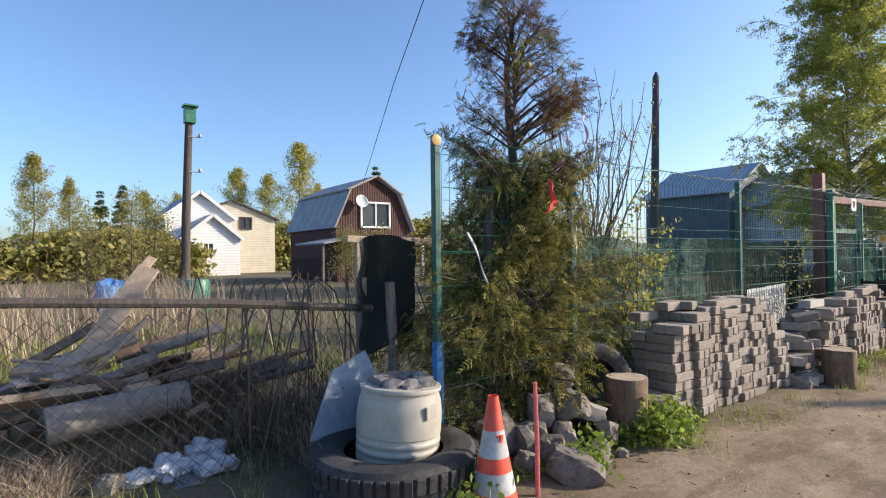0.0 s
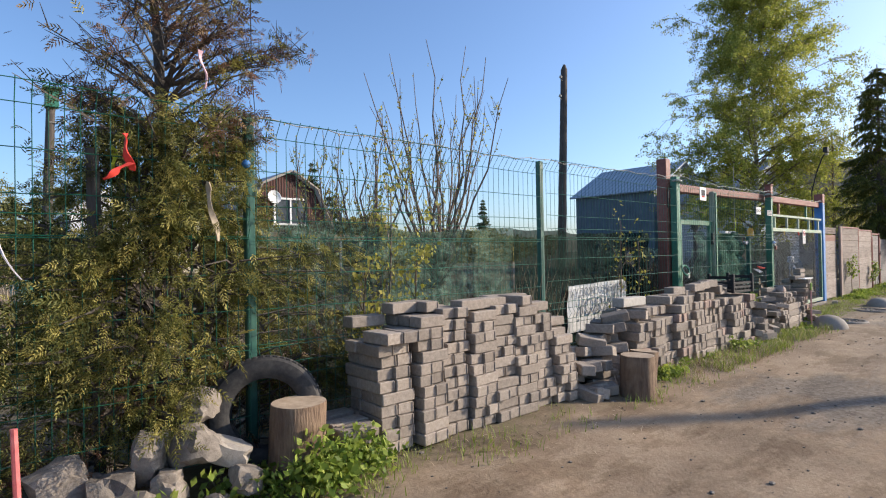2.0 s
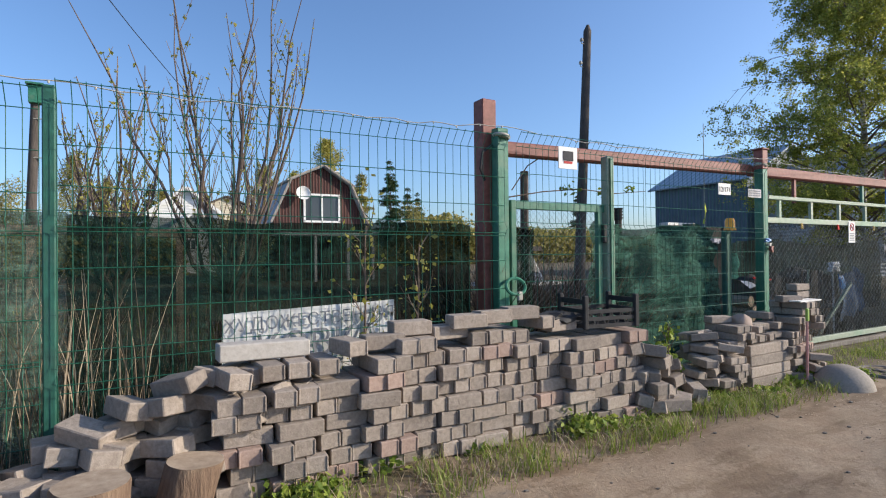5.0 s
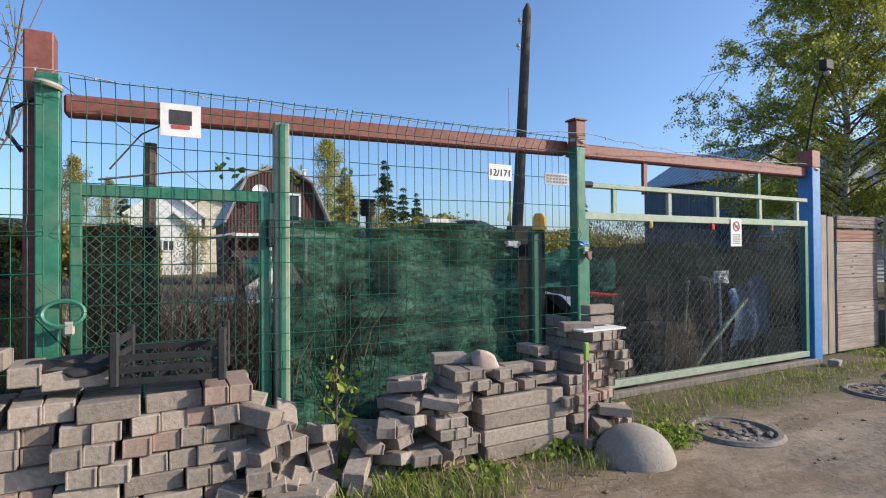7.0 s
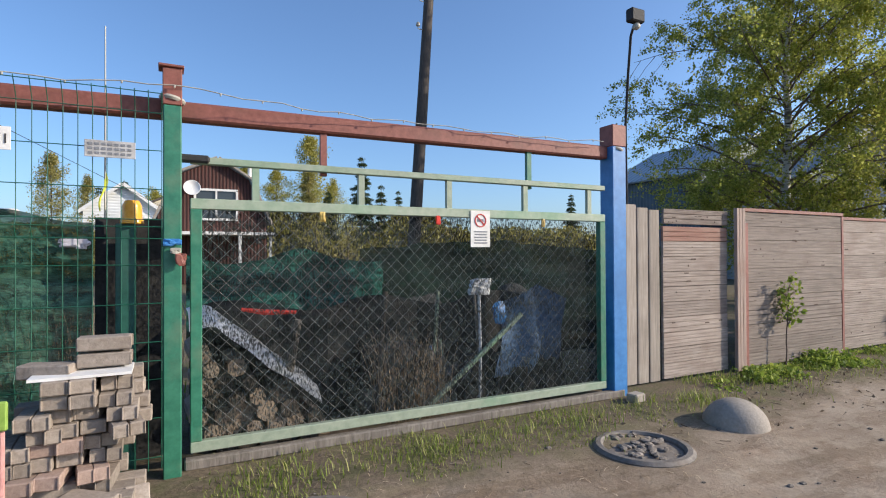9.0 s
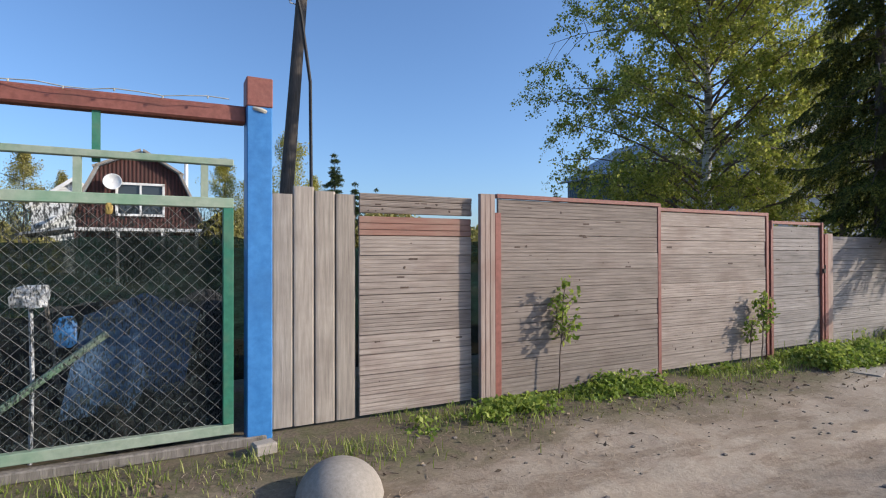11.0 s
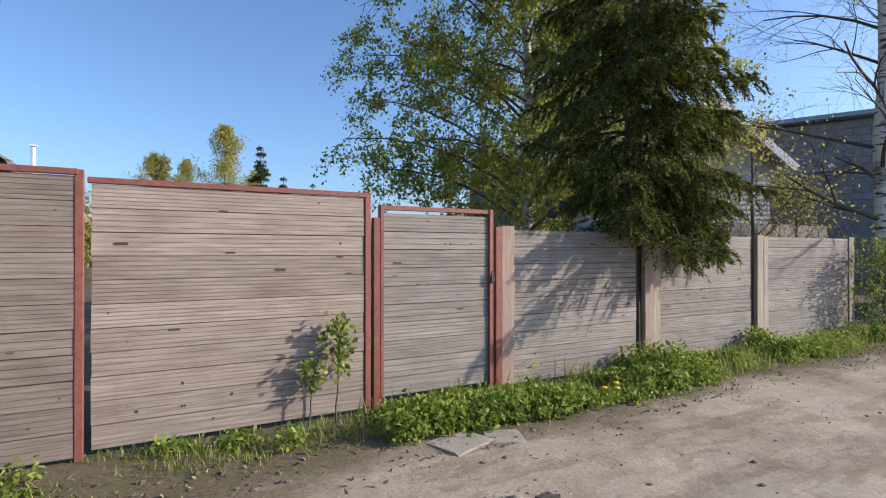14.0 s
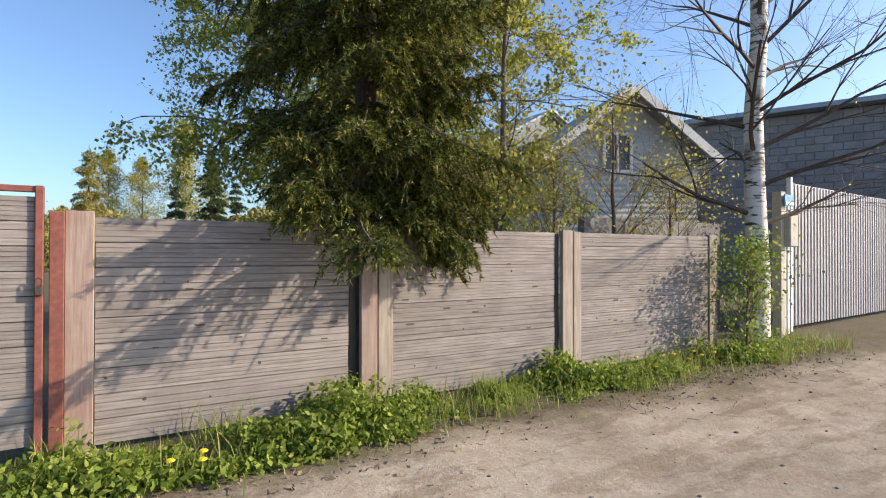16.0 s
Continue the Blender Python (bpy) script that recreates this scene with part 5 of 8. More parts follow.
part("chimney", mb, WHITE_PAINT, barn, "pale chimney pipe")

white_house = gable_house("white gabled house in the distance", (9.3, 42.0, 0), 0, [(-2.3, 0), (2.3, 0), (2.3, 4.3), (0, 6.1), (-2.3, 4.3)], ((2, 3), (4, 3)), 8.0, WALL_WHITE, ROOF_GREY, 0.3, 0.1, "house", (), WHITE_PAINT)
gable_house("small white gabled annexe in the distance", (9.75, 40.2, 0), 0, [(-1.9, 0), (1.9, 0), (1.9, 2.7), (0, 4.3), (-1.9, 2.7)], ((2, 3), (4, 3)), 1.75, WALL_WHITE, ROOF_GREY, 0.25, 0.1, "annexe", ((-0.3, 2.0, 0.7, 0.7),), WHITE_PAINT)
gable_house("beige house with a dark roof in the distance", (13.0, 45.0, 0), 0, [(-2.6, 0), (2.9, 0), (2.9, 4.45), (-0.6, 5.85), (-2.6, 4.9)], ((2, 3), (4, 3)), 8.0, WALL_BEIGE, POLE_WOOD, 0.3, 0.12, "house", ((0.5, 4.1, 0.9, 0.95, -0.05, POLE_WOOD), (-1.3, 3.9, 0.6, 0.9, -0.05, POLE_WOOD)))
gable_house("low house under a brown-red roof in the distance", (-9.6, 30.5, 0), -48, [(-4.4, 0), (2.9, 0), (2.9, 1.6), (0, 4.6), (-4.4, 1.6)], ((2, 3), (4, 3)), 7.0, WALL_BROWN, ROOF_RED, 0.3, 0.1, "house")

# large blue shed
shed = gable_house("large blue sheet-metal shed with a grey-blue metal roof", (37.1, 15.6, 0), 0, [(-3.8, 0), (3.8, 0), (3.8, 4.9), (0, 6.9), (-3.8, 4.9)], ((2, 3), (4, 3)), 5.6, WALL_BLUE, ROOF_BLUE, 0.3, 0.08, "shed")

# grey sided house behind the low fence
gh = gable_house("grey sided house with white trim and an overhanging gable", (34.9, 9.9, 0), -22, [(-2.3, 0), (2.3, 0), (2.3, 4.15), (0, 5.9), (-2.3, 4.15)], ((2, 3), (4, 3)), 7.0, WALL_GREY, ROOF_GREY, 0.55, 0.12, "house", ((-0.3, 4.15, 0.85, 1.1, -0.05, None, 1), (-0.4, 1.6, 0.9, 1.1)), WHITE_PAINT)

# block building
BLOCK = surface("grey_concrete_block", (0.19, 0.185, 0.185), (0.29, 0.28, 0.275), (0.14, 0.135, 0.135), 1.5, 14.0, 0.95, 0, 0.02, 0.7, 0.12)
bb = thing("block_building", "unplastered grey concrete block building with a flat roof", "building", (43.6, 13.35, 0), "", -66.5)
part("wall", MB().box((9, 4.0, 3.35), (18, 8, 6.7)), BLOCK, bb)
part("roof", MB().box((9, 3.9, 6.85), (18.8, 9.0, 0.18)), ROOF_BLUE, bb, "dark roof edge")
blk = mesh_of("block", MB().box((0, 0, 0), (0.585, 0.06, 0.285), None, 0.012), BLOCK)
for r in range(12):
    for c in range(14):
        piece("block", blk, bb, (0.3 + c * 0.6 + (0.3 if r % 2 else 0), -0.012 + rnd.uniform(-0.006, 0.006), 3.2 + r * 0.3))
mb = MB()
mb.box((29.2, 4.6, 0.85), (3.2, 0.12, 1.7))
solo("concrete_fence", mb, BLOCK, "grey concrete wall behind the low fence", "wall", (29.2, 4.6, 0), kind="structure")

# white slatted gate at the lane's end
wg = thing("slatted_gate", "white sheet-metal slatted gate on the lane", "gate", (30.62, 3.34, 0), "", 3.8)
# slats of the white gate, their shaded side put into a greyer colour
GATE_SHEET = surface("shaded_white_sheet", (0.30, 0.30, 0.32), (0.40, 0.40, 0.42), (0.24, 0.24, 0.25), 2.0, 10, 0.45, 0, 0.001, 0.1, 0.03)
slat = mesh_of("slat", MB().box((0, 0, 1.16), (0.068, 0.022, 2.12), None, 0.004), GATE_SHEET)
for i in range(45):
    piece("slat", slat, wg, (0.06 + i * 0.117, 0, 0.02))
for z in (0.2, 2.22):
    part("rail", MB().box((2.65, 0.03, z), (5.3, 0.04, 0.06)), WHITE_SHEET, wg)
# near-black sheet behind the slats stands in for shade in the gaps
part("backing", MB().box((2.65, 0.055, 1.2), (5.26, 0.006, 2.0)), surface("slat_gap_shade", (0.05, 0.05, 0.055), (0.09, 0.09, 0.095), None, 2, 10, 0.5), wg, "dark backing sheet for the shade between the slats")
part("stile", MB().box((-0.02, 0, 1.17), (0.06, 0.06, 2.32)), WHITE_SHEET, wg)
gp = thing("gate_post", "pale steel post with a meter box beside the white gate", "post", (29.95, 3.12, 0))
part("shaft", MB().box((29.9, 3.14, 1.0), (0.12, 0.12, 2.1), None, 0.006), surface("sand_steel", (0.34, 0.31, 0.25), (0.44, 0.40, 0.32), None, 3, 15, 0.6), gp, world=True)
for x in (30.1, 30.2, 30.3):
    part("picket", MB().box((x, 3.22, 1.0), (0.05, 0.03, 1.9)), WHITE_SHEET, gp, world=True)
part("sign", MB().box((29.98, 3.05, 1.93), (0.24, 0.02, 0.16), None, 0.004), surface("blue_sign", (0.08, 0.36, 0.70), (0.12, 0.42, 0.76), None, 3, 10, 0.4), gp, "blue and white plate", False, True)
part("sign_band", MB().box((29.98, 3.036, 1.89), (0.22, 0.006, 0.04)), WHITE_PAINT, gp, "", False, True)
part("box", MB().box((30.03, 3.07, 1.52), (0.22, 0.14, 0.46), None, 0.015), WHITE_PLASTIC, gp, "cream meter box", False, True)

# ---- poles and lamps ----
t = thing("utility_pole", "leaning dark timber utility pole with insulators", "pole", (16.72, 10.36, 0))
pts = [(16.66, 10.36, -0.2), (16.85, 10.41, 2.2), (17.06, 10.46, 4.8), (17.27, 10.52, 7.4), (17.29, 10.52, 7.58)]
part("shaft", MB().tube(pts, [0.15, 0.14, 0.125, 0.11, 0.04], 12), POLE_WOOD, t, smooth=True, world=True)
for z, x in ((7.0, 17.24), (6.35, 17.19)):
    mb = MB()
    mb.tube([(x - 0.1, 10.5, z), (x - 0.24, 10.47, z), (x - 0.24, 10.47, z + 0.06)], 0.012, 6)
    mb.lathe([(0.02, 0.05), (0.045, 0.06), (0.05, 0.1), (0.03, 0.14), (0.01, 0.15)], 10, (x - 0.24, 10.47, z))
    part("insulator", mb, WHITE_PLASTIC, t, "", True, True)

t = thing("utility_pole", "timber utility pole across the lane casting a long shadow", "pole", (19.1, -6.4, 0))
part("shaft", MB().tube([(19.1, -6.4, -0.2), (19.1, -6.4, 7.2)], [0.14, 0.10], 12), POLE_WOOD, t, smooth=True, world=True)

t = thing("birdhouse_pole", "rough timber pole with a green birdhouse on top", "pole", (3.7, 18.3, 0))
part("shaft", MB().tube([(3.62, 18.3, -0.1), (3.66, 18.3, 2.5), (3.76, 18.3, 5.55)], [0.14, 0.13, 0.11], 10), POLE_WOOD, t, smooth=True, world=True)
part("birdhouse", MB().box((3.78, 18.25, 5.78), (0.32, 0.3, 0.5), None, 0.01), GREEN_STEEL, t, "green wooden birdhouse", False, True)
part("birdhouse_roof", MB().box((3.78, 18.2, 6.05), (0.42, 0.44, 0.05)), GREEN_STEEL, t, "", False, True)
for z in (4.0, 5.1):
    mb = MB()
    mb.tube([(3.72, 18.2, z), (4.05, 18.15, z)], 0.015, 6)
    mb.lathe([(0.02, 0.0), (0.05, 0.02), (0.05, 0.09), (0.02, 0.12)], 10, (4.05, 18.15, z))
    part("insulator", mb, WHITE_PLASTIC, t, "", True, True)

t = thing("yard_lamp", "black flood lamp on a thin curved pole", "lamp", (15.6, 3.0, 0))
part("stem", MB().tube([(15.60, 3.0, 0), (15.60, 3.0, 1.2), (15.59, 3.0, 2.4), (15.50, 2.88, 2.8), (15.40, 2.75, 3.08), (15.38, 2.70, 3.14)], 0.012, 6), BLACK_PLASTIC, t, smooth=True, world=True)
part("head", MB().box((15.38, 2.68, 3.22), (0.15, 0.08, 0.11), None, 0.01), BLACK_PLASTIC, t, "black lamp head", False, True)
mb = MB()
mb.rock((15.38, 2.67, 3.13), (0.035, 0.035, 0.03), 2, 2, 0.05)
part("bulb", mb, WHITE_PLASTIC, t, "pale lamp bulb", True, True)

# ---- brick stacks ----
def brick_stack(name, label, at, columns, brick, course, y, back=1, seed=1, red=0.0, lean=0.0, gap=0.012, loose_k=1.0):
    """Stacked bricks in columns (x0, width, top): in each course headers in pairs, or a stretcher."""
    L, B, T = brick
    rng = random.Random(seed)
    t = thing(name, label, "bricks", at)
    def ribbed():
        mb = MB().box((0, 0, 0), (B - 0.004, L, T), None, 0.005)
        for q in (-0.44, 0.44):
            mb.box((B * q, -L / 2, 0), (0.009, 0.011, T * 0.9), None, 0.002)
        return mb
    me = mesh_of("brick", ribbed(), PAVER)
    me_r = mesh_of("brick", ribbed(), PAVER_RED)
    me_s = mesh_of("brick", MB().box((0, 0, 0), (L, B - 0.004, T), None, 0.005), PAVER)
    shift = [rng.uniform(-0.045, 0.045) * loose_k for _ in range(24)]
    for x0, w, top in columns:
        n = max(1, round(top / course))
        rise = course * rng.uniform(0.975, 1.035)
        k = max(1, round(w / L))
        slant = rng.uniform(-0.05, 0.05) * loose_k
        drift = 0.0
        push = rng.uniform(-0.03, 0.03)
        wide = (w / k - gap) / (2 * B)
        for i in range(n):
            z = 0.03 + rise * (i + 0.5)
            drift += rng.uniform(-0.008, 0.008) * loose_k
            for j in range(k):
                xc = x0 + w * (j + 0.5) / k + drift + shift[i] + slant * (z - top / 2)
                yy = y + push + rng.uniform(-0.03, 0.03) * loose_k + lean * z
                yaw = rng.uniform(-6, 6) * loose_k
                mm = me_r if rng.random() < red else me
                if rng.random() < 0.2:
                    piece("brick", me_s, t, (xc - at[0], yy + B / 2 - at[1], z - at[2]), yaw, 0, rng.uniform(-1.5, 1.5), (wide, 1, 1))
                    piece("brick", me_s, t, (xc - at[0], yy + B * 1.5 - at[1], z - at[2]), rng.uniform(-1, 1), 0, 0, (wide, 1, 1))
                else:
                    for s in (-1, 1):
                        piece("brick", mm, t, (xc + s * B * wide / 2 - at[0], yy + L / 2 + rng.uniform(-0.02, 0.02) - at[1], z - at[2]), yaw + rng.uniform(-2, 2), rng.uniform(-1.2, 1.2), rng.uniform(-1.5, 1.5), (wide, 1, 1))
                if back and (i >= n - 3 or j == 0):
                    piece("brick", me_s, t, (xc - at[0], yy + L + B * 0.55 - at[1], z - at[2]), rng.uniform(-3, 3))
    return t, me


def loose(t, me, at, items):
    """Single bricks laid askew: (x, y, z, yaw, pitch, roll)."""
    for x, y, z, rz, rx, ry in items:
        piece("brick", me, t, (x - at[0], y - at[1], z - at[2]), rz, rx, ry)


A = (4.55, 2.35, 0)
t, me = brick_stack("brick_stack", "tall stack of grey concrete bricks beside the wire fence", A,
                    [(3.76, 0.235, 0.64), (4.03, 0.21, 0.785), (4.24, 0.21, 0.785), (4.475, 0.225, 0.785), (4.70, 0.225, 0.785), (4.925, 0.22, 0.785), (5.145, 0.215, 0.72), (5.37, 0.22, 0.50)], (0.235, 0.118, 0.068), 0.0715, 2.13, 1, 3, 0.0, 0.05, 0.006, 0.45)
loose(t, me, A, [(3.82, 2.24, 0.705, 3, 0, 0), (3.95, 2.23, 0.705, -4, 0, 0), (3.86, 2.50, 0.78, 88, 0, 0), (4.10, 2.42, 0.85, 92, 0, 0), (4.24, 2.40, 0.85, 4, 0, 0), (4.55, 2.26, 0.845, 92, 0, 0), (4.76, 2.27, 0.845, 86, 0, 0),
                 (5.0, 2.42, 0.84, 80, 0, 0), (5.16, 2.40, 0.84, 94, 0, 0), (5.24, 2.26, 0.78, 90, 0, 0), (5.02, 2.25, 0.845, 2, 0, 0), (5.45, 2.26, 0.56, 85, 0, 0), (5.47, 2.28, 0.64, 88, 0, 4)])
for x, y, z, rz in ((3.55, 2.20, 0.06, 0), (3.67, 2.21, 0.06, 4), (3.56, 2.22, 0.135, 90), (3.66, 2.33, 0.135, 88), (3.60, 2.2, 0.205, 92), (3.62, 2.34, 0.205, 90), (3.62, 2.50, 0.135, 90), (3.64, 2.52, 0.205, 90)):
    loose(t, me, A, [(x, y, z, rz, 0, 0)])

A = (6.1, 2.3, 0)
t = thing("brick_heap", "tumbled heap of grey concrete bricks", "bricks", A)
big = mesh_of("brick", MB().box((0, 0, 0), (0.118, 0.24, 0.08), None, 0.005), PAVER)
rng = random.Random(5)
for layer, (xa, xb, n, ya, yb) in enumerate(((5.55, 6.75, 20, 2.05, 2.55), (5.6, 6.75, 18, 2.1, 2.5), (5.62, 6.8, 15, 2.15, 2.5), (5.85, 6.85, 12, 2.2, 2.45), (6.0, 6.9, 9, 2.2, 2.45), (6.15, 6.95, 7, 2.22, 2.4), (6.3, 6.95, 5, 2.25, 2.4))):
    for k in range(n):
        x = xa + (xb - xa) * (k + rng.random()) / n
        loose(t, big, A, [(x, rng.uniform(ya, yb), 0.06 + layer * 0.088, rng.uniform(-55, 75), rng.uniform(-14, 14), rng.uniform(-14, 14))])
A = (8.1, 2.35, 0)
t, me = brick_stack("brick_stack", "long low stack of grey concrete bricks before the fence", A,
                    [(6.55, 0.235, 0.50), (6.79, 0.235, 0.51), (7.03, 0.235, 0.51), (7.27, 0.235, 0.59), (7.50, 0.235, 0.675), (7.74, 0.235, 0.59), (7.98, 0.235, 0.675), (8.22, 0.235, 0.675), (8.46, 0.235, 0.59), (8.70, 0.235, 0.59), (8.94, 0.235, 0.59), (9.15, 0.22, 0.59)],
                    (0.23, 0.114, 0.081), 0.085, 2.10, 1, 8, 0.16, 0.03)
loose(t, me, A, [(6.62, 2.18, 0.60, 12, 0, 8), (6.80, 2.25, 0.61, 4, 0, 0), (6.94, 2.25, 0.61, -3, 0, 0), (7.08, 2.25, 0.61, 2, 0, 0), (7.22, 2.24, 0.69, 10, 0, 0), (7.42, 2.24, 0.70, 88, 0, 0), (7.60, 2.26, 0.76, 86, 0, 0), (7.84, 2.25, 0.72, 92, 0, 0)])
loose(t, me, A, [(7.95, 2.2, 0.78, 88, 0, 0), (8.15, 2.22, 0.79, 90, 0, 3), (8.38, 2.24, 0.80, 84, 0, 0), (8.55, 2.28, 0.73, 5, 0, 0), (8.72, 2.25, 0.70, 94, 0, 0), (9.5, 2.2, 0.30, 15, 10, 22), (9.60, 2.15, 0.16, -20, 20, 12), (9.68, 2.08, 0.10, 35, 12, -25), (9.58, 2.02, 0.08, 70, 0, 5), (9.75, 2.2, 0.07, 15, 0, 0)])
rng = random.Random(15)
for layer, (xa, xb, n) in enumerate(((9.35, 10.0, 9), (9.35, 9.92, 8), (9.35, 9.84, 6), (9.32, 9.72, 5), (9.3, 9.62, 4), (9.28, 9.5, 3))):
    for q in range(n):
        loose(t, me, A, [(xa + (xb - xa) * (q + rng.random()) / n, rng.uniform(2.08, 2.36), 0.06 + layer * 0.083, rng.uniform(-35, 50), rng.uniform(-15, 15), rng.uniform(-18, 22))])
kerb = mesh_of("kerb_brick", MB().box((0, 0, 0), (0.45, 0.12, 0.085), None, 0.006), surface("pale_concrete", (0.36, 0.33, 0.29), (0.48, 0.45, 0.41), (0.27, 0.24, 0.21), 3, 40, 0.9, 0, 0.004, 0.5, 0))
ob = new("kerb_stone", kerb)
ob.matrix_basis = pose(6.80, 2.33, 0.70, 0, 1, 2)
tagged(ob, "long pale concrete kerb piece on the bricks", "kerb")

A = (10.9, 2.3, 0)
t, me = brick_stack("brick_stack", "mixed stack of grey bricks and long kerb pieces", A,
                    [(10.42, 0.21, 0.54), (11.26, 0.13, 0.55), (11.40, 0.20, 0.66), (11.605, 0.13, 0.70)], (0.20, 0.10, 0.058), 0.061, 2.08, 1, 12, 0.12, 0.0, 0.008, 1.8)
lk = mesh_of("kerb_piece", MB().box((0, 0, 0), (0.60, 0.13, 0.088), None, 0.006), PAVER)
for z, x in ((0.075, 10.97), (0.167, 10.95), (0.26, 10.96), (0.35, 10.93)):
    piece("kerb_piece", lk, t, (x - A[0], 2.14 - A[1], z), rnd.uniform(-2, 2))
    piece("kerb_piece", lk, t, (x - A[0], 2.28 - A[1], z), rnd.uniform(-2, 2))
loose(t, me, A, [(10.72, 2.19, 0.435, 3, 0, 0), (10.85, 2.19, 0.435, -2, 0, 0), (10.98, 2.19, 0.435, 4, 0, 0), (11.12, 2.19, 0.44, 85, 0, 0), (10.8, 2.18, 0.515, 4, 0, 0), (10.95, 2.2, 0.52, 88, 0, 0), (11.15, 2.22, 0.52, 8, 0, 0)])
loose(t, me, A, [(11.16, 2.3, 0.60, 6, 0, 0), (10.55, 2.3, 0.60, 75, 0, 0), (11.62, 2.2, 0.77, 90, 0, 0), (11.62, 2.2, 0.84, 88, 0, 0), (11.42, 2.18, 0.74, 70, 0, 0), (11.32, 2.05, 0.07, 25, 0, 0), (11.46, 2.02, 0.15, -20, 8, 10), (11.62, 2.03, 0.07, 40, 0, 0), (11.75, 2.1, 0.12, 5, 60, 0), (11.58, 2.02, 0.22, 60, 5, 0)])
rng = random.Random(9)
for layer, n in enumerate((11, 9, 7, 6, 4, 3)):
    for k in range(n):
        loose(t, me, A, [(rng.uniform(9.98, 10.42), rng.uniform(2.1, 2.45), 0.06 + layer * 0.085, rng.uniform(-40, 60), rng.uniform(-12, 12), rng.uniform(-12, 12))])
mb = MB()
mb.box((11.55, 2.16, 0.725), (0.36, 0.22, 0.012))
part("board", mb, WHITE_PAINT, t, "thin pale board on the bricks", False, True)

# ---- thuja hung with ribbons ----
def spray_mesh(name, P, D, size, mat, leaflets=11):
    """Flat fern-like sprays: narrow scale leaves joined to both sides of a bent stalk."""
    n = len(P)
    D = D / (np.linalg.norm(D, axis=1)[:, None] + 1e-9)
    S = np.cross(D, RG.normal(size=(n, 3)))
    S /= np.linalg.norm(S, axis=1)[:, None] + 1e-9
    s = (size * RG.uniform(0.55, 1.5, n))[:, None]
    stalk = [P + D * s * (k / leaflets) + np.array([0, 0, -0.22]) * s * (k / leaflets) ** 2 for k in range(leaflets + 1)]
    cols, faces = list(stalk), []
    for k in range(leaflets):
        u = (k + 0.5) / leaflets
        sg = 1 if k % 2 else -1
        d = D * 0.7 + S * sg * 1.0 * (1.12 - u) + RG.normal(size=(n, 3)) * 0.12
        d /= np.linalg.norm(d, axis=1)[:, None]
        e = np.cross(d, np.cross(D, S))
        e /= np.linalg.norm(e, axis=1)[:, None] + 1e-9
        ln = s * (0.46 - 0.24 * u)
        w = s * 0.038
        i = len(cols)
        cols += [stalk[k] + d * ln * 0.5 + e * w, stalk[k] + d * ln + np.array([0, 0, -0.05]) * s, stalk[k] + d * ln * 0.5 - e * w]
        faces += [(k, i, i + 1), (k, i + 1, i + 2), (k, k + 1, i)]
    V = np.stack(cols, 1).reshape(-1, 3)
    m = len(cols)
    F = (np.arange(n)[:, None, None] * m + np.array(faces)[None]).reshape(-1, 3)
    return np_mesh(name, V, F, mat)


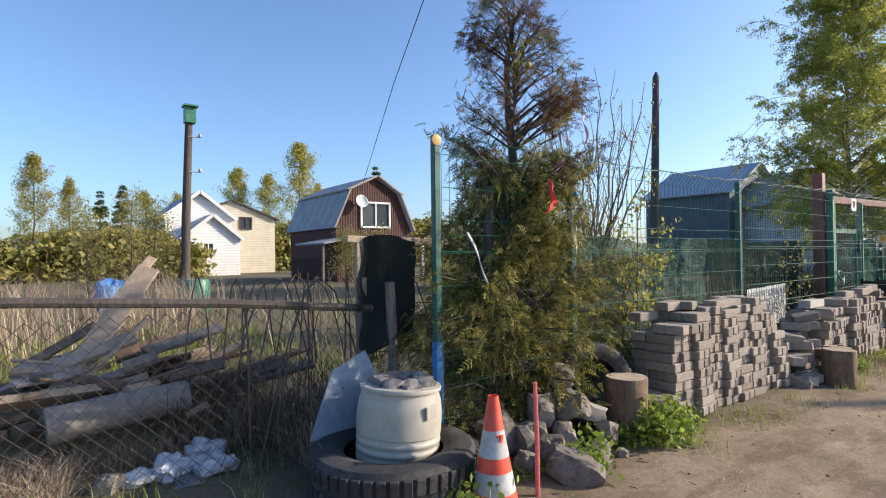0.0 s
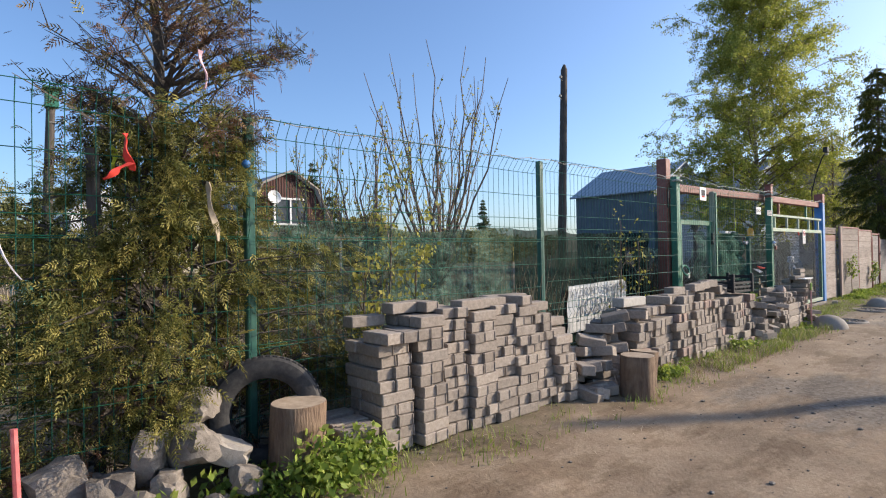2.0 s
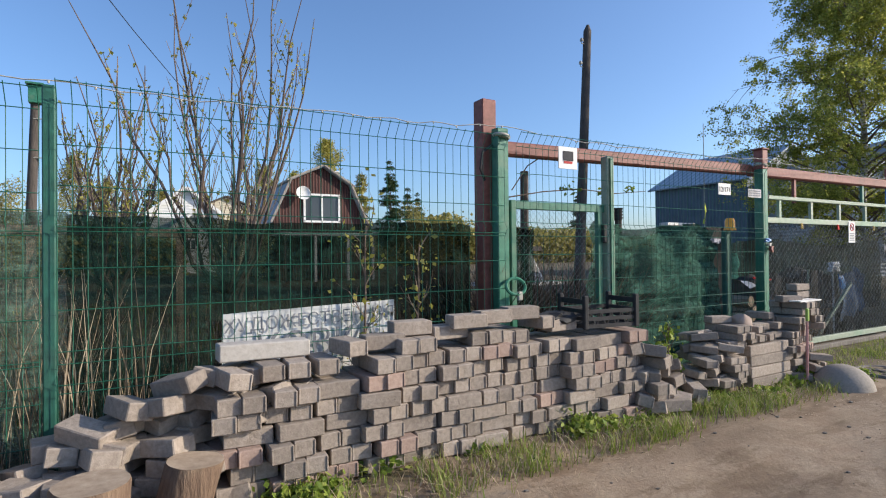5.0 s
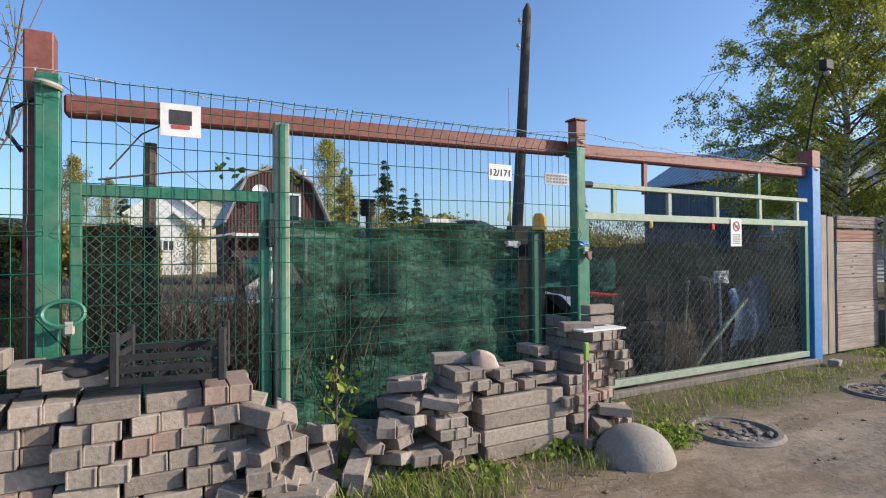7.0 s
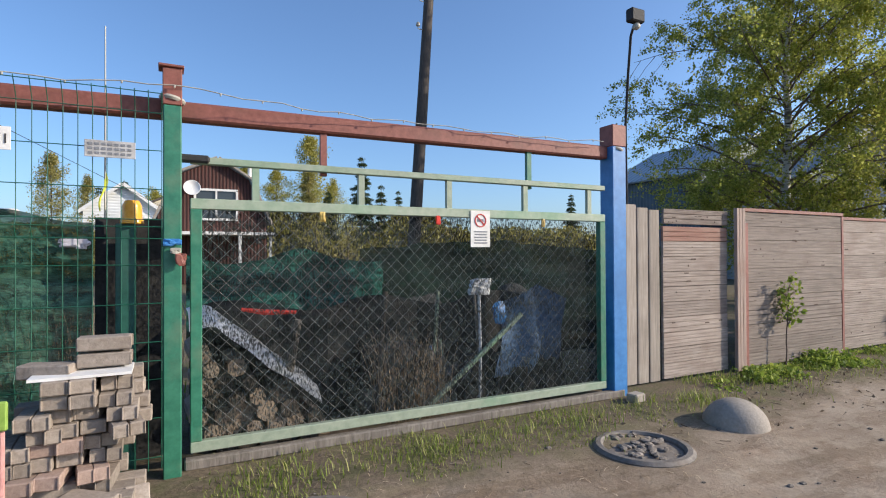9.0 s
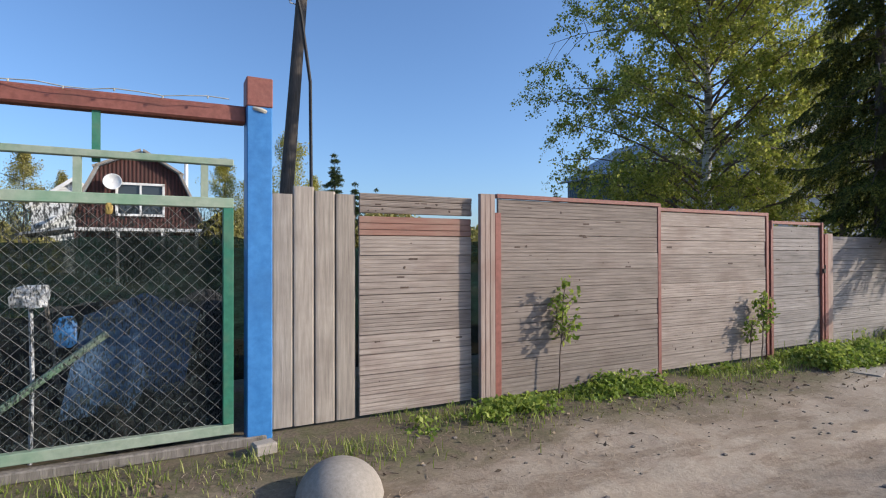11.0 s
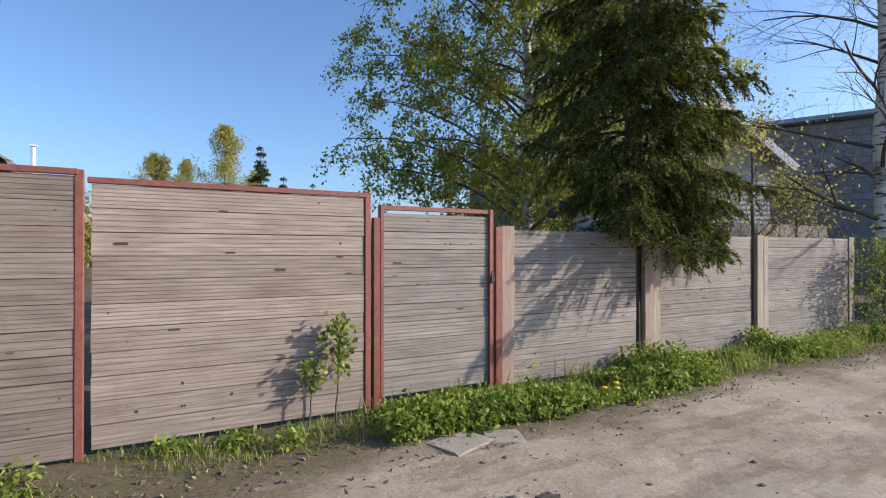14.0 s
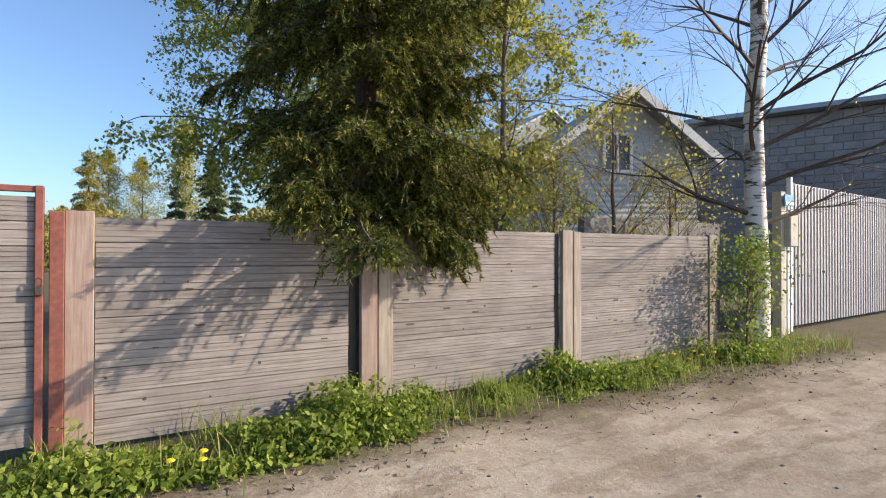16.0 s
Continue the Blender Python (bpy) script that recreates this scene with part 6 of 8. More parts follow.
def build_thuja():
    c = Vector((2.80, 2.84, 0))
    rng = random.Random(91)
    t = thing("thuja_tree", "untidy thuja with a brown dying top and ribbons", "tree", tuple(c))
    pts, rad = trunk_points((0, 0, -0.1), (-0.02, 0.03, 3.0), 0.07, 0.014, 9, 0.03, rng)
    part("trunk", MB().tube(pts, rad, 8), POLE_WOOD, t, smooth=True)
    part("trunk", MB().tube([(0.25, 0.1, -0.1), (0.3, 0.05, 0.6), (0.38, 0.02, 1.4)], [0.04, 0.03, 0.012], 6), POLE_WOOD, t, smooth=True)
    part("trunk", MB().tube([(-0.3, 0.0, -0.1), (-0.33, -0.05, 0.7), (-0.36, -0.1, 1.75)], [0.05, 0.045, 0.03], 6), POLE_WOOD, t, smooth=True)
    mb = MB()
    P, D, PD, DD = [], [], [], []
    for i in range(200):
        z = 0.40 + rng.random() ** 1.25 * 1.6
        a = rng.uniform(0, 6.283)
        rx = 0.84 * (1 - (z / 2.35) ** 1.9) + 0.10
        x1, y1 = math.cos(a) * rx, math.sin(a) * rx * 0.6
        if math.cos(a) > 0.2 and z < 1.5:
            x1 *= 1.3
        k = rng.choice((0.5, 0.75, 0.95, 1.1, 1.3))
        if x1 > 0.05 and z < 1.05:
            y1 = max(y1, 0.04)
        p0 = Vector((rng.uniform(-0.2, 0.2), 0, max(0.1, z - 0.3)))
        p2 = Vector((x1 * k, y1 * k, z + rng.uniform(-0.2, 0.12)))
        p1 = p0.lerp(p2, 0.5) + Vector((0, 0, 0.14))
        mb.tube([p0, p1, p2], [0.012, 0.008, 0.003], 3, False)
        for s in range(58):
            w = 1.06 - 0.55 * rng.random() ** 1.4
            q = p0.lerp(p2, w) + Vector((0, 0, 0.45 * w * (1 - w))) + Vector((rng.gauss(0, 0.045), rng.gauss(0, 0.04), rng.gauss(-0.03, 0.06)))
            P.append(tuple(q))
            D.append((x1 * 1.0 + rng.gauss(0, 0.55), y1 * 1.4 + rng.gauss(0, 0.55), rng.gauss(-0.28, 0.5)))
    for i in range(190):
        z = rng.uniform(0.10, 1.3)
        a = rng.uniform(0, 6.283)
        p0 = Vector((rng.uniform(-0.4, 0.5), rng.uniform(-0.1, 0.2), z))
        p2 = p0 + Vector((math.cos(a) * rng.uniform(0.3, 0.8), math.sin(a) * 0.3, rng.uniform(-0.25, 0.35)))
        mb.tube([p0, p0.lerp(p2, 0.5) + Vector((0, 0, rng.uniform(-0.06, 0.1))), p2], [0.008, 0.005, 0.002], 3, False)
    for i in range(46):
        q0 = Vector((rng.uniform(-0.75, 0.9), rng.uniform(-0.25, 0.3), rng.uniform(0.12, 0.62)))
        for s in range(16):
            PD.append(tuple(q0 + Vector((rng.gauss(0, 0.07), rng.gauss(0, 0.06), rng.gauss(0, 0.07)))))
            DD.append((rng.gauss(0, 0.5), rng.gauss(-0.2, 0.5), rng.gauss(-0.6, 0.4)))
    for i in range(95):
        u = rng.random()
        z = 1.6 + 1.6 * u
        a = rng.uniform(0, 6.283)
        r = (0.72 - 0.5 * u) * rng.uniform(0.45, 1.2)
        p0 = Vector((0, 0, z - 0.15))
        p2 = Vector((math.cos(a) * r, math.sin(a) * r * 0.8, z + 0.25 * r))
        if i < 8:
            p2 = Vector((0.75 + 0.1 * rng.random(), -0.1 + 0.2 * rng.random(), 2.45 + 0.15 * rng.random()))
            p0 = Vector((0, 0, 2.15))
        mb.tube([p0, p0.lerp(p2, 0.5) + Vector((0, 0, 0.02)), p2], [0.012, 0.007, 0.002], 3, False)
        for s in range(5):
            b2 = rng.uniform(0, 6.283)
            q0 = p0.lerp(p2, rng.uniform(0.4, 1.0))
            mb.tube([q0, q0 + Vector((math.cos(b2) * 0.12, math.sin(b2) * 0.12, rng.uniform(0.02, 0.14)))], [0.004, 0.0015], 3, False)
        for s in range(rng.choice((4, 14, 34, 52))):
            w = 1.08 - 0.5 * rng.random()
            q = p0.lerp(p2, w) + Vector((rng.gauss(0, 0.045), rng.gauss(0, 0.045), rng.gauss(0, 0.05)))
            (P if i % 4 == 1 else PD).append(tuple(q))
            (D if i % 4 == 1 else DD).append((math.cos(a) * 0.6 + rng.gauss(0, 0.5), math.sin(a) * 0.6 + rng.gauss(0, 0.5), rng.gauss(0.0, 0.5)))
    part("branchwork", mb, POLE_WOOD, t)
    for nm, A, B, m, s in (("foliage", P, D, THUJA, 0.072), ("dead_foliage", PD, DD, THUJA_DEAD, 0.066)):
        ob = new(nm, spray_mesh(nm, np.array(A), np.array(B), s, m))
        ob.parent = t
        tagged(ob, "yellow-green scale leaves" if nm == "foliage" else "brown dying scale leaves")


build_thuja()


def ribbon(x, y, z, ln, w, mat, label, seed, lean=0.2):
    """A hanging strip of cloth, twisted and creased."""
    rng = random.Random(seed)
    mb = MB()
    vs, n = [], 9
    for i in range(n + 1):
        u = i / n
        a = seed + u * 2.2 + rng.uniform(-0.2, 0.2)
        c = Vector((x + lean * ln * u + 0.008 * math.sin(u * 7 + seed), y + 0.01 * math.cos(u * 5), z - ln * u))
        d = Vector((math.cos(a), math.sin(a), 0.2)) * w * (0.5 + 0.2 * math.sin(u * 9 + seed))
        n2 = Vector((-math.sin(a), math.cos(a), 0)) * 0.003
        vs += [c - d + n2, c + d + n2, c + d - n2, c - d - n2]
    fs = []
    for i in range(n):
        b = i * 4
        for k in range(4):
            fs.append((b + k, b + (k + 1) % 4, b + 4 + (k + 1) % 4, b + 4 + k))
    fs += [(3, 2, 1, 0), (4 * n, 4 * n + 1, 4 * n + 2, 4 * n + 3)]
    mb.add(vs, fs)
    solo("ribbon", mb, mat, label, "ribbon", (x, y, z), "ribbons on the thuja", smooth=True)


def cloth(name, c1, c2):
    return surface(name, c1, c2, None, 3, 40, 0.85, 0, 0.001, 0.2, 0)


RED_CLOTH, PINK_CLOTH = cloth("red_cloth", (0.55, 0.03, 0.02), (0.68, 0.06, 0.04)), cloth("pink_cloth", (0.60, 0.34, 0.36), (0.72, 0.48, 0.50))
YEL_CLOTH, PALE_CLOTH = cloth("lime_cloth", (0.55, 0.60, 0.04), (0.66, 0.72, 0.08)), cloth("pale_cloth", (0.42, 0.40, 0.44), (0.58, 0.56, 0.60))
BURL = cloth("beige_cloth", (0.34, 0.27, 0.19), (0.46, 0.38, 0.28))
ribbon(2.48, 2.22, 1.74, 0.16, 0.028, RED_CLOTH, "red ribbon tied to a thuja branch", 1, 0.15)
ribbon(2.50, 2.19, 1.61, 0.08, 0.025, RED_CLOTH, "red ribbon tied to a thuja branch", 2, -1.3)
ribbon(2.80, 2.21, 2.17, 0.18, 0.022, PINK_CLOTH, "pink ribbon tied to a thuja branch", 3, 0.1)
ribbon(3.04, 2.60, 2.0, 0.15, 0.045, PINK_CLOTH, "pale pink ribbon tied to a thuja branch", 4, -0.6)
ribbon(2.53, 2.74, 1.78, 0.13, 0.024, YEL_CLOTH, "bright lime ribbon on the thuja", 5, 0.05)
ribbon(2.00, 2.42, 1.42, 0.30, 0.012, PALE_CLOTH, "long pale ribbon hanging in the thuja", 6, 0.45)
ribbon(2.88, 2.40, 1.58, 0.30, 0.028, BURL, "beige cloth strip hanging on the thuja", 8, 0.15)
for x, y, z, m, lb in ((2.72, 2.62, 2.60, YELLOW, "gold ball ornament on the thuja"), (3.15, 2.58, 1.72, BLUE_STEEL, "blue ball ornament on the thuja")):
    mb = MB()
    mb.rock((x, y, z), (0.025, 0.025, 0.025), 1, 2, 0.02, None, 2)
    solo("ornament", mb, m, lb, "ornament", (x, y, z), "ornaments on the thuja", smooth=True)


# ---- tyres, barrel, cone, stones ----
def tyre(name, label, at, R, width, hole, m, blocks, seed=1):
    """A tyre lying about z: rounded sidewalls, lip and a blocked tread."""
    t = thing(name, label, "tyre", at)
    t.matrix_basis = pose(*at) @ m.to_4x4()
    h = width / 2
    prof = [(hole, -h * 0.75), (hole + 0.02, -h * 0.9), (hole + (R - hole) * 0.45, -h * 1.02), (R * 0.93, -h * 0.92), (R * 0.985, -h * 0.72), (R * 0.985, h * 0.72), (R * 0.93, h * 0.92), (hole + (R - hole) * 0.45, h * 1.02), (hole + 0.02, h * 0.9), (hole, h * 0.75),
            (hole + 0.025, h * 0.65), (R * 0.90, h * 0.55), (R * 0.90, -h * 0.55), (hole + 0.025, -h * 0.65)]
    mb = MB()
    mb.lathe(prof, 56, closed=True)
    part("casing", mb, RUBBER, t, smooth=35)
    blk = mesh_of("tread_block", MB().box((0, 0, 0), (R * 0.055, 2 * math.pi * R / blocks * 0.72, h * 0.62), None, 0.004), RUBBER)
    for i in range(blocks):
        for j, z in enumerate((-h * 0.42, h * 0.42)):
            a = 2 * math.pi * (i + 0.5 * j) / blocks
            piece("tread_block", blk, t, (math.cos(a) * R * 0.985, math.sin(a) * R * 0.985, z), math.degrees(a), 0, 6 if j else -6)
    return t


tyre("truck_tyre", "large worn truck tyre lying flat on the ground", (1.54, 2.53, 0.15), 0.455, 0.26, 0.27, Matrix.Identity(3), 46)
tyre("tyre", "worn car tyre standing upright behind the stump", (3.22, 2.52, 0.33), 0.305, 0.185, 0.185, Matrix.Rotation(radians(-26), 3, "Z") @ Matrix.Rotation(radians(80), 3, "X"), 52)

BZ = 0.89
b = thing("barrel", "dirty white plastic barrel full of rubbish in a tyre", "barrel", (1.57, 2.56, 0.03))
tilt = Matrix.Rotation(radians(4), 3, "Y") @ Matrix.Diagonal((1, 1, BZ)).to_3x3()
mb = MB()
mb.lathe([(0.17, 0.0), (0.205, 0.02), (0.225, 0.12), (0.232, 0.2), (0.228, 0.205), (0.228, 0.225), (0.233, 0.23), (0.233, 0.25), (0.228, 0.255), (0.228, 0.275), (0.233, 0.28), (0.233, 0.30), (0.228, 0.305), (0.228, 0.325), (0.234, 0.33),
          (0.236, 0.45), (0.226, 0.53), (0.214, 0.575), (0.214, 0.60), (0.205, 0.60), (0.205, 0.57), (0.20, 0.5)], 40, (0, 0, 0), tilt)
part("body", mb, WHITE_PLASTIC, b, smooth=50)
mb = MB()
mb.lathe([(0.214, 0.585), (0.224, 0.59), (0.227, 0.605), (0.224, 0.615), (0.20, 0.618)], 40, (0, 0, 0), tilt)
part("rim", mb, WHITE_PLASTIC, b, "grey rim of the barrel", True)
mb = MB()
mb.box((0.08, -0.229, 0.43), (0.09, 0.012, 0.07), Matrix.Rotation(radians(20), 3, "Z"), 0.004)
part("label_plate", mb, WHITE_PLASTIC, b)
BAG_GREY = surface("grey_plastic_bag", (0.10, 0.095, 0.09), (0.26, 0.25, 0.24), (0.06, 0.055, 0.05), 9, 18, 0.4, 0, 0.02, 0.8, 0.1)
rng = random.Random(14)
for k in range(9):
    mb = MB()
    a = k * 0.75
    mb.rock((math.cos(a) * 0.13 + 0.04, math.sin(a) * 0.13, 0.625 * BZ), (rng.uniform(0.05, 0.09), rng.uniform(0.05, 0.08), rng.uniform(0.025, 0.05)), k + 3, 2, 0.7)
    part("rubbish", mb, BAG_GREY, b, "crumpled grey rubbish", True)

c = thing("traffic_cone", "dirty red and white traffic cone with a painted sign", "cone", (1.82, 2.03, 0.0))
part("base", MB().box((0, 0, 0.015), (0.30, 0.30, 0.03), None, 0.008), RUBBER, c)
levels = [(0.03, 0.125), (0.115, 0.108), (0.215, 0.089), (0.285, 0.076), (0.415, 0.053), (0.58, 0.027)]
for i in range(5):
    (z0, r0), (z1, r1) = levels[i], levels[i + 1]
    mb = MB()
    mb.lathe([(r0, z0), (r1, z1), (r1 - 0.006, z1), (r0 - 0.006, z0)], 28, closed=True)
    part("band", mb, (CONE_RED, CONE_WHITE)[i % 2], c, "", True)
mb = MB()
for dx, dz, w, h in ((0.0, 0.355, 0.016, 0.09), (-0.012, 0.39, 0.02, 0.016)):
    mb.box((dx - 0.005, -0.0575 + (dz - 0.36) * 0.17, dz), (w, 0.006, h), Matrix.Rotation(radians(10), 3, "X"))
part("painted_mark", mb, CONE_RED, c, "red painted mark")
mb = MB()
mb.tube([(2.1, 2.0, -0.05), (2.1, 2.0, 0.3), (2.09, 2.0, 0.61)], [0.013, 0.012, 0.011], 8)
solo("stake", mb, surface("faded_red_paint", (0.52, 0.10, 0.10), (0.66, 0.20, 0.19), (0.40, 0.12, 0.12), 9, 30, 0.6), "thin faded red stake in the ground", "stake", (2.1, 2.0, 0), smooth=True)
mb = MB()
mb.tube([(11.30, 1.97, -0.05), (11.31, 1.97, 0.3), (11.31, 1.97, 0.56)], 0.011, 8)
solo("stake", mb, surface("pink_plastic", (0.48, 0.22, 0.20), (0.60, 0.32, 0.29), None, 9, 30, 0.6), "thin faded pink stake beside the bricks", "stake", (11.30, 1.97, 0), smooth=True)
mb = MB()
mb.box((11.312, 1.967, 0.62), (0.035, 0.022, 0.11), None, 0.006)
solo("stake_tag", mb, surface("lime_plastic", (0.16, 0.26, 0.04), (0.24, 0.36, 0.07), None, 9, 30, 0.5), "green plastic tag on top of the stake", "tag", (11.312, 1.967, 0.56))


def stone(x, y, z, sx, sy, sz, seed, mat=None, label="rough grey field stone"):
    mb = MB()
    mb.rock((x, y, z), (sx, sy, sz), seed, 3, 0.5, Matrix.Rotation(seed * 0.9, 3, "Z") @ Matrix.Rotation(0.35 * math.sin(seed * 2.3), 3, "Y"), 0.78)
    solo("stone", mb, mat or STONE, label, "stone", (x, y, max(0, z - sz)), "heap of stones", smooth=30)


HEAP_LOW = ((2.43, 2.02, 0.07, 0.20, 0.13, 0.11), (2.78, 2.12, 0.05, 0.08, 0.06, 0.07), (2.66, 2.30, 0.14, 0.10, 0.09, 0.10), (2.78, 2.36, 0.30, 0.15, 0.11, 0.12), (2.92, 2.32, 0.24, 0.16, 0.09, 0.07), (2.86, 2.47, 0.45, 0.11, 0.09, 0.09))
HEAP_HIGH = ((2.45, 2.42, 0.12, 0.15, 0.12, 0.14), (2.50, 2.26, 0.10, 0.11, 0.09, 0.09), (2.98, 2.2, 0.12, 0.10, 0.07, 0.08), (2.62, 2.46, 0.25, 0.14, 0.10, 0.13), (2.30, 2.28, 0.06, 0.08, 0.06, 0.07), (2.62, 2.15, 0.05, 0.07, 0.05, 0.05), (2.85, 2.2, 0.05, 0.06, 0.05, 0.05), (2.70, 2.02, 0.03, 0.05, 0.04, 0.035), (2.93, 2.06, 0.03, 0.045, 0.04, 0.03), (2.28, 2.5, 0.18, 0.14, 0.1, 0.16), (0.28, 3.42, 0.06, 0.09, 0.08, 0.09), (0.97, 3.2, 0.04, 0.06, 0.05, 0.06))
for i, s in enumerate(HEAP_LOW + HEAP_HIGH):
    stone(*s, 20 + i, None if i != 4 else CONCRETE, "rough grey field stone by the tyre" if i < 16 else "brownish stone in the grass")
mb = MB()
mb.rock((10.74, 2.2, 0.575), (0.105, 0.075, 0.068), 77, 3, 0.3, Matrix.Rotation(0.5, 3, "Y"))
solo("stone", mb, surface("pink_stone", (0.38, 0.29, 0.24), (0.50, 0.40, 0.34), (0.30, 0.22, 0.19), 5, 20, 0.9, 0, 0.008, 0.5, 0), "smooth pinkish boulder lying on the bricks", "stone", (10.72, 2.2, 0.53), smooth=True)
mb = MB()
mb.box((15.21, 2.55, 0.05), (0.13, 0.1, 0.10), Matrix.Rotation(0.2, 3, "Z"), 0.01)
solo("concrete_block", mb, CONCRETE, "small pale concrete block by the blue post", "block", (15.21, 2.55, 0))


def stump(x, y, r, h, seed, label, tilt=(0, 0)):
    t = thing("stump", label, "stump", (x, y, 0), "log stumps")
    n = 26
    rr = [r * (1 + 0.09 * noise.noise(Vector((math.cos(2 * math.pi * k / n) * 1.5, math.sin(2 * math.pi * k / n) * 1.5, seed)))) for k in range(n)]
    mb = MB()
    vs, fs = [], []
    lv = (-0.03, h * 0.33, h * 0.66, h - 0.008, h)
    for j, z in enumerate(lv):
        for k in range(n):
            a = 2 * math.pi * k / n
            q = rr[k] * (1 - (0.03 if j == 4 else 0)) * (1.06 if j == 0 else 1) * (1 + 0.02 * noise.noise(Vector((k * 0.9, z * 3, seed))))
            vs.append((math.cos(a) * q + tilt[0] * z, math.sin(a) * q + tilt[1] * z, z + (tilt[0] * math.cos(a) * -0.3 * r if j > 2 else 0)))
    for j in range(4):
        for k in range(n):
            k2 = (k + 1) % n
            fs.append((j * n + k, j * n + k2, (j + 1) * n + k2, (j + 1) * n + k))
    mb.add(vs, fs)
    part("log", mb, surface("stump_bark", (0.09, 0.055, 0.037), (0.21, 0.14, 0.09), (0.33, 0.24, 0.155), 6, 14, 0.95, 0, 0.02, 0.9, 0.1, (2.5, 2.5, 0.35)), t, smooth=True)
    mb = MB()
    mb.add(vs[4 * n:] + [(tilt[0] * h, tilt[1] * h, h - 0.002)], [(k, (k + 1) % n, n) for k in range(n)])
    part("cut_face", mb, CUT_WOOD, t, "sawn top of the stump")


stump(3.27, 2.27, 0.145, 0.42, 4, "squat sawn log stump with torn bark", (0.05, 0.0))
stump(6.07, 1.86, 0.135, 0.34, 6, "sawn log stump before the brick heap", (0.04, 0.0))
stump(6.36, 1.98, 0.12, 0.31, 8, "leaning sawn log stump beside another", (0.28, 0.05))


def dome(x, y, r, label):
    mb = MB()
    mb.lathe([(r * math.cos(a) * (1.0 if a > 0.1 else 1.02), r * 0.92 * math.sin(a) - 0.02) for a in np.linspace(-0.1, 1.56, 14)], 36, (x, y, 0))
    solo("concrete_dome", mb, CONCRETE, label, "bollard", (x, y, 0), "concrete hemispheres", smooth=True)


dome(11.52, 1.80, 0.235, "grey concrete hemisphere barrier on the verge")
dome(15.47, 1.88, 0.22, "grey concrete hemisphere barrier beside the manhole")


def manhole(x, y, seed, label):
    t = thing("manhole", label, "manhole", (x, y, -0.008), "manholes")
    mb = MB()
    mb.lathe([(0.30, -0.03), (0.305, 0.018), (0.285, 0.036), (0.255, 0.038), (0.24, 0.022), (0.235, -0.02)], 40, closed=True)
    part("ring", mb, surface("cast_iron", (0.14, 0.125, 0.11), (0.25, 0.225, 0.20), (0.18, 0.12, 0.08), 6, 30, 0.8, 0.2, 0.004, 0.5, 0), t, smooth=30)
    mb = MB()
    mb.lathe([(0.236, 0.0), (0.23, 0.012), (0.01, 0.02)], 30)
    part("cover", mb, STONE, t, "dirty stone-filled cover")
    rng = random.Random(seed)
    for k in range(34):
        a, r = rng.uniform(0, 6.28), 0.215 * math.sqrt(rng.random())
        mb = MB()
        mb.rock((r * math.cos(a), r * math.sin(a), 0.025), (rng.uniform(0.02, 0.05), rng.uniform(0.015, 0.035), 0.014), seed + k, 1, 0.4, Matrix.Rotation(a * 3, 3, "Z"))
        part("pebble", mb, STONE, t)


manhole(12.45, 1.80, 3, "round manhole ring filled with stones in the lane")
manhole(14.50, 1.83, 9, "round manhole ring filled with rubble near the blue post")

# ---- signs, crate, banner ----
PRINT_BLACK = cloth("black_print", (0.03, 0.03, 0.035), (0.06, 0.06, 0.065))
PRINT_GREY = cloth("grey_print", (0.16, 0.17, 0.19), (0.24, 0.25, 0.27))
PRINT_RED = cloth("red_print", (0.45, 0.05, 0.05), (0.55, 0.09, 0.08))


def lettering(text, size, m, mat, parent, name="lettering"):
    """Words as flat raised shapes."""
    cu = bpy.data.curves.new(name, "FONT")
    cu.body, cu.size, cu.extrude, cu.align_x = text, size, 0.0008, "CENTER"
    tmp = bpy.data.objects.new("tmp", cu)
    me = bpy.data.meshes.new_from_object(tmp)
    bpy.data.objects.remove(tmp)
    me.transform(m)
    me.materials.clear()
    me.materials.append(mat)
    ob = new(name, me)
    ob.parent = parent
    return ob


def plate(name, label, x0, x1, z0, z1, y, mat=None):
    t = thing(name, label, "sign", (x0, y, z0), "", 0)
    part("plate", MB().box(((x1 - x0) / 2, 0, (z1 - z0) / 2), (x1 - x0, 0.006, z1 - z0), None, 0.001), mat or WHITE_PAINT, t)
    return t


UPR = Matrix.Rotation(radians(90), 4, "X")
s = plate("warning_sign", "white warning sign with a dark and red shape on the wire", 9.04, 9.23, 1.83, 2.0, FY - 0.075)
for x, z, w, h, m in ((0.095, 0.10, 0.105, 0.075, PRINT_BLACK), (0.095, 0.05, 0.085, 0.018, PRINT_RED)):
    part("mark", MB().box((x, -0.0045, z), (w, 0.003, h)), m, s)
s = plate("number_plate", "white house number plate wired to the fence", 11.02, 11.21, 1.72, 1.83, FY - 0.075)
lettering("12/171", 0.066, Matrix.Translation((0.095, -0.005, 0.03)) @ UPR, PRINT_BLACK, s, "number")
s = plate("notice_plate", "weathered grey notice plate with worn print", 11.50, 11.72, 1.715, 1.80, FY - 0.075, CONE_WHITE)
for r in range(3):
    for k in range(7):
        part("print_bar", MB().box((0.025 + k * 0.028, -0.0045, 0.02 + r * 0.023), (0.018, 0.002, 0.012)), PRINT_GREY, s)
s = plate("gate_notice", "white notice with a red ring hung on the gate", 13.78, 13.94, 1.27, 1.53, GY - 0.03)
mb = MB()
mb.lathe([(0.040, -0.002), (0.048, -0.002), (0.048, 0.002), (0.040, 0.002)], 24, (0.08, -0.005, 0.19), Matrix.Rotation(radians(90), 3, "X"), True)
mb.box((0.08, -0.005, 0.19), (0.085, 0.004, 0.009), Matrix.Rotation(radians(45), 3, "Y"))
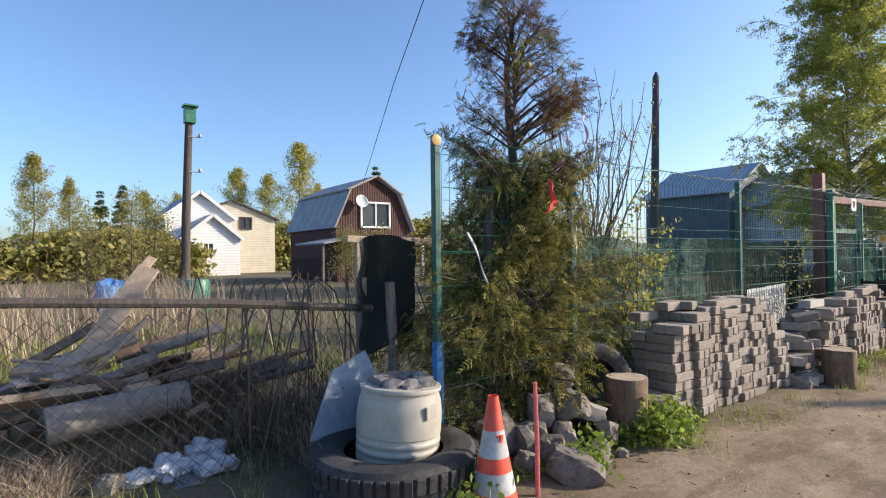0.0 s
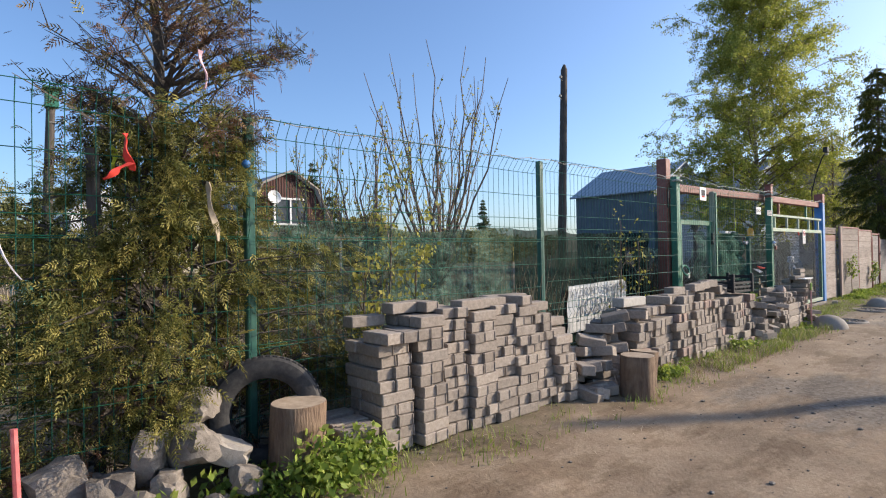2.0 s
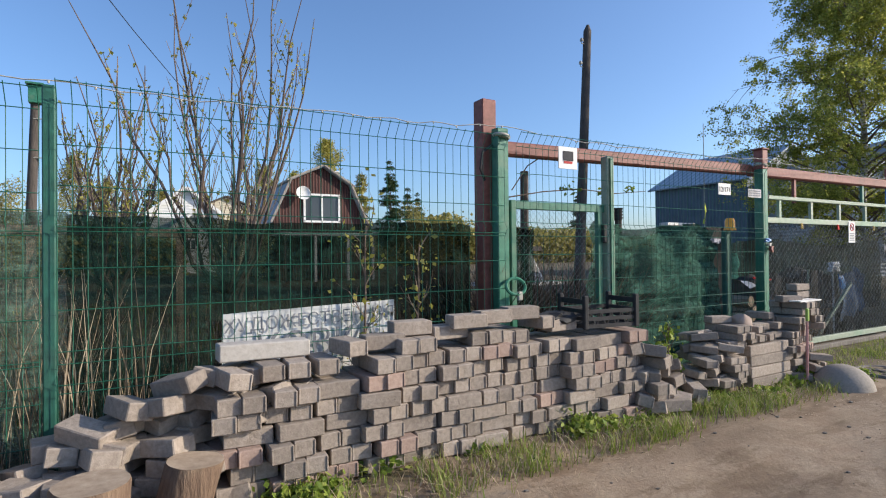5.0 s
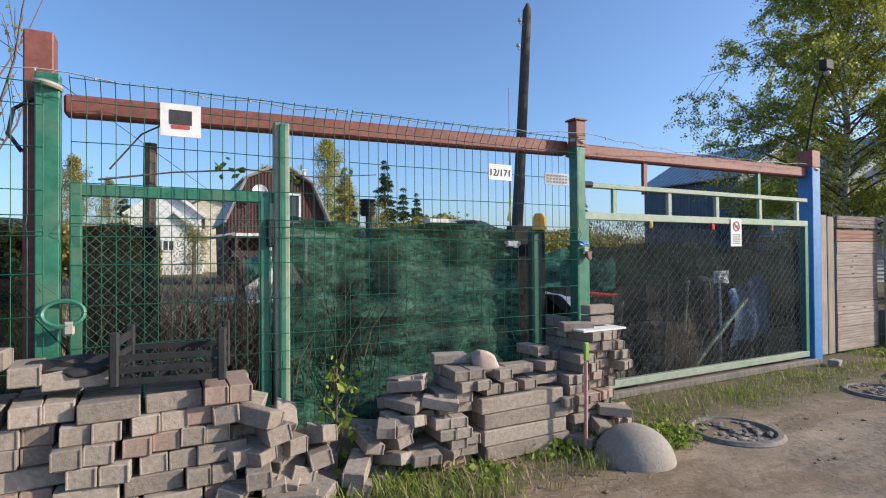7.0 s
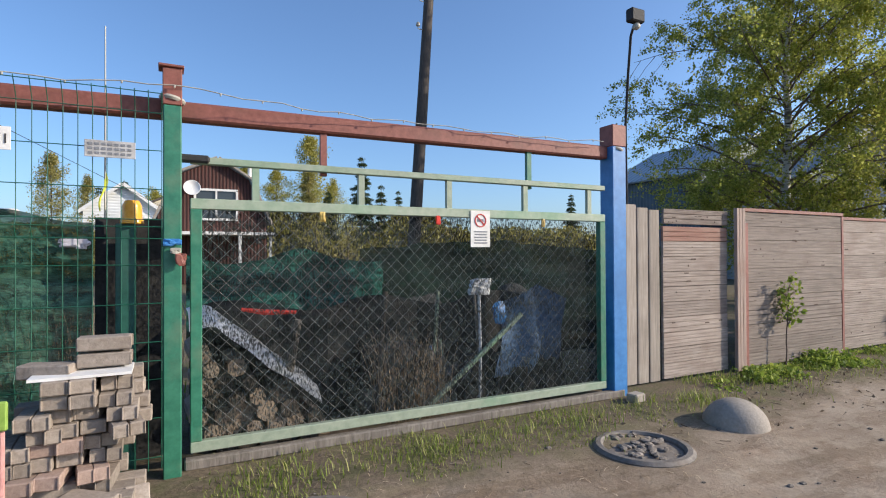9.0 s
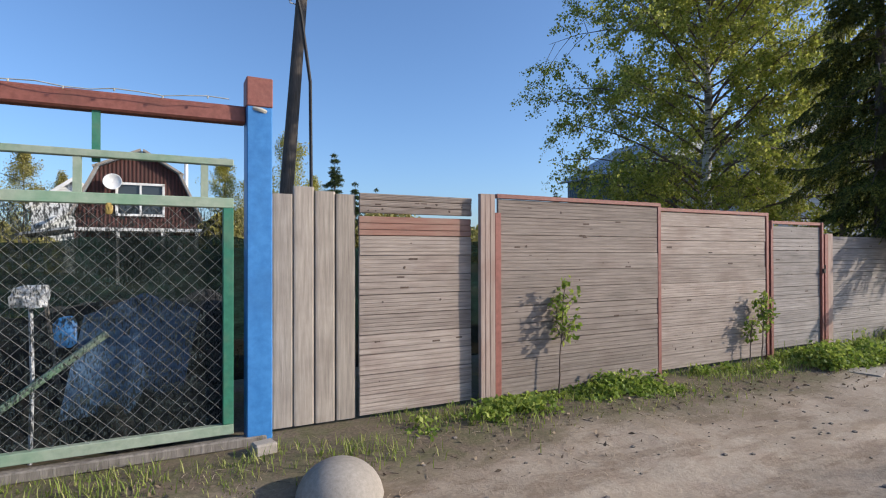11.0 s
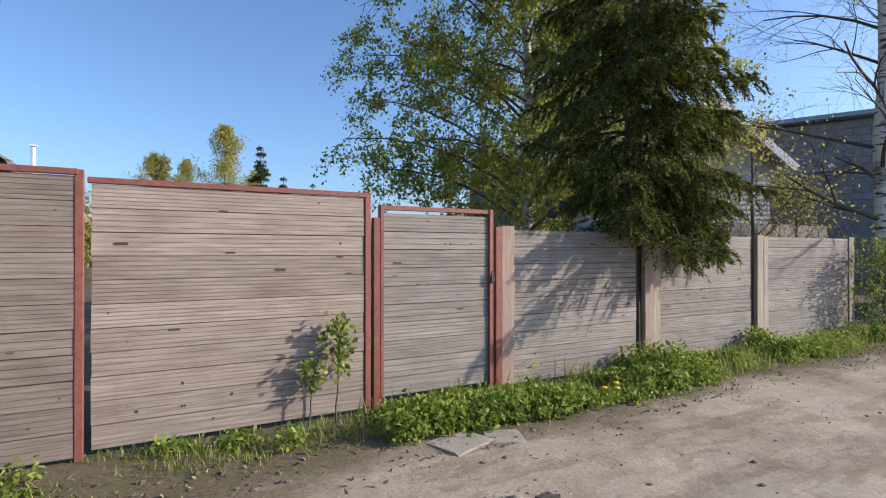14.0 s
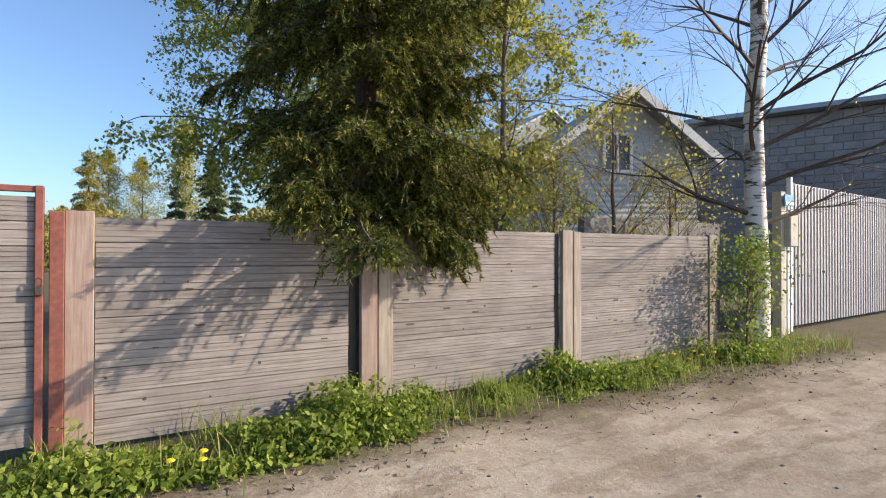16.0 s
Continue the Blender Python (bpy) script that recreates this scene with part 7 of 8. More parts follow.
part("ring_mark", mb, PRINT_RED, s, "red prohibition ring")
part("mark", MB().box((0.08, -0.0045, 0.19), (0.05, 0.002, 0.02)), PRINT_GREY, s)
for r in range(5):
    part("print_bar", MB().box((0.08, -0.0045, 0.03 + r * 0.02), (0.11 - 0.01 * (r % 2), 0.002, 0.009)), PRINT_GREY, s)
for x, m in ((12.72, YELLOW), (13.52, RED_CLOTH), (14.42, YELLOW)):
    mb = MB()
    mb.rock((x, GY - 0.035, 1.455), (0.02, 0.008, 0.035), int(x * 10), 3, 0.8)
    solo("tag", mb, m, "small coloured tag hung on the gate rail", "tag", (x, GY - 0.035, 1.4), "tags on the gate", smooth=True)

bn = thing("banner", "crumpled white banner with a printed trade name", "banner", (6.68, 2.98, 0.33))
nx, nz = 30, 12
vs = []
for j in range(nz + 1):
    for i in range(nx + 1):
        x, z = 1.14 * i / nx, 0.5 * j / nz
        vs.append((x, 0.02 * noise.noise(Vector((x * 5, z * 5, 2))) - 0.03 * j / nz, z + 0.03 * x))
mb = MB()
mb.add(vs, [(j * (nx + 1) + i, j * (nx + 1) + i + 1, (j + 1) * (nx + 1) + i + 1, (j + 1) * (nx + 1) + i) for j in range(nz) for i in range(nx)])
part("sheet", mb, surface("banner_cloth", (0.60, 0.60, 0.58), (0.72, 0.72, 0.70), (0.40, 0.39, 0.36), 5, 12, 0.7, 0, 0.01, 0.5, 0), bn, smooth=True)
lean = Matrix.Rotation(radians(-1.5), 4, "Y")
lettering("ХУДОЖЕСТВЕННАЯ", 0.115, Matrix.Translation((0.57, -0.052, 0.40)) @ lean @ UPR, PRINT_GREY, bn)
lettering("КОВКА", 0.24, Matrix.Translation((0.60, -0.045, 0.20)) @ lean @ UPR, PRINT_GREY, bn)

cr = thing("crate", "black plastic slatted crate on the brick stack", "crate", (9.10, 2.26, 0.66), "", -9)
W, Dp, Hh = 0.42, 0.30, 0.20
for zz in (0.02, 0.07, 0.12, 0.185):
    for (cx, cy, sx, sy) in ((0, -Dp / 2, W, 0.012), (0, Dp / 2, W, 0.012), (-W / 2, 0, 0.012, Dp), (W / 2, 0, 0.012, Dp)):
        if zz > 0.15 and sx > sy:
            continue
        part("slat", MB().box((cx, cy, zz), (sx, sy, 0.026 if zz < 0.18 else 0.035)), BLACK_PLASTIC, cr)
for cx in (-W / 2, W / 2):
    for cy in (-Dp / 2, Dp / 2):
        part("corner", MB().box((cx, cy, 0.115), (0.035, 0.035, 0.23), None, 0.006), BLACK_PLASTIC, cr)
for k in range(10):
    for cy in (-Dp / 2, Dp / 2):
        part("rib", MB().box((-W / 2 + W * (k + 0.5) / 10, cy, 0.065), (0.008, 0.008, 0.12), Matrix.Rotation(0.4 * (-1) ** k, 3, "Y")), BLACK_PLASTIC, cr)
mb = MB()
mb.rock((8.70, 2.28, 0.73), (0.17, 0.12, 0.06), 31, 3, 0.7)
solo("rubbish_bag", mb, BLACK_PLASTIC, "crumpled black plastic bag on the brick stack", "bag", (8.70, 2.28, 0.67), smooth=True)
for k in range(9):
    part("floor_slat", MB().box((-W / 2 + W * (k + 0.5) / 9, 0, 0.012), (0.02, Dp, 0.012)), BLACK_PLASTIC, cr)

t = thing("beacon", "orange beacon lamp on a short green post", "lamp", (11.68, 2.9, 0))
part("shaft", MB().box((11.66, 2.92, 0.70), (0.10, 0.05, 1.40), None, 0.004), POST_GREEN, t, world=True)
mb = MB()
mb.lathe([(0.06, 1.40), (0.06, 1.42), (0.052, 1.43), (0.05, 1.50), (0.035, 1.53)], 18, (11.69, 2.90, 0))
part("lens", mb, ORANGE, t, "orange lens", True, True)
mb = MB()
mb.tube([(11.545, 3.09, 0.0), (11.545, 3.09, 1.6), (11.545, 3.09, 2.56)], [0.008, 0.006, 0.004], 6)
solo("antenna_rod", mb, WHITE_PLASTIC, "thin white rod standing behind the fence", "rod", (11.545, 3.09, 0), smooth=True)
mb = MB()
for q in range(4):
    mb.lathe([(0.048, 0.03 * q), (0.058, 0.03 * q + 0.024), (0.062, 0.03 * q + 0.026), (0.062, 0.03 * q + 0.03), (0.05, 0.03 * q + 0.03)], 18, (10.39, 3.25, 1.5))
solo("plant_pots", mb, BLACK_PLASTIC, "stack of black plant pots upturned on a post", "pot", (10.39, 3.25, 1.5), smooth=30)
mb = MB()
mb.rock((11.40, 2.88, 1.29), (0.055, 0.02, 0.025), 14, 3, 0.9)
mb.rock((11.46, 2.88, 1.285), (0.04, 0.02, 0.03), 19, 3, 0.9)
solo("white_rag", mb, PALE_CLOTH, "pale rag caught on the shade net", "rag", (11.43, 2.88, 1.26), smooth=25)
ribbon(11.552, 3.08, 1.70, 0.22, 0.014, YEL_CLOTH, "lime ribbon tied beside the orange beacon", 12, -0.15)
solo("black_board", MB().box((11.68, 3.06, 0.72), (0.36, 0.03, 1.44)), BLACK, "black board behind the wire fence", "board", (11.68, 3.06, 0))

# ---- behind the fence ----
lp = thing("log_pile", "pile of split firewood behind the sliding gate", "firewood", (12.6, 3.1, 0))
rng = random.Random(33)
for r in range(7):
    for k in range(9 - r // 2):
        x = -0.55 + k * 0.125 + (0.06 if r % 2 else 0) + rng.uniform(-0.02, 0.02)
        rad = rng.uniform(0.045, 0.07)
        if 0.06 + r * 0.095 > 0.72 - 0.8 * (x + 0.55):
            continue
        mb = MB()
        mb.tube([(x, -0.18 + rng.uniform(-0.05, 0.05), 0.06 + r * 0.095), (x + rng.uniform(-0.02, 0.02), 0.25, 0.06 + r * 0.095)], rad, 7)
        part("log", mb, CUT_WOOD if rng.random() < 0.5 else BARK, lp)
mb = MB()
vs, nx, ny = [], 16, 10
for j in range(ny + 1):
    for i in range(nx + 1):
        x, y = 11.98 + 0.78 * i / nx, 2.86 + 0.6 * j / ny
        vs.append((x, y, 0.87 - 0.80 * max(0, (x - 12.12)) - 0.35 * max(0, 0.25 - j / ny) + 0.03 * noise.noise(Vector((x * 6, y * 6, 0)))))
mb.add(vs, [(j * (nx + 1) + i, j * (nx + 1) + i + 1, (j + 1) * (nx + 1) + i + 1, (j + 1) * (nx + 1) + i) for j in range(ny) for i in range(nx)])
solo("tarpaulin", mb, surface("silver_film", (0.40, 0.42, 0.45), (0.58, 0.60, 0.63), (0.25, 0.27, 0.30), 6, 14, 0.35, 0.3, 0.02, 0.6, 0), "silver tarpaulin sagging over firewood", "tarpaulin", (12.8, 3.35, 0.5), smooth=True)
mb = MB()
vs, nx, ny = [], 34, 10
for j in range(ny + 1):
    for i in range(nx + 1):
        x, y = 13.2 + 1.9 * i / nx, 3.25 + 0.9 * j / ny
        z = 0.95 * min(1, (j + 0.2) / 3.0) * (0.75 + 0.35 * noise.noise(Vector((x * 1.7, y * 2, 5)))) + 0.05 * noise.noise(Vector((x * 7, y * 7, 1)))
        vs.append((x, y, max(0.0, z)))
mb.add(vs, [(j * (nx + 1) + i, j * (nx + 1) + i + 1, (j + 1) * (nx + 1) + i + 1, (j + 1) * (nx + 1) + i) for j in range(ny) for i in range(nx)])
mb.add([(12.0 + 3.1 * i / 20, 3.42 + 0.05 * math.sin(i * 1.9), (0.0, 0.86 + 0.05 * math.sin(i * 0.9))[j]) for j in (0, 1) for i in range(21)], [(i, i + 1, i + 22, i + 21) for i in range(20)])
solo("covered_heap", mb, BLACK, "heap under black sheeting behind the gate", "heap", (14.1, 3.6, 0), smooth=True)
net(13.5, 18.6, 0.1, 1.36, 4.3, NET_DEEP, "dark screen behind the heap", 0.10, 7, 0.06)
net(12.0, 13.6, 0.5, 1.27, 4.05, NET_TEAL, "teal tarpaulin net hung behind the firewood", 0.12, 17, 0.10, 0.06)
for k in range(17):
    x, y, r = rng.uniform(12.85, 14.95), rng.uniform(3.0, 3.4), rng.uniform(0.13, 0.24)
    mb = MB()
    mb.rock((x, y, r * 0.95), (r * 0.8, r * 0.7, r * rng.uniform(1.0, 1.6)), 300 + k, 3, 0.55)
    solo("sack", mb, BLACK if k % 3 else BAG_DARK, "crumpled dark rubbish sack behind the gate", "sack", (x, y, 0), "sacks behind the gate", smooth=30)
P = scatter(420, 13.15, 13.75, 2.95, 3.15, lambda x, y: 0.9)
blades("dry_weeds", P, RG.uniform(0.25, 0.78, len(P)), 0.003, 0.5, STRAW, "dry brown weeds standing behind the gate net", "dry grass")
mb = MB()
vs, nx, ny = [], 20, 14
for j in range(ny + 1):
    for i in range(nx + 1):
        x, z = 14.15 + 0.62 * i / nx, 0.25 + 0.72 * j / ny
        vs.append((x + 0.12 * (j / ny), 3.0 + 0.07 * noise.noise(Vector((x * 5, z * 3, 4))), z - 0.25 * abs(i / nx - 0.5) * (j / ny)))
mb.add(vs, [(j * (nx + 1) + i, j * (nx + 1) + i + 1, (j + 1) * (nx + 1) + i + 1, (j + 1) * (nx + 1) + i) for j in range(ny) for i in range(nx)])
solo("blue_sheet", mb, surface("faded_blue_sheet", (0.03, 0.07, 0.15), (0.06, 0.13, 0.23), (0.02, 0.035, 0.07), 5, 14, 0.7, 0, 0.02, 0.6, 0), "faded blue plastic sheet hung behind the gate net", "sheet", (14.4, 3.0, 0.25), smooth=True)
mb = MB()
mb.tube([(12.28, 3.0, 0.88), (12.42, 3.0, 0.855), (12.62, 3.0, 0.845)], [0.012, 0.02, 0.012], 6)
solo("red_rag", mb, RED_CLOTH, "red rag lying along the tarpaulin's edge", "rag", (12.45, 3.0, 0.84), smooth=True)
net(14.5, 17.5, 0.1, 1.28, 7.0, NET_GREEN, "faded green screen across the garden", 0.04, 6, 0.05)
for k in range(6):
    x = rng.uniform(13.3, 14.9)
    mb = MB()
    a = rng.uniform(-0.5, 0.5)
    mb.tube([(x, 3.2, 0.0), (x + a * 0.5, 3.15, rng.uniform(0.5, 1.0))], rng.uniform(0.006, 0.016), 5)
    solo("stick", mb, (PALE_STEEL, BLUE_STEEL, OLD_WOOD, CUT_WOOD)[k % 4], "thin stick or pipe leaning behind the gate", "stick", (x, 3.2, 0), "sticks behind the gate")
for p0, p1, r, m, lb in (((14.39, 2.96, 0.74), (13.46, 2.98, 0.02), 0.022, PALE_STEEL, "pale pipe leaning behind the gate net"), ((13.16, 2.98, 0.02), (13.24, 2.98, 0.96), 0.018, POLE_WOOD, "brown timber leaning behind the gate net"), ((12.5, 2.97, 0.02), (12.62, 2.96, 0.8), 0.03, OLD_WOOD, "grey timber leaning behind the gate net")):
    mb = MB()
    mb.tube([p0, p1], r, 8)
    solo("timber", mb, m, lb, "timber", p1 if p1[2] < p0[2] else p0, "timbers behind the gate", smooth=True)
mb = MB()
mb.rock((14.18, 2.97, 0.76), (0.07, 0.03, 0.10), 9, 2, 0.6)
solo("blue_rag", mb, BLUE_STEEL, "blue rag hung behind the gate net", "rag", (14.18, 2.97, 0.66), smooth=True)
mb = MB()
mb.rock((14.02, 2.98, 0.97), (0.10, 0.05, 0.07), 4, 3, 0.9)
mb.tube([(14.02, 3.0, 0.0), (14.03, 3.0, 0.5), (14.02, 3.0, 0.95)], 0.012, 6)
solo("plastic_bag", mb, WHITE_SHEET, "crumpled white bag behind the gate net", "bag", (14.02, 2.98, 0.90), smooth=25)
mb = MB()
mb.box((10.95, 2.98, 1.455), (0.42, 0.10, 0.03), None, 0.004)
solo("pale_board", mb, WHITE_PAINT, "pale board lying on the net's top edge", "board", (10.95, 2.98, 1.44))
gb = thing("garden_table", "low garden table with a tilted white board and green sheet", "table", (9.9, 4.15, 0))
for x in (-0.4, 0.3):
    part("leg", MB().box((x, 0.1, 0.42), (0.05, 0.05, 0.84)), OLD_WOOD, gb)
part("tabletop", MB().box((0.0, 0.12, 0.845), (0.95, 0.45, 0.035), None, 0.004), WHITE_PAINT, gb, "pale table top")
mb = MB()
mb.extrude([(-0.38, 0.865), (0.30, 0.865), (0.09, 1.2)], 0.03, Matrix.Translation((0, -0.03, 0)))
part("tilted_board", mb, WHITE_PAINT, gb, "white three-cornered board")
mb = MB()
mb.rock((-0.12, 0.16, 1.08), (0.16, 0.12, 0.16), 23, 3, 0.5)
part("sheet", mb, GREEN_STEEL, gb, "green plastic sheet", True)
mb = MB()
mb.tube([(9.58, 4.0, -0.05), (9.6, 4.0, 1.2)], 0.035, 7)
mb.box((9.78, 4.0, 1.23), (0.5, 0.06, 0.05))
solo("garden_trellis", mb, POLE_WOOD, "dark timber trellis behind the wicket", "trellis", (9.58, 4.0, 0))
for x, y, h in ((8.97, 2.94, 1.85), (10.39, 3.25, 1.57)):
    mb = MB()
    mb.tube([(x, y, -0.05), (x + 0.02, y, h)], 0.034, 8)
    solo("garden_post", mb, POLE_WOOD, "dark timber post in the garden", "post", (x, y, 0), "garden posts", smooth=True)
mb = MB()
mb.box((5.2, 7.0, 1.50), (3.4, 0.10, 0.10), Matrix.Rotation(radians(1.2), 3, "Y"), 0.01)
for x in (3.7, 5.2, 6.7):
    mb.box((x, 7.0, 0.74), (0.08, 0.08, 1.5))
solo("garden_rail", mb, CUT_WOOD, "pale beam on posts in the garden", "rail", (5.2, 7.0, 0))
P = scatter(5200, 3.4, 12.0, 3.1, 7.0, lambda x, y: patchy(x, y, 0.9, 31))
blades("garden_straw", P, RG.uniform(0.3, 0.9, len(P)), 0.004, 0.5, STRAW, "dry stalks growing behind the shade net", "dry grass")
P = scatter(9000, -3, 16, 3.2, 14, lambda x, y: patchy(x, y, 0.7, 33))
blades("garden_grass", P, RG.uniform(0.08, 0.2, len(P)), 0.006, 0.7, GRASS, "fresh grass in the gardens", "grass")
for k, (x, y, h) in enumerate(((4.05, 2.84, 1.1), (4.3, 2.86, 1.7), (4.52, 2.84, 1.15), (7.53, 2.86, 1.38), (7.93, 2.86, 1.26))):
    tree("shrub", "thin leafy shoot by the wire fence", "shrub", (x, y, 0), h, 0.012, 0.2, 0.32 if k < 3 else 0.14, 9, 420 if k < 3 else 130, 0.026, TWIG, LEAF_YELLOW, 130 + k, 0, 1, 0.6, (0.05, 0), 3, 0.05, 0.004, 0.6, 0.8)
P = scatter(130, 5.45, 6.3, 2.72, 2.95, lambda x, y: 0.9)
blades("tall_straw", P, RG.uniform(0.5, 1.3, len(P)), 0.003, 0.35, STRAW, "tall dry stalks between wire and net", "dry grass")
tree("shrub", "small leafy shoot between the brick stacks", "shrub", (9.86, 2.26, 0), 0.62, 0.008, 0.1, 0.09, 8, 130, 0.03, TWIG, LEAF_WEED, 140, 0, 1, 0.6, (0, 0), 3, 0.035, 0.004, 0.6, 0.9)

# saplings before the plank fence
for k, (x, y, h, n) in enumerate(((17.55, 2.74, 0.82, 130), (20.30, 2.78, 0.66, 110), (20.12, 2.80, 0.45, 40))):
    tree("sapling", "thin sapling with fresh leaves before the plank fence", "sapling", (x, y, 0), h, 0.008, 0.55, 0.13, 8, n * 2, 0.029, TWIG, LEAF_WEED, 150 + k, 0, 1, 0.6, (0.05, 0), 3, 0.03, 0.004, 0.5, 1.2, "saplings", 0.5)
tree("shrub", "leafy shrub at the foot of the bare birch", "shrub", (28.25, 2.66, 0), 1.2, 0.02, 0.1, 0.8, 22, 2200, 0.026, TWIG, LEAF_WEED, 160, 0, 1, 0.6, (0, 0), 4, 0.09, 0.006, 0.6, 0.9)
DANDELION = cloth("dandelion_yellow", (0.75, 0.52, 0.02), (0.85, 0.64, 0.04))
rng = random.Random(61)
for k in range(24):
    x, y = (rng.uniform(25.7, 27.6), rng.uniform(2.5, 2.9)) if k > 2 else (rng.uniform(22.0, 22.9), rng.uniform(2.2, 2.3))
    d = thing("dandelion", "yellow dandelion in the weeds", "flower", (x, y, ground_z(x, y)), "dandelions")
    hh = rng.uniform(0.06, 0.15)
    part("stem", MB().tube([(0, 0, -0.01), (0.01, 0, hh)], 0.003, 4), GRASS, d)
    mb = MB()
    mb.lathe([(0.006, hh - 0.004), (0.024, hh + 0.006), (0.018, hh + 0.014), (0.004, hh + 0.016)], 10, (0.01, 0, 0))
    part("bloom", mb, DANDELION, d, "yellow bloom")

# slab, ashes and scraps on the lane
mb = MB()
mb.rock((20.88, 2.08, 0.005), (0.29, 0.23, 0.04), 4, 3, 0.3, Matrix.Rotation(0.3, 3, "Z"), 0.6)
mb.rock((21.18, 2.03, 0.0), (0.20, 0.20, 0.038), 9, 3, 0.3, Matrix.Rotation(-0.4, 3, "Z"), 0.6)
solo("slab", mb, CONCRETE, "broken flat concrete slab on the lane's edge", "slab", (20.98, 2.06, 0.01), smooth=25)
for k, (x, y) in enumerate(((20.66, 1.27), (20.84, 1.22), (20.74, 1.14))):
    mb = MB()
    mb.rock((x, y, 0.01), (0.075, 0.04, 0.035), k + 50, 3, 0.9)
    solo("clod", mb, (POLE_WOOD, POLE_WOOD, STONE)[k], "dark charred lump on the lane", "clod", (x, y, 0), "lumps on the lane")
Q = np.concatenate([RG.normal(size=(900, 2)) * np.array([0.17, 0.09]) + np.array([20.62, 1.2]), np.zeros((900, 1))], 1)
Q[:, 2] = zs(Q[:, :2]) + RG.uniform(0.0, 0.006, 900)
ob = new("ash", leaf_mesh("ash", Q, 0.012, leaf_mat("white_ash", (0.40, 0.37, 0.33), (0.58, 0.55, 0.51), (0.72, 0.70, 0.66), 0.05, 0.95), 0.6, 1.4))
tagged(ob, "scattered white ash of a burnt-out fire on the lane", "ash", kind="stuff")
P = scatter(3000, 0.5, 30, -0.9, 2.4, lambda x, y: 0.25 + 0.75 * patchy(x, y, 0.9, 77) ** 2)
rng = random.Random(71)
mb = MB()
for x, y, z in P:
    s = 0.004 + 0.020 * rng.random() ** 3.5
    mb.rock((x, y, z + 0.006), (s, s * 0.8, s * 0.6), rng.randint(1, 99), 1, 0.3)
tagged(solo("pebbles", mb, STONE, "small stones and clods strewn on the lane", "pebbles", kind="stuff"))
P = scatter(1300, 0.5, 30, 1.5, 2.6, lambda x, y: patchy(x, y, 1.3, 44) * min(1, max(0.05, (y - 1.5) * 1.6)))
mb = MB()
for x, y, z in P:
    a, l = rng.uniform(0, 3.14), rng.uniform(0.02, 0.09)
    mb.tube([(x, y, z + 0.008), (x + math.cos(a) * l, y + math.sin(a) * l, z + 0.012)], rng.uniform(0.001, 0.0025), 3)
solo("twig_litter", mb, TWIG, "dead twigs strewn along the lane's edge", "litter", kind="stuff")

# ---- the unkempt plot by the first post ----
rl = thing("rail_fence", "old log rail on posts with rusty chain link", "fence", (0.2, 3.1, 0))
part("rail", MB().tube([(-3.2, 3.14, 1.16), (-1.6, 3.12, 1.14), (-0.1, 3.10, 1.10), (0.8, 3.1, 1.04), (1.72, 3.08, 0.95)], 0.025, 7), POLE_WOOD, rl, smooth=True, world=True)
for x, h in ((-2.2, 1.2), (1.68, 1.15)):
    part("post", MB().tube([(x, 3.14, -0.05), (x, 3.14, h)], 0.04, 7), OLD_WOOD, rl, smooth=True, world=True)
chain_panel(rl, -3.0, 1.66, 0.08, 1.0, 3.15, 0.042, 0.0022, RUSTY_WIRE)
mb = MB()
mb.tube([(1.80, 2.98, -0.05), (1.82, 2.98, 0.6), (1.79, 2.97, 1.12)], [0.04, 0.035, 0.032], 8)
solo("stake", mb, OLD_WOOD, "grey wooden stake behind the barrel", "stake", (1.8, 2.98, 0), smooth=True)
mb = MB()
vs, nx, nz = [], 12, 12
for j in range(nz + 1):
    for i in range(nx + 1):
        x, z = 1.60 + 0.42 * i / nx, 0.70 + 0.68 * j / nz
        rag = 0.16 * noise.noise(Vector((x * 7, 3, 2))) * (1 - j / nz) + 0.05 * math.sin(math.pi * i / nx) * (2 * j / nz - 1)
        vs.append((x + 0.05 * noise.noise(Vector((z * 5, 2, i // 6))), 3.04 + 0.10 * noise.noise(Vector((x * 8, z * 2.2, 3))), z + rag + 0.03 * noise.noise(Vector((x * 9, 1, 1)))))
fr = [(j * (nx + 1) + i, j * (nx + 1) + i + 1, (j + 1) * (nx + 1) + i + 1, (j + 1) * (nx + 1) + i) for j in range(nz) for i in range(nx)]
mb.add(vs, fr)
solo("dark_cloth", mb, BURLAP, "dark green cloth hung by the corner post", "cloth", (1.83, 3.04, 0.45), smooth=True)
mb = MB()
mb.extrude([(-0.2, 0.0), (0.24, 0.02), (0.26, 0.30), (0.16, 0.50), (-0.06, 0.38)], 0.012, Matrix.Translation((1.40, 2.86, 0.24)) @ Matrix.Rotation(radians(-14), 4, "X") @ Matrix.Rotation(radians(6), 4, "Y"))
solo("metal_sheet", mb, surface("blue_grey_sheet", (0.17, 0.22, 0.28), (0.25, 0.31, 0.38), (0.12, 0.15, 0.19), 4, 15, 0.5, 0, 0.003, 0.3, 0), "bent pale blue-grey metal sheet behind the tyre", "sheet", (1.40, 2.86, 0.05))
BAG_PALE = surface("pale_plastic_bag", (0.42, 0.43, 0.47), (0.66, 0.67, 0.70), (0.16, 0.17, 0.20), 9, 16, 0.35, 0, 0.03, 0.9, 0.1)
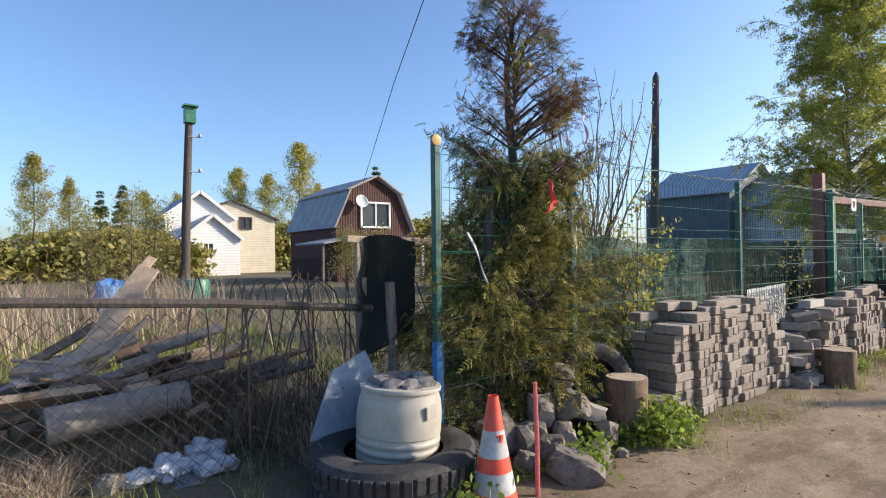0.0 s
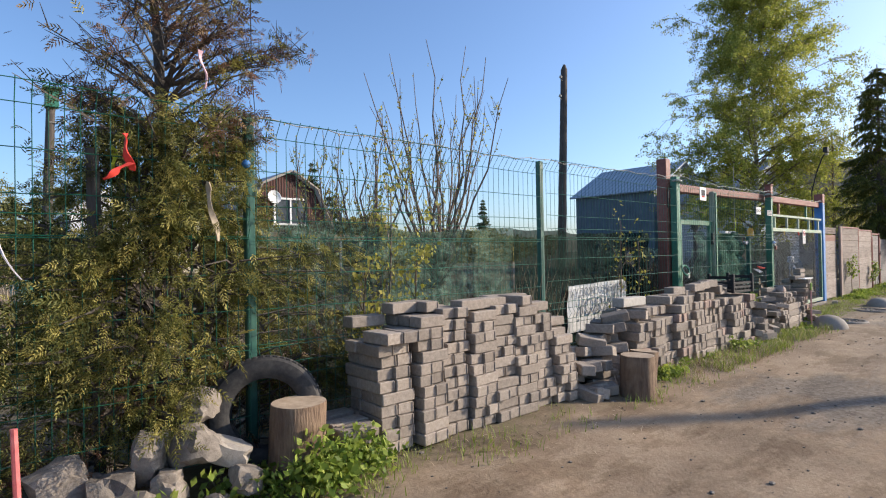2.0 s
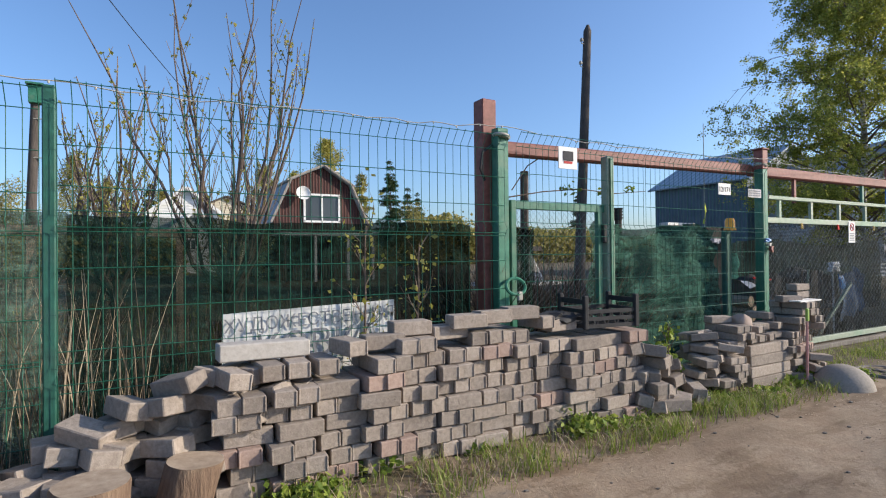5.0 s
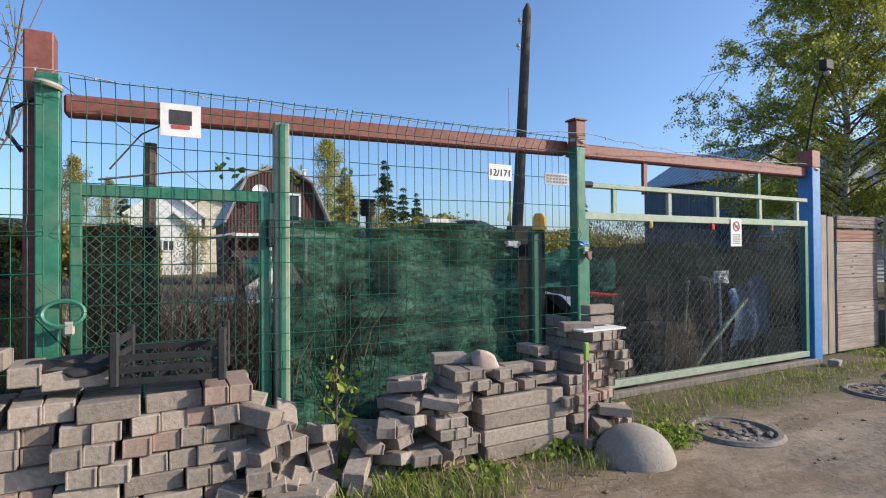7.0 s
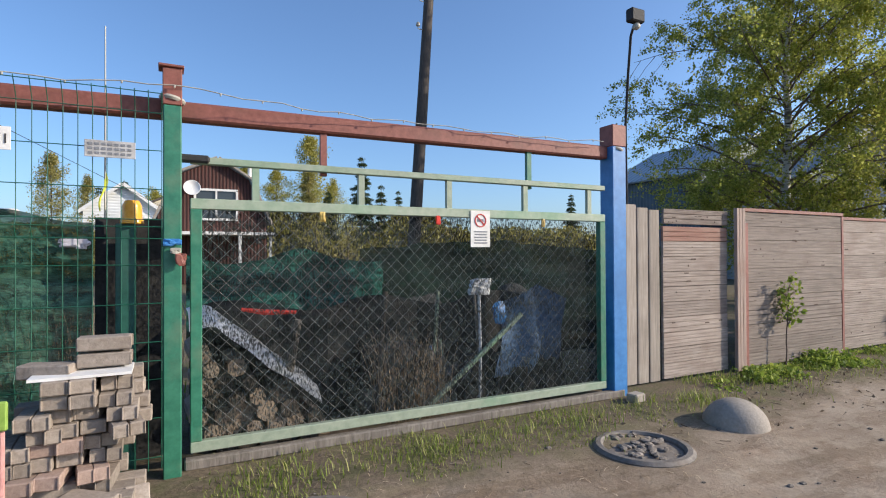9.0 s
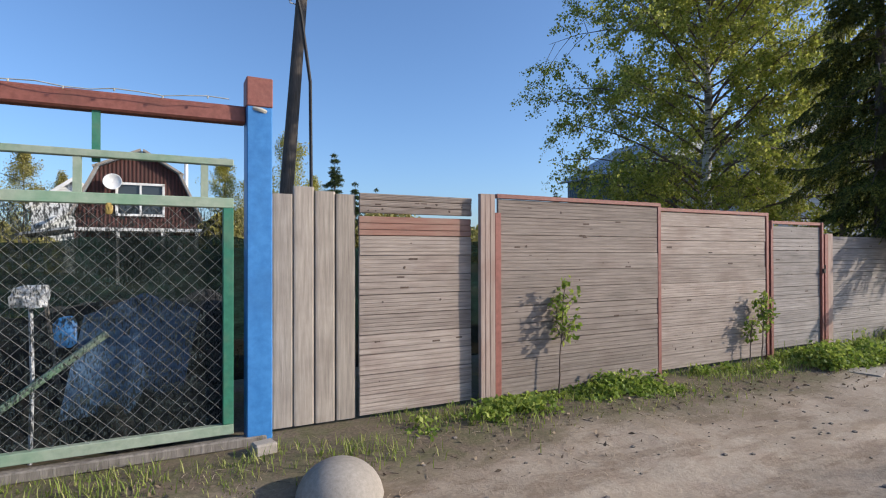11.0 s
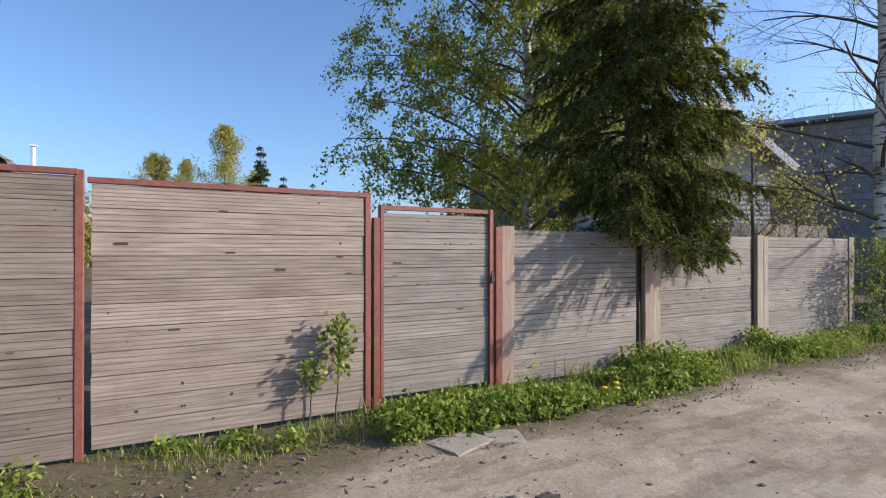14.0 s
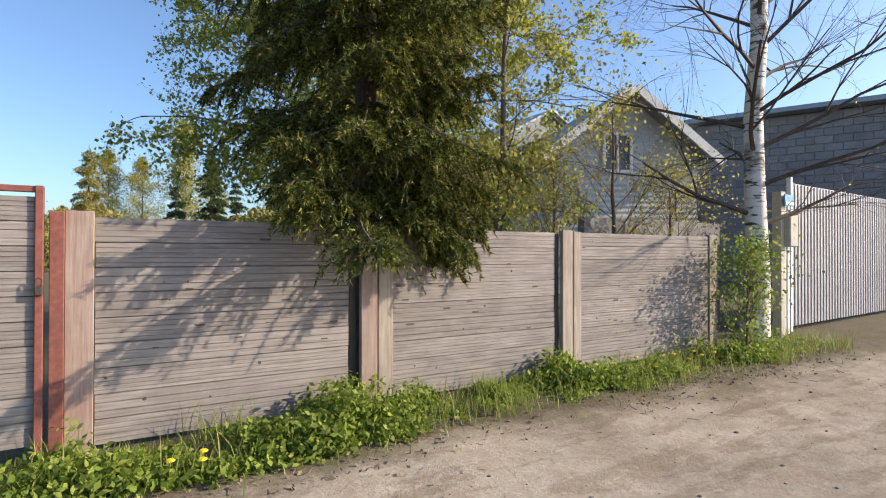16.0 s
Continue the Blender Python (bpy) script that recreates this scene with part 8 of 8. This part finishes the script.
for k, (x, y, z, a, b2, c2) in enumerate(((0.42, 3.44, 0.07, 0.12, 0.09, 0.08), (0.62, 3.46, 0.10, 0.13, 0.09, 0.11), (0.80, 3.55, 0.12, 0.11, 0.08, 0.12), (0.82, 3.36, 0.08, 0.12, 0.08, 0.08), (0.66, 3.32, 0.05, 0.12, 0.08, 0.05))):
    mb = MB()
    mb.rock((x, y, z * 0.75), (a, b2 * 1.1, c2 * 0.7), 60 + k, 3, 0.85, Matrix.Rotation(k * 1.1, 3, "Z"), 1.1)
    solo("rubbish_bag", mb, BAG_PALE if k != 4 else BAG_GREY, "crumpled pale plastic rubbish bag on the ground", "bag", (x, y, 0), "rubbish bags", smooth=25)


def plank_ob(p0, p1, w, th, mat, label, roll=0.0):
    p0, p1 = Vector(p0), Vector(p1)
    d = (p1 - p0).normalized()
    s = d.cross(Vector((0, 0, 1))).normalized()
    m = Matrix((d, s, d.cross(s))).transposed() @ Matrix.Rotation(roll, 3, "X")
    mb = MB()
    mb.box((p0 + p1) / 2, ((p1 - p0).length, w, th), m, 0.004)
    solo("scrap_board", mb, mat, label, "board", tuple(p0), "scrap boards in the plot")


BROWN_WOOD = surface("brown_rotten_wood", (0.09, 0.06, 0.042), (0.24, 0.165, 0.115), (0.05, 0.035, 0.025), 4.0, 18.0, 0.95, 0, 0.008, 0.8, 0.25, (2.0, 2.0, 0.4))
plank_ob((0.05, 4.3, 0.35), (0.68, 4.75, 1.22), 0.16, 0.03, CUT_WOOD, "broad weathered board leaning on the woodpile", 0.5)
plank_ob((0.12, 4.1, 0.42), (0.62, 4.4, 0.86), 0.03, 0.025, CUT_WOOD, "pale slat leaning on the woodpile")
plank_ob((0.42, 4.6, 0.95), (0.72, 4.85, 1.30), 0.07, 0.025, CUT_WOOD, "pale weathered board leaning on the woodpile", 0.6)
plank_ob((0.0, 4.5, 0.55), (0.55, 4.35, 0.75), 0.18, 0.03, CUT_WOOD, "broken board on the woodpile", 0.4)
plank_ob((0.6, 4.4, 0.62), (1.15, 4.5, 0.74), 0.16, 0.025, OLD_WOOD, "grey board on the woodpile", 0.2)
plank_ob((0.9, 4.2, 0.30), (1.75, 4.1, 0.44), 0.12, 0.03, OLD_WOOD, "grey board lying in the brambles", 0.3)
mb = MB()
mb.tube([(0.02, 3.85, 0.33), (0.4, 3.88, 0.36), (0.78, 3.9, 0.38)], [0.11, 0.105, 0.10], 14)
solo("log", mb, surface("pale_grey_log", (0.15, 0.13, 0.115), (0.30, 0.265, 0.235), (0.11, 0.09, 0.075), 5, 18, 0.9, 0, 0.01, 0.6, 0), "pale grey log lying in the weeds", "log", (0.5, 3.78, 0), smooth=True)
rng = random.Random(83)
for k in range(46):
    x, y = rng.uniform(-1.1, 1.1), rng.uniform(4.0, 4.75)
    a, l = rng.uniform(-0.9, 0.9), rng.uniform(0.25, 0.75)
    z = (0.18 + 0.52 * rng.random()) * max(0.35, 1 - abs(x - 0.3) * 0.45)
    plank_ob((x, y, z), (x + math.cos(a) * l, y + math.sin(a) * l * 0.5, z + rng.uniform(-0.12, 0.26)), rng.choice((0.05, 0.08, 0.12, 0.16)), rng.choice((0.018, 0.025, 0.05)), (CUT_WOOD, BROWN_WOOD, BROWN_WOOD, PLANK)[k % 4], "broken brown board in the woodpile", rng.uniform(-0.8, 0.8))
rng = random.Random(81)
for k in range(230):
    x, y = rng.uniform(-1.2, 1.3), rng.uniform(3.9, 4.8)
    l, a = rng.uniform(0.08, 0.34), rng.uniform(-1.0, 1.0) + (3.14 if rng.random() < 0.5 else 0)
    z = (0.12 + 0.55 * rng.random() ** 1.3) * max(0.3, 1 - abs(x - 0.2) * 0.5)
    r = rng.choice((0.006, 0.010, 0.014, 0.02, 0.03, 0.045))
    mb = MB()
    mb.tube([(x, y, z), (x + math.cos(a) * l, y + math.sin(a) * l * 0.5, z + rng.uniform(-0.05, 0.07))], r, 8)
    solo("firewood", mb, (BROWN_WOOD, CUT_WOOD, OLD_WOOD, BROWN_WOOD)[k % 4], "piece of old firewood in a rough pile", "firewood", (x, y, z), "woodpile")
mb = MB()
mb.rock((0.1, 4.5, 0.1), (1.2, 0.55, 0.35), 8, 3, 0.4)
solo("earth_mound", mb, EARTH, "heap of earth and chips under the woodpile", "heap", (0.1, 4.5, 0), smooth=True)
P = scatter(24000, -2.4, 2.0, 2.95, 4.0, lambda x, y: 0.0 if y < 3.64 and 0.1 < x < 1.25 else 0.3 + 0.7 * patchy(x, y, 1.6, 51))
blades("dead_brambles", P, RG.uniform(0.08, 0.42, len(P)) * (0.6 + 0.4 * (P[:, 0] > 0.7)), 0.0025, 1.5, STRAW, "tangle of dead stalks under the rail", "dry grass")
P = scatter(4200, 0.6, 2.0, 3.25, 4.6, lambda x, y: patchy(x, y, 1.6, 57))
blades("bramble_canes", P, RG.uniform(0.25, 0.95, len(P)), 0.0024, 1.8, leaf_mat("dead_cane", (0.04, 0.028, 0.022), (0.10, 0.07, 0.05), (0.25, 0.18, 0.125), 0.05, 0.9), "dark dead canes behind the rail", "dry canes")
P = scatter(3800, 8.6, 10.4, 3.05, 3.95, lambda x, y: 0.9)
blades("brushwood", P, RG.uniform(0.35, 1.35, len(P)), 0.0045, 1.0, bpy.data.materials["dead_cane"], "dark brushwood tangle behind the wicket", "brushwood")
P = scatter(15000, -8, 5.0, 5.5, 15, lambda x, y: patchy(x, y, 0.8, 61) * (1 if x < 0.30 * y - 0.8 else 0.12))
blades("dry_reeds", P, RG.uniform(0.35, 1.25, len(P)), 0.005, 0.8, STRAW, "tall dry reeds in the plot", "dry grass")
P = scatter(1500, -2.2, 1.2, 2.7, 3.3, lambda x, y: patchy(x, y, 2.2, 71))
blades("plot_grass", P, RG.uniform(0.06, 0.2, len(P)), 0.003, 0.8, GRASS, "dark fresh grass at the plot's edge", "grass")
P = scatter(14000, -1.5, 3.0, 5.2, 10, lambda x, y: 0.9 if x < 0.35 * (y - 3) else 0.2)
blades("lawn", P, RG.uniform(0.08, 0.2, len(P)), 0.006, 0.6, GRASS, "bright green grass in the plot", "grass")
for k in range(16):
    a = rng.uniform(-0.4, 1.8)
    mb = MB()
    pts = [Vector((rng.uniform(0.6, 1.9), rng.uniform(3.3, 4.2), 0.0))]
    for i in range(7):
        u = (i + 1) / 7
        pts.append(pts[0] + Vector((math.cos(a) * u * 0.7, math.sin(a) * 0.3 * u, 1.15 * math.sin(u * 2.7) + rng.uniform(-0.03, 0.03))))
    mb.tube(pts, [0.006] * 8, 4)
    solo("bramble_cane", mb, TWIG, "arching dead bramble cane", "cane", tuple(pts[0]), "bramble canes", smooth=True)
for k, (x, y, h, r) in enumerate(((1.2, 20.5, 2.6, 1.1), (2.6, 22, 3.4, 1.4), (2.9, 19.0, 2.6, 1.1), (17.5, 22, 3.2, 1.3), (10.0, 20, 2.0, 1.0), (19.5, 24, 2.4, 1.4), (8.2, 14.5, 1.7, 0.8))):
    tree("shrub", "budding yellow-green shrub in the gardens", "shrub", (x, y, 0), h, 0.04, 0.08, r, 24, 2600, 0.04, TWIG, BUSH_FAR, 170 + k, 0, 2, 0.6, (0, 0), 4, 0.16, 0.01, 0.6, 0.9, "garden shrubs")
gw = thing("garden_clutter", "green water barrel and fence scraps in the garden", "barrel", (2.9, 13.5, 0))
mb = MB()
mb.lathe([(0.28, 0.0), (0.30, 0.1), (0.30, 0.75), (0.27, 0.8)], 20)
part("body", mb, GREEN_STEEL, gw, smooth=True)
mb = MB()
mb.rock((1.2, 13.5, 0.45), (0.32, 0.3, 0.5), 5, 3, 0.5)
solo("blue_tarp", mb, BLUE_STEEL, "blue tarpaulin over a heap in the plot", "tarpaulin", (1.2, 13.5, 0), smooth=True)

# overhead wire from the summer house across the lane
mb = MB()
mb.tube([(12.35, 24.15, 2.9), (6.2, 10.0, 5.05), (0.1, -5.0, 7.4), (-5.6, -19, 9.4)], 0.009, 4)
solo("overhead_wire", mb, BLACK_PLASTIC, "thin black overhead wire to the summer house", "wire", (12.35, 24.15, 2.9))

# white light cord along the fence top, and small cables
cord = thing("light_cord", "white light cord strung along the fence top", "cord", (3.2, 2.62, 2.0))
stops = [(3.2, 2.60, 2.0), (4.5, 2.60, 2.0), (5.87, 2.60, 2.03), (7.2, 2.60, 2.05), (8.52, 2.60, 2.10), (10.2, 2.62, 2.07), (11.9, 2.61, 2.13), (13.5, 2.74, 2.115), (15.15, 2.69, 2.14)]
pts = []
for (x0, y0, z0), (x1, y1, z1) in zip(stops, stops[1:]):
    for i in range(14):
        u = i / 14
        pts.append((x0 + (x1 - x0) * u, y0 + (y1 - y0) * u + 0.01 * math.sin(i * 2.1), z0 + (z1 - z0) * u - 0.02 * math.sin(math.pi * u) + 0.008 * math.sin(i * 1.7)))
part("cord", MB().tube(pts, 0.003, 4), WHITE_PLASTIC, cord, world=True)
mb = MB()
for i, p in enumerate(pts[::2]):
    mb.rock((p[0], p[1] - 0.004, p[2] - 0.008), (0.006, 0.006, 0.011), i, 1, 0.1)
tagged(part("bulbs", mb, WHITE_PLASTIC, cord, "tiny white bulbs", False, True), kind="stuff")
for x, y, z in ((8.56, 2.6, 2.04), (11.89, 2.625, 2.07), (15.21, 2.695, 2.09)):
    mb = MB()
    mb.lathe([(0.062, -0.012), (0.068, 0.0), (0.062, 0.012)], 14, (x, y + 0.06, z), Matrix.Rotation(0.2, 3, "Y"))
    solo("tape_band", mb, WHITE_PLASTIC, "white tape wound round a gate post", "tape", (x, y, z), "tape bands", smooth=True)
mb = MB()
mb.tube([(8.45, 2.72, 1.72), (8.40, 2.70, 1.80), (8.42, 2.70, 1.92), (8.50, 2.70, 1.98)], 0.010, 6)
solo("cable", mb, BLACK_PLASTIC, "black cable looped behind the tall gate post", "cable", (8.45, 2.72, 1.72), smooth=True)
mb = MB()
mb.tube([(8.75, 2.85, 1.62), (9.1, 2.84, 1.68), (9.5, 2.83, 1.72), (9.9, 2.83, 1.70), (10.3, 2.83, 1.74)], [0.006, 0.005, 0.005, 0.004, 0.003], 5)
solo("vine", mb, TWIG, "thin dry vine across the wicket", "vine", (8.75, 2.85, 1.62), smooth=True)
mb = MB()
mb.tube([(8.8, 2.86, 1.68), (8.95, 2.85, 1.88), (9.15, 2.84, 2.0)], 0.005, 5)
solo("vine", mb, TWIG, "thin dry vine above the wicket", "vine", (8.8, 2.86, 1.68), smooth=True)
for k, (x, z) in enumerate(((9.35, 1.72), (9.75, 1.73), (9.45, 1.70), (10.1, 1.73))):
    Q = np.array([[x, 2.83, z]]) + RG.normal(size=(9, 3)) * 0.025
    ob = new("vine_leaf_tuft", leaf_mesh("vine_leaf_tuft", Q, 0.03, LEAF_WEED, 0.4, 1.5))
    tagged(ob, "tuft of small leaves on the dry vine", "leaves", "vine leaves")
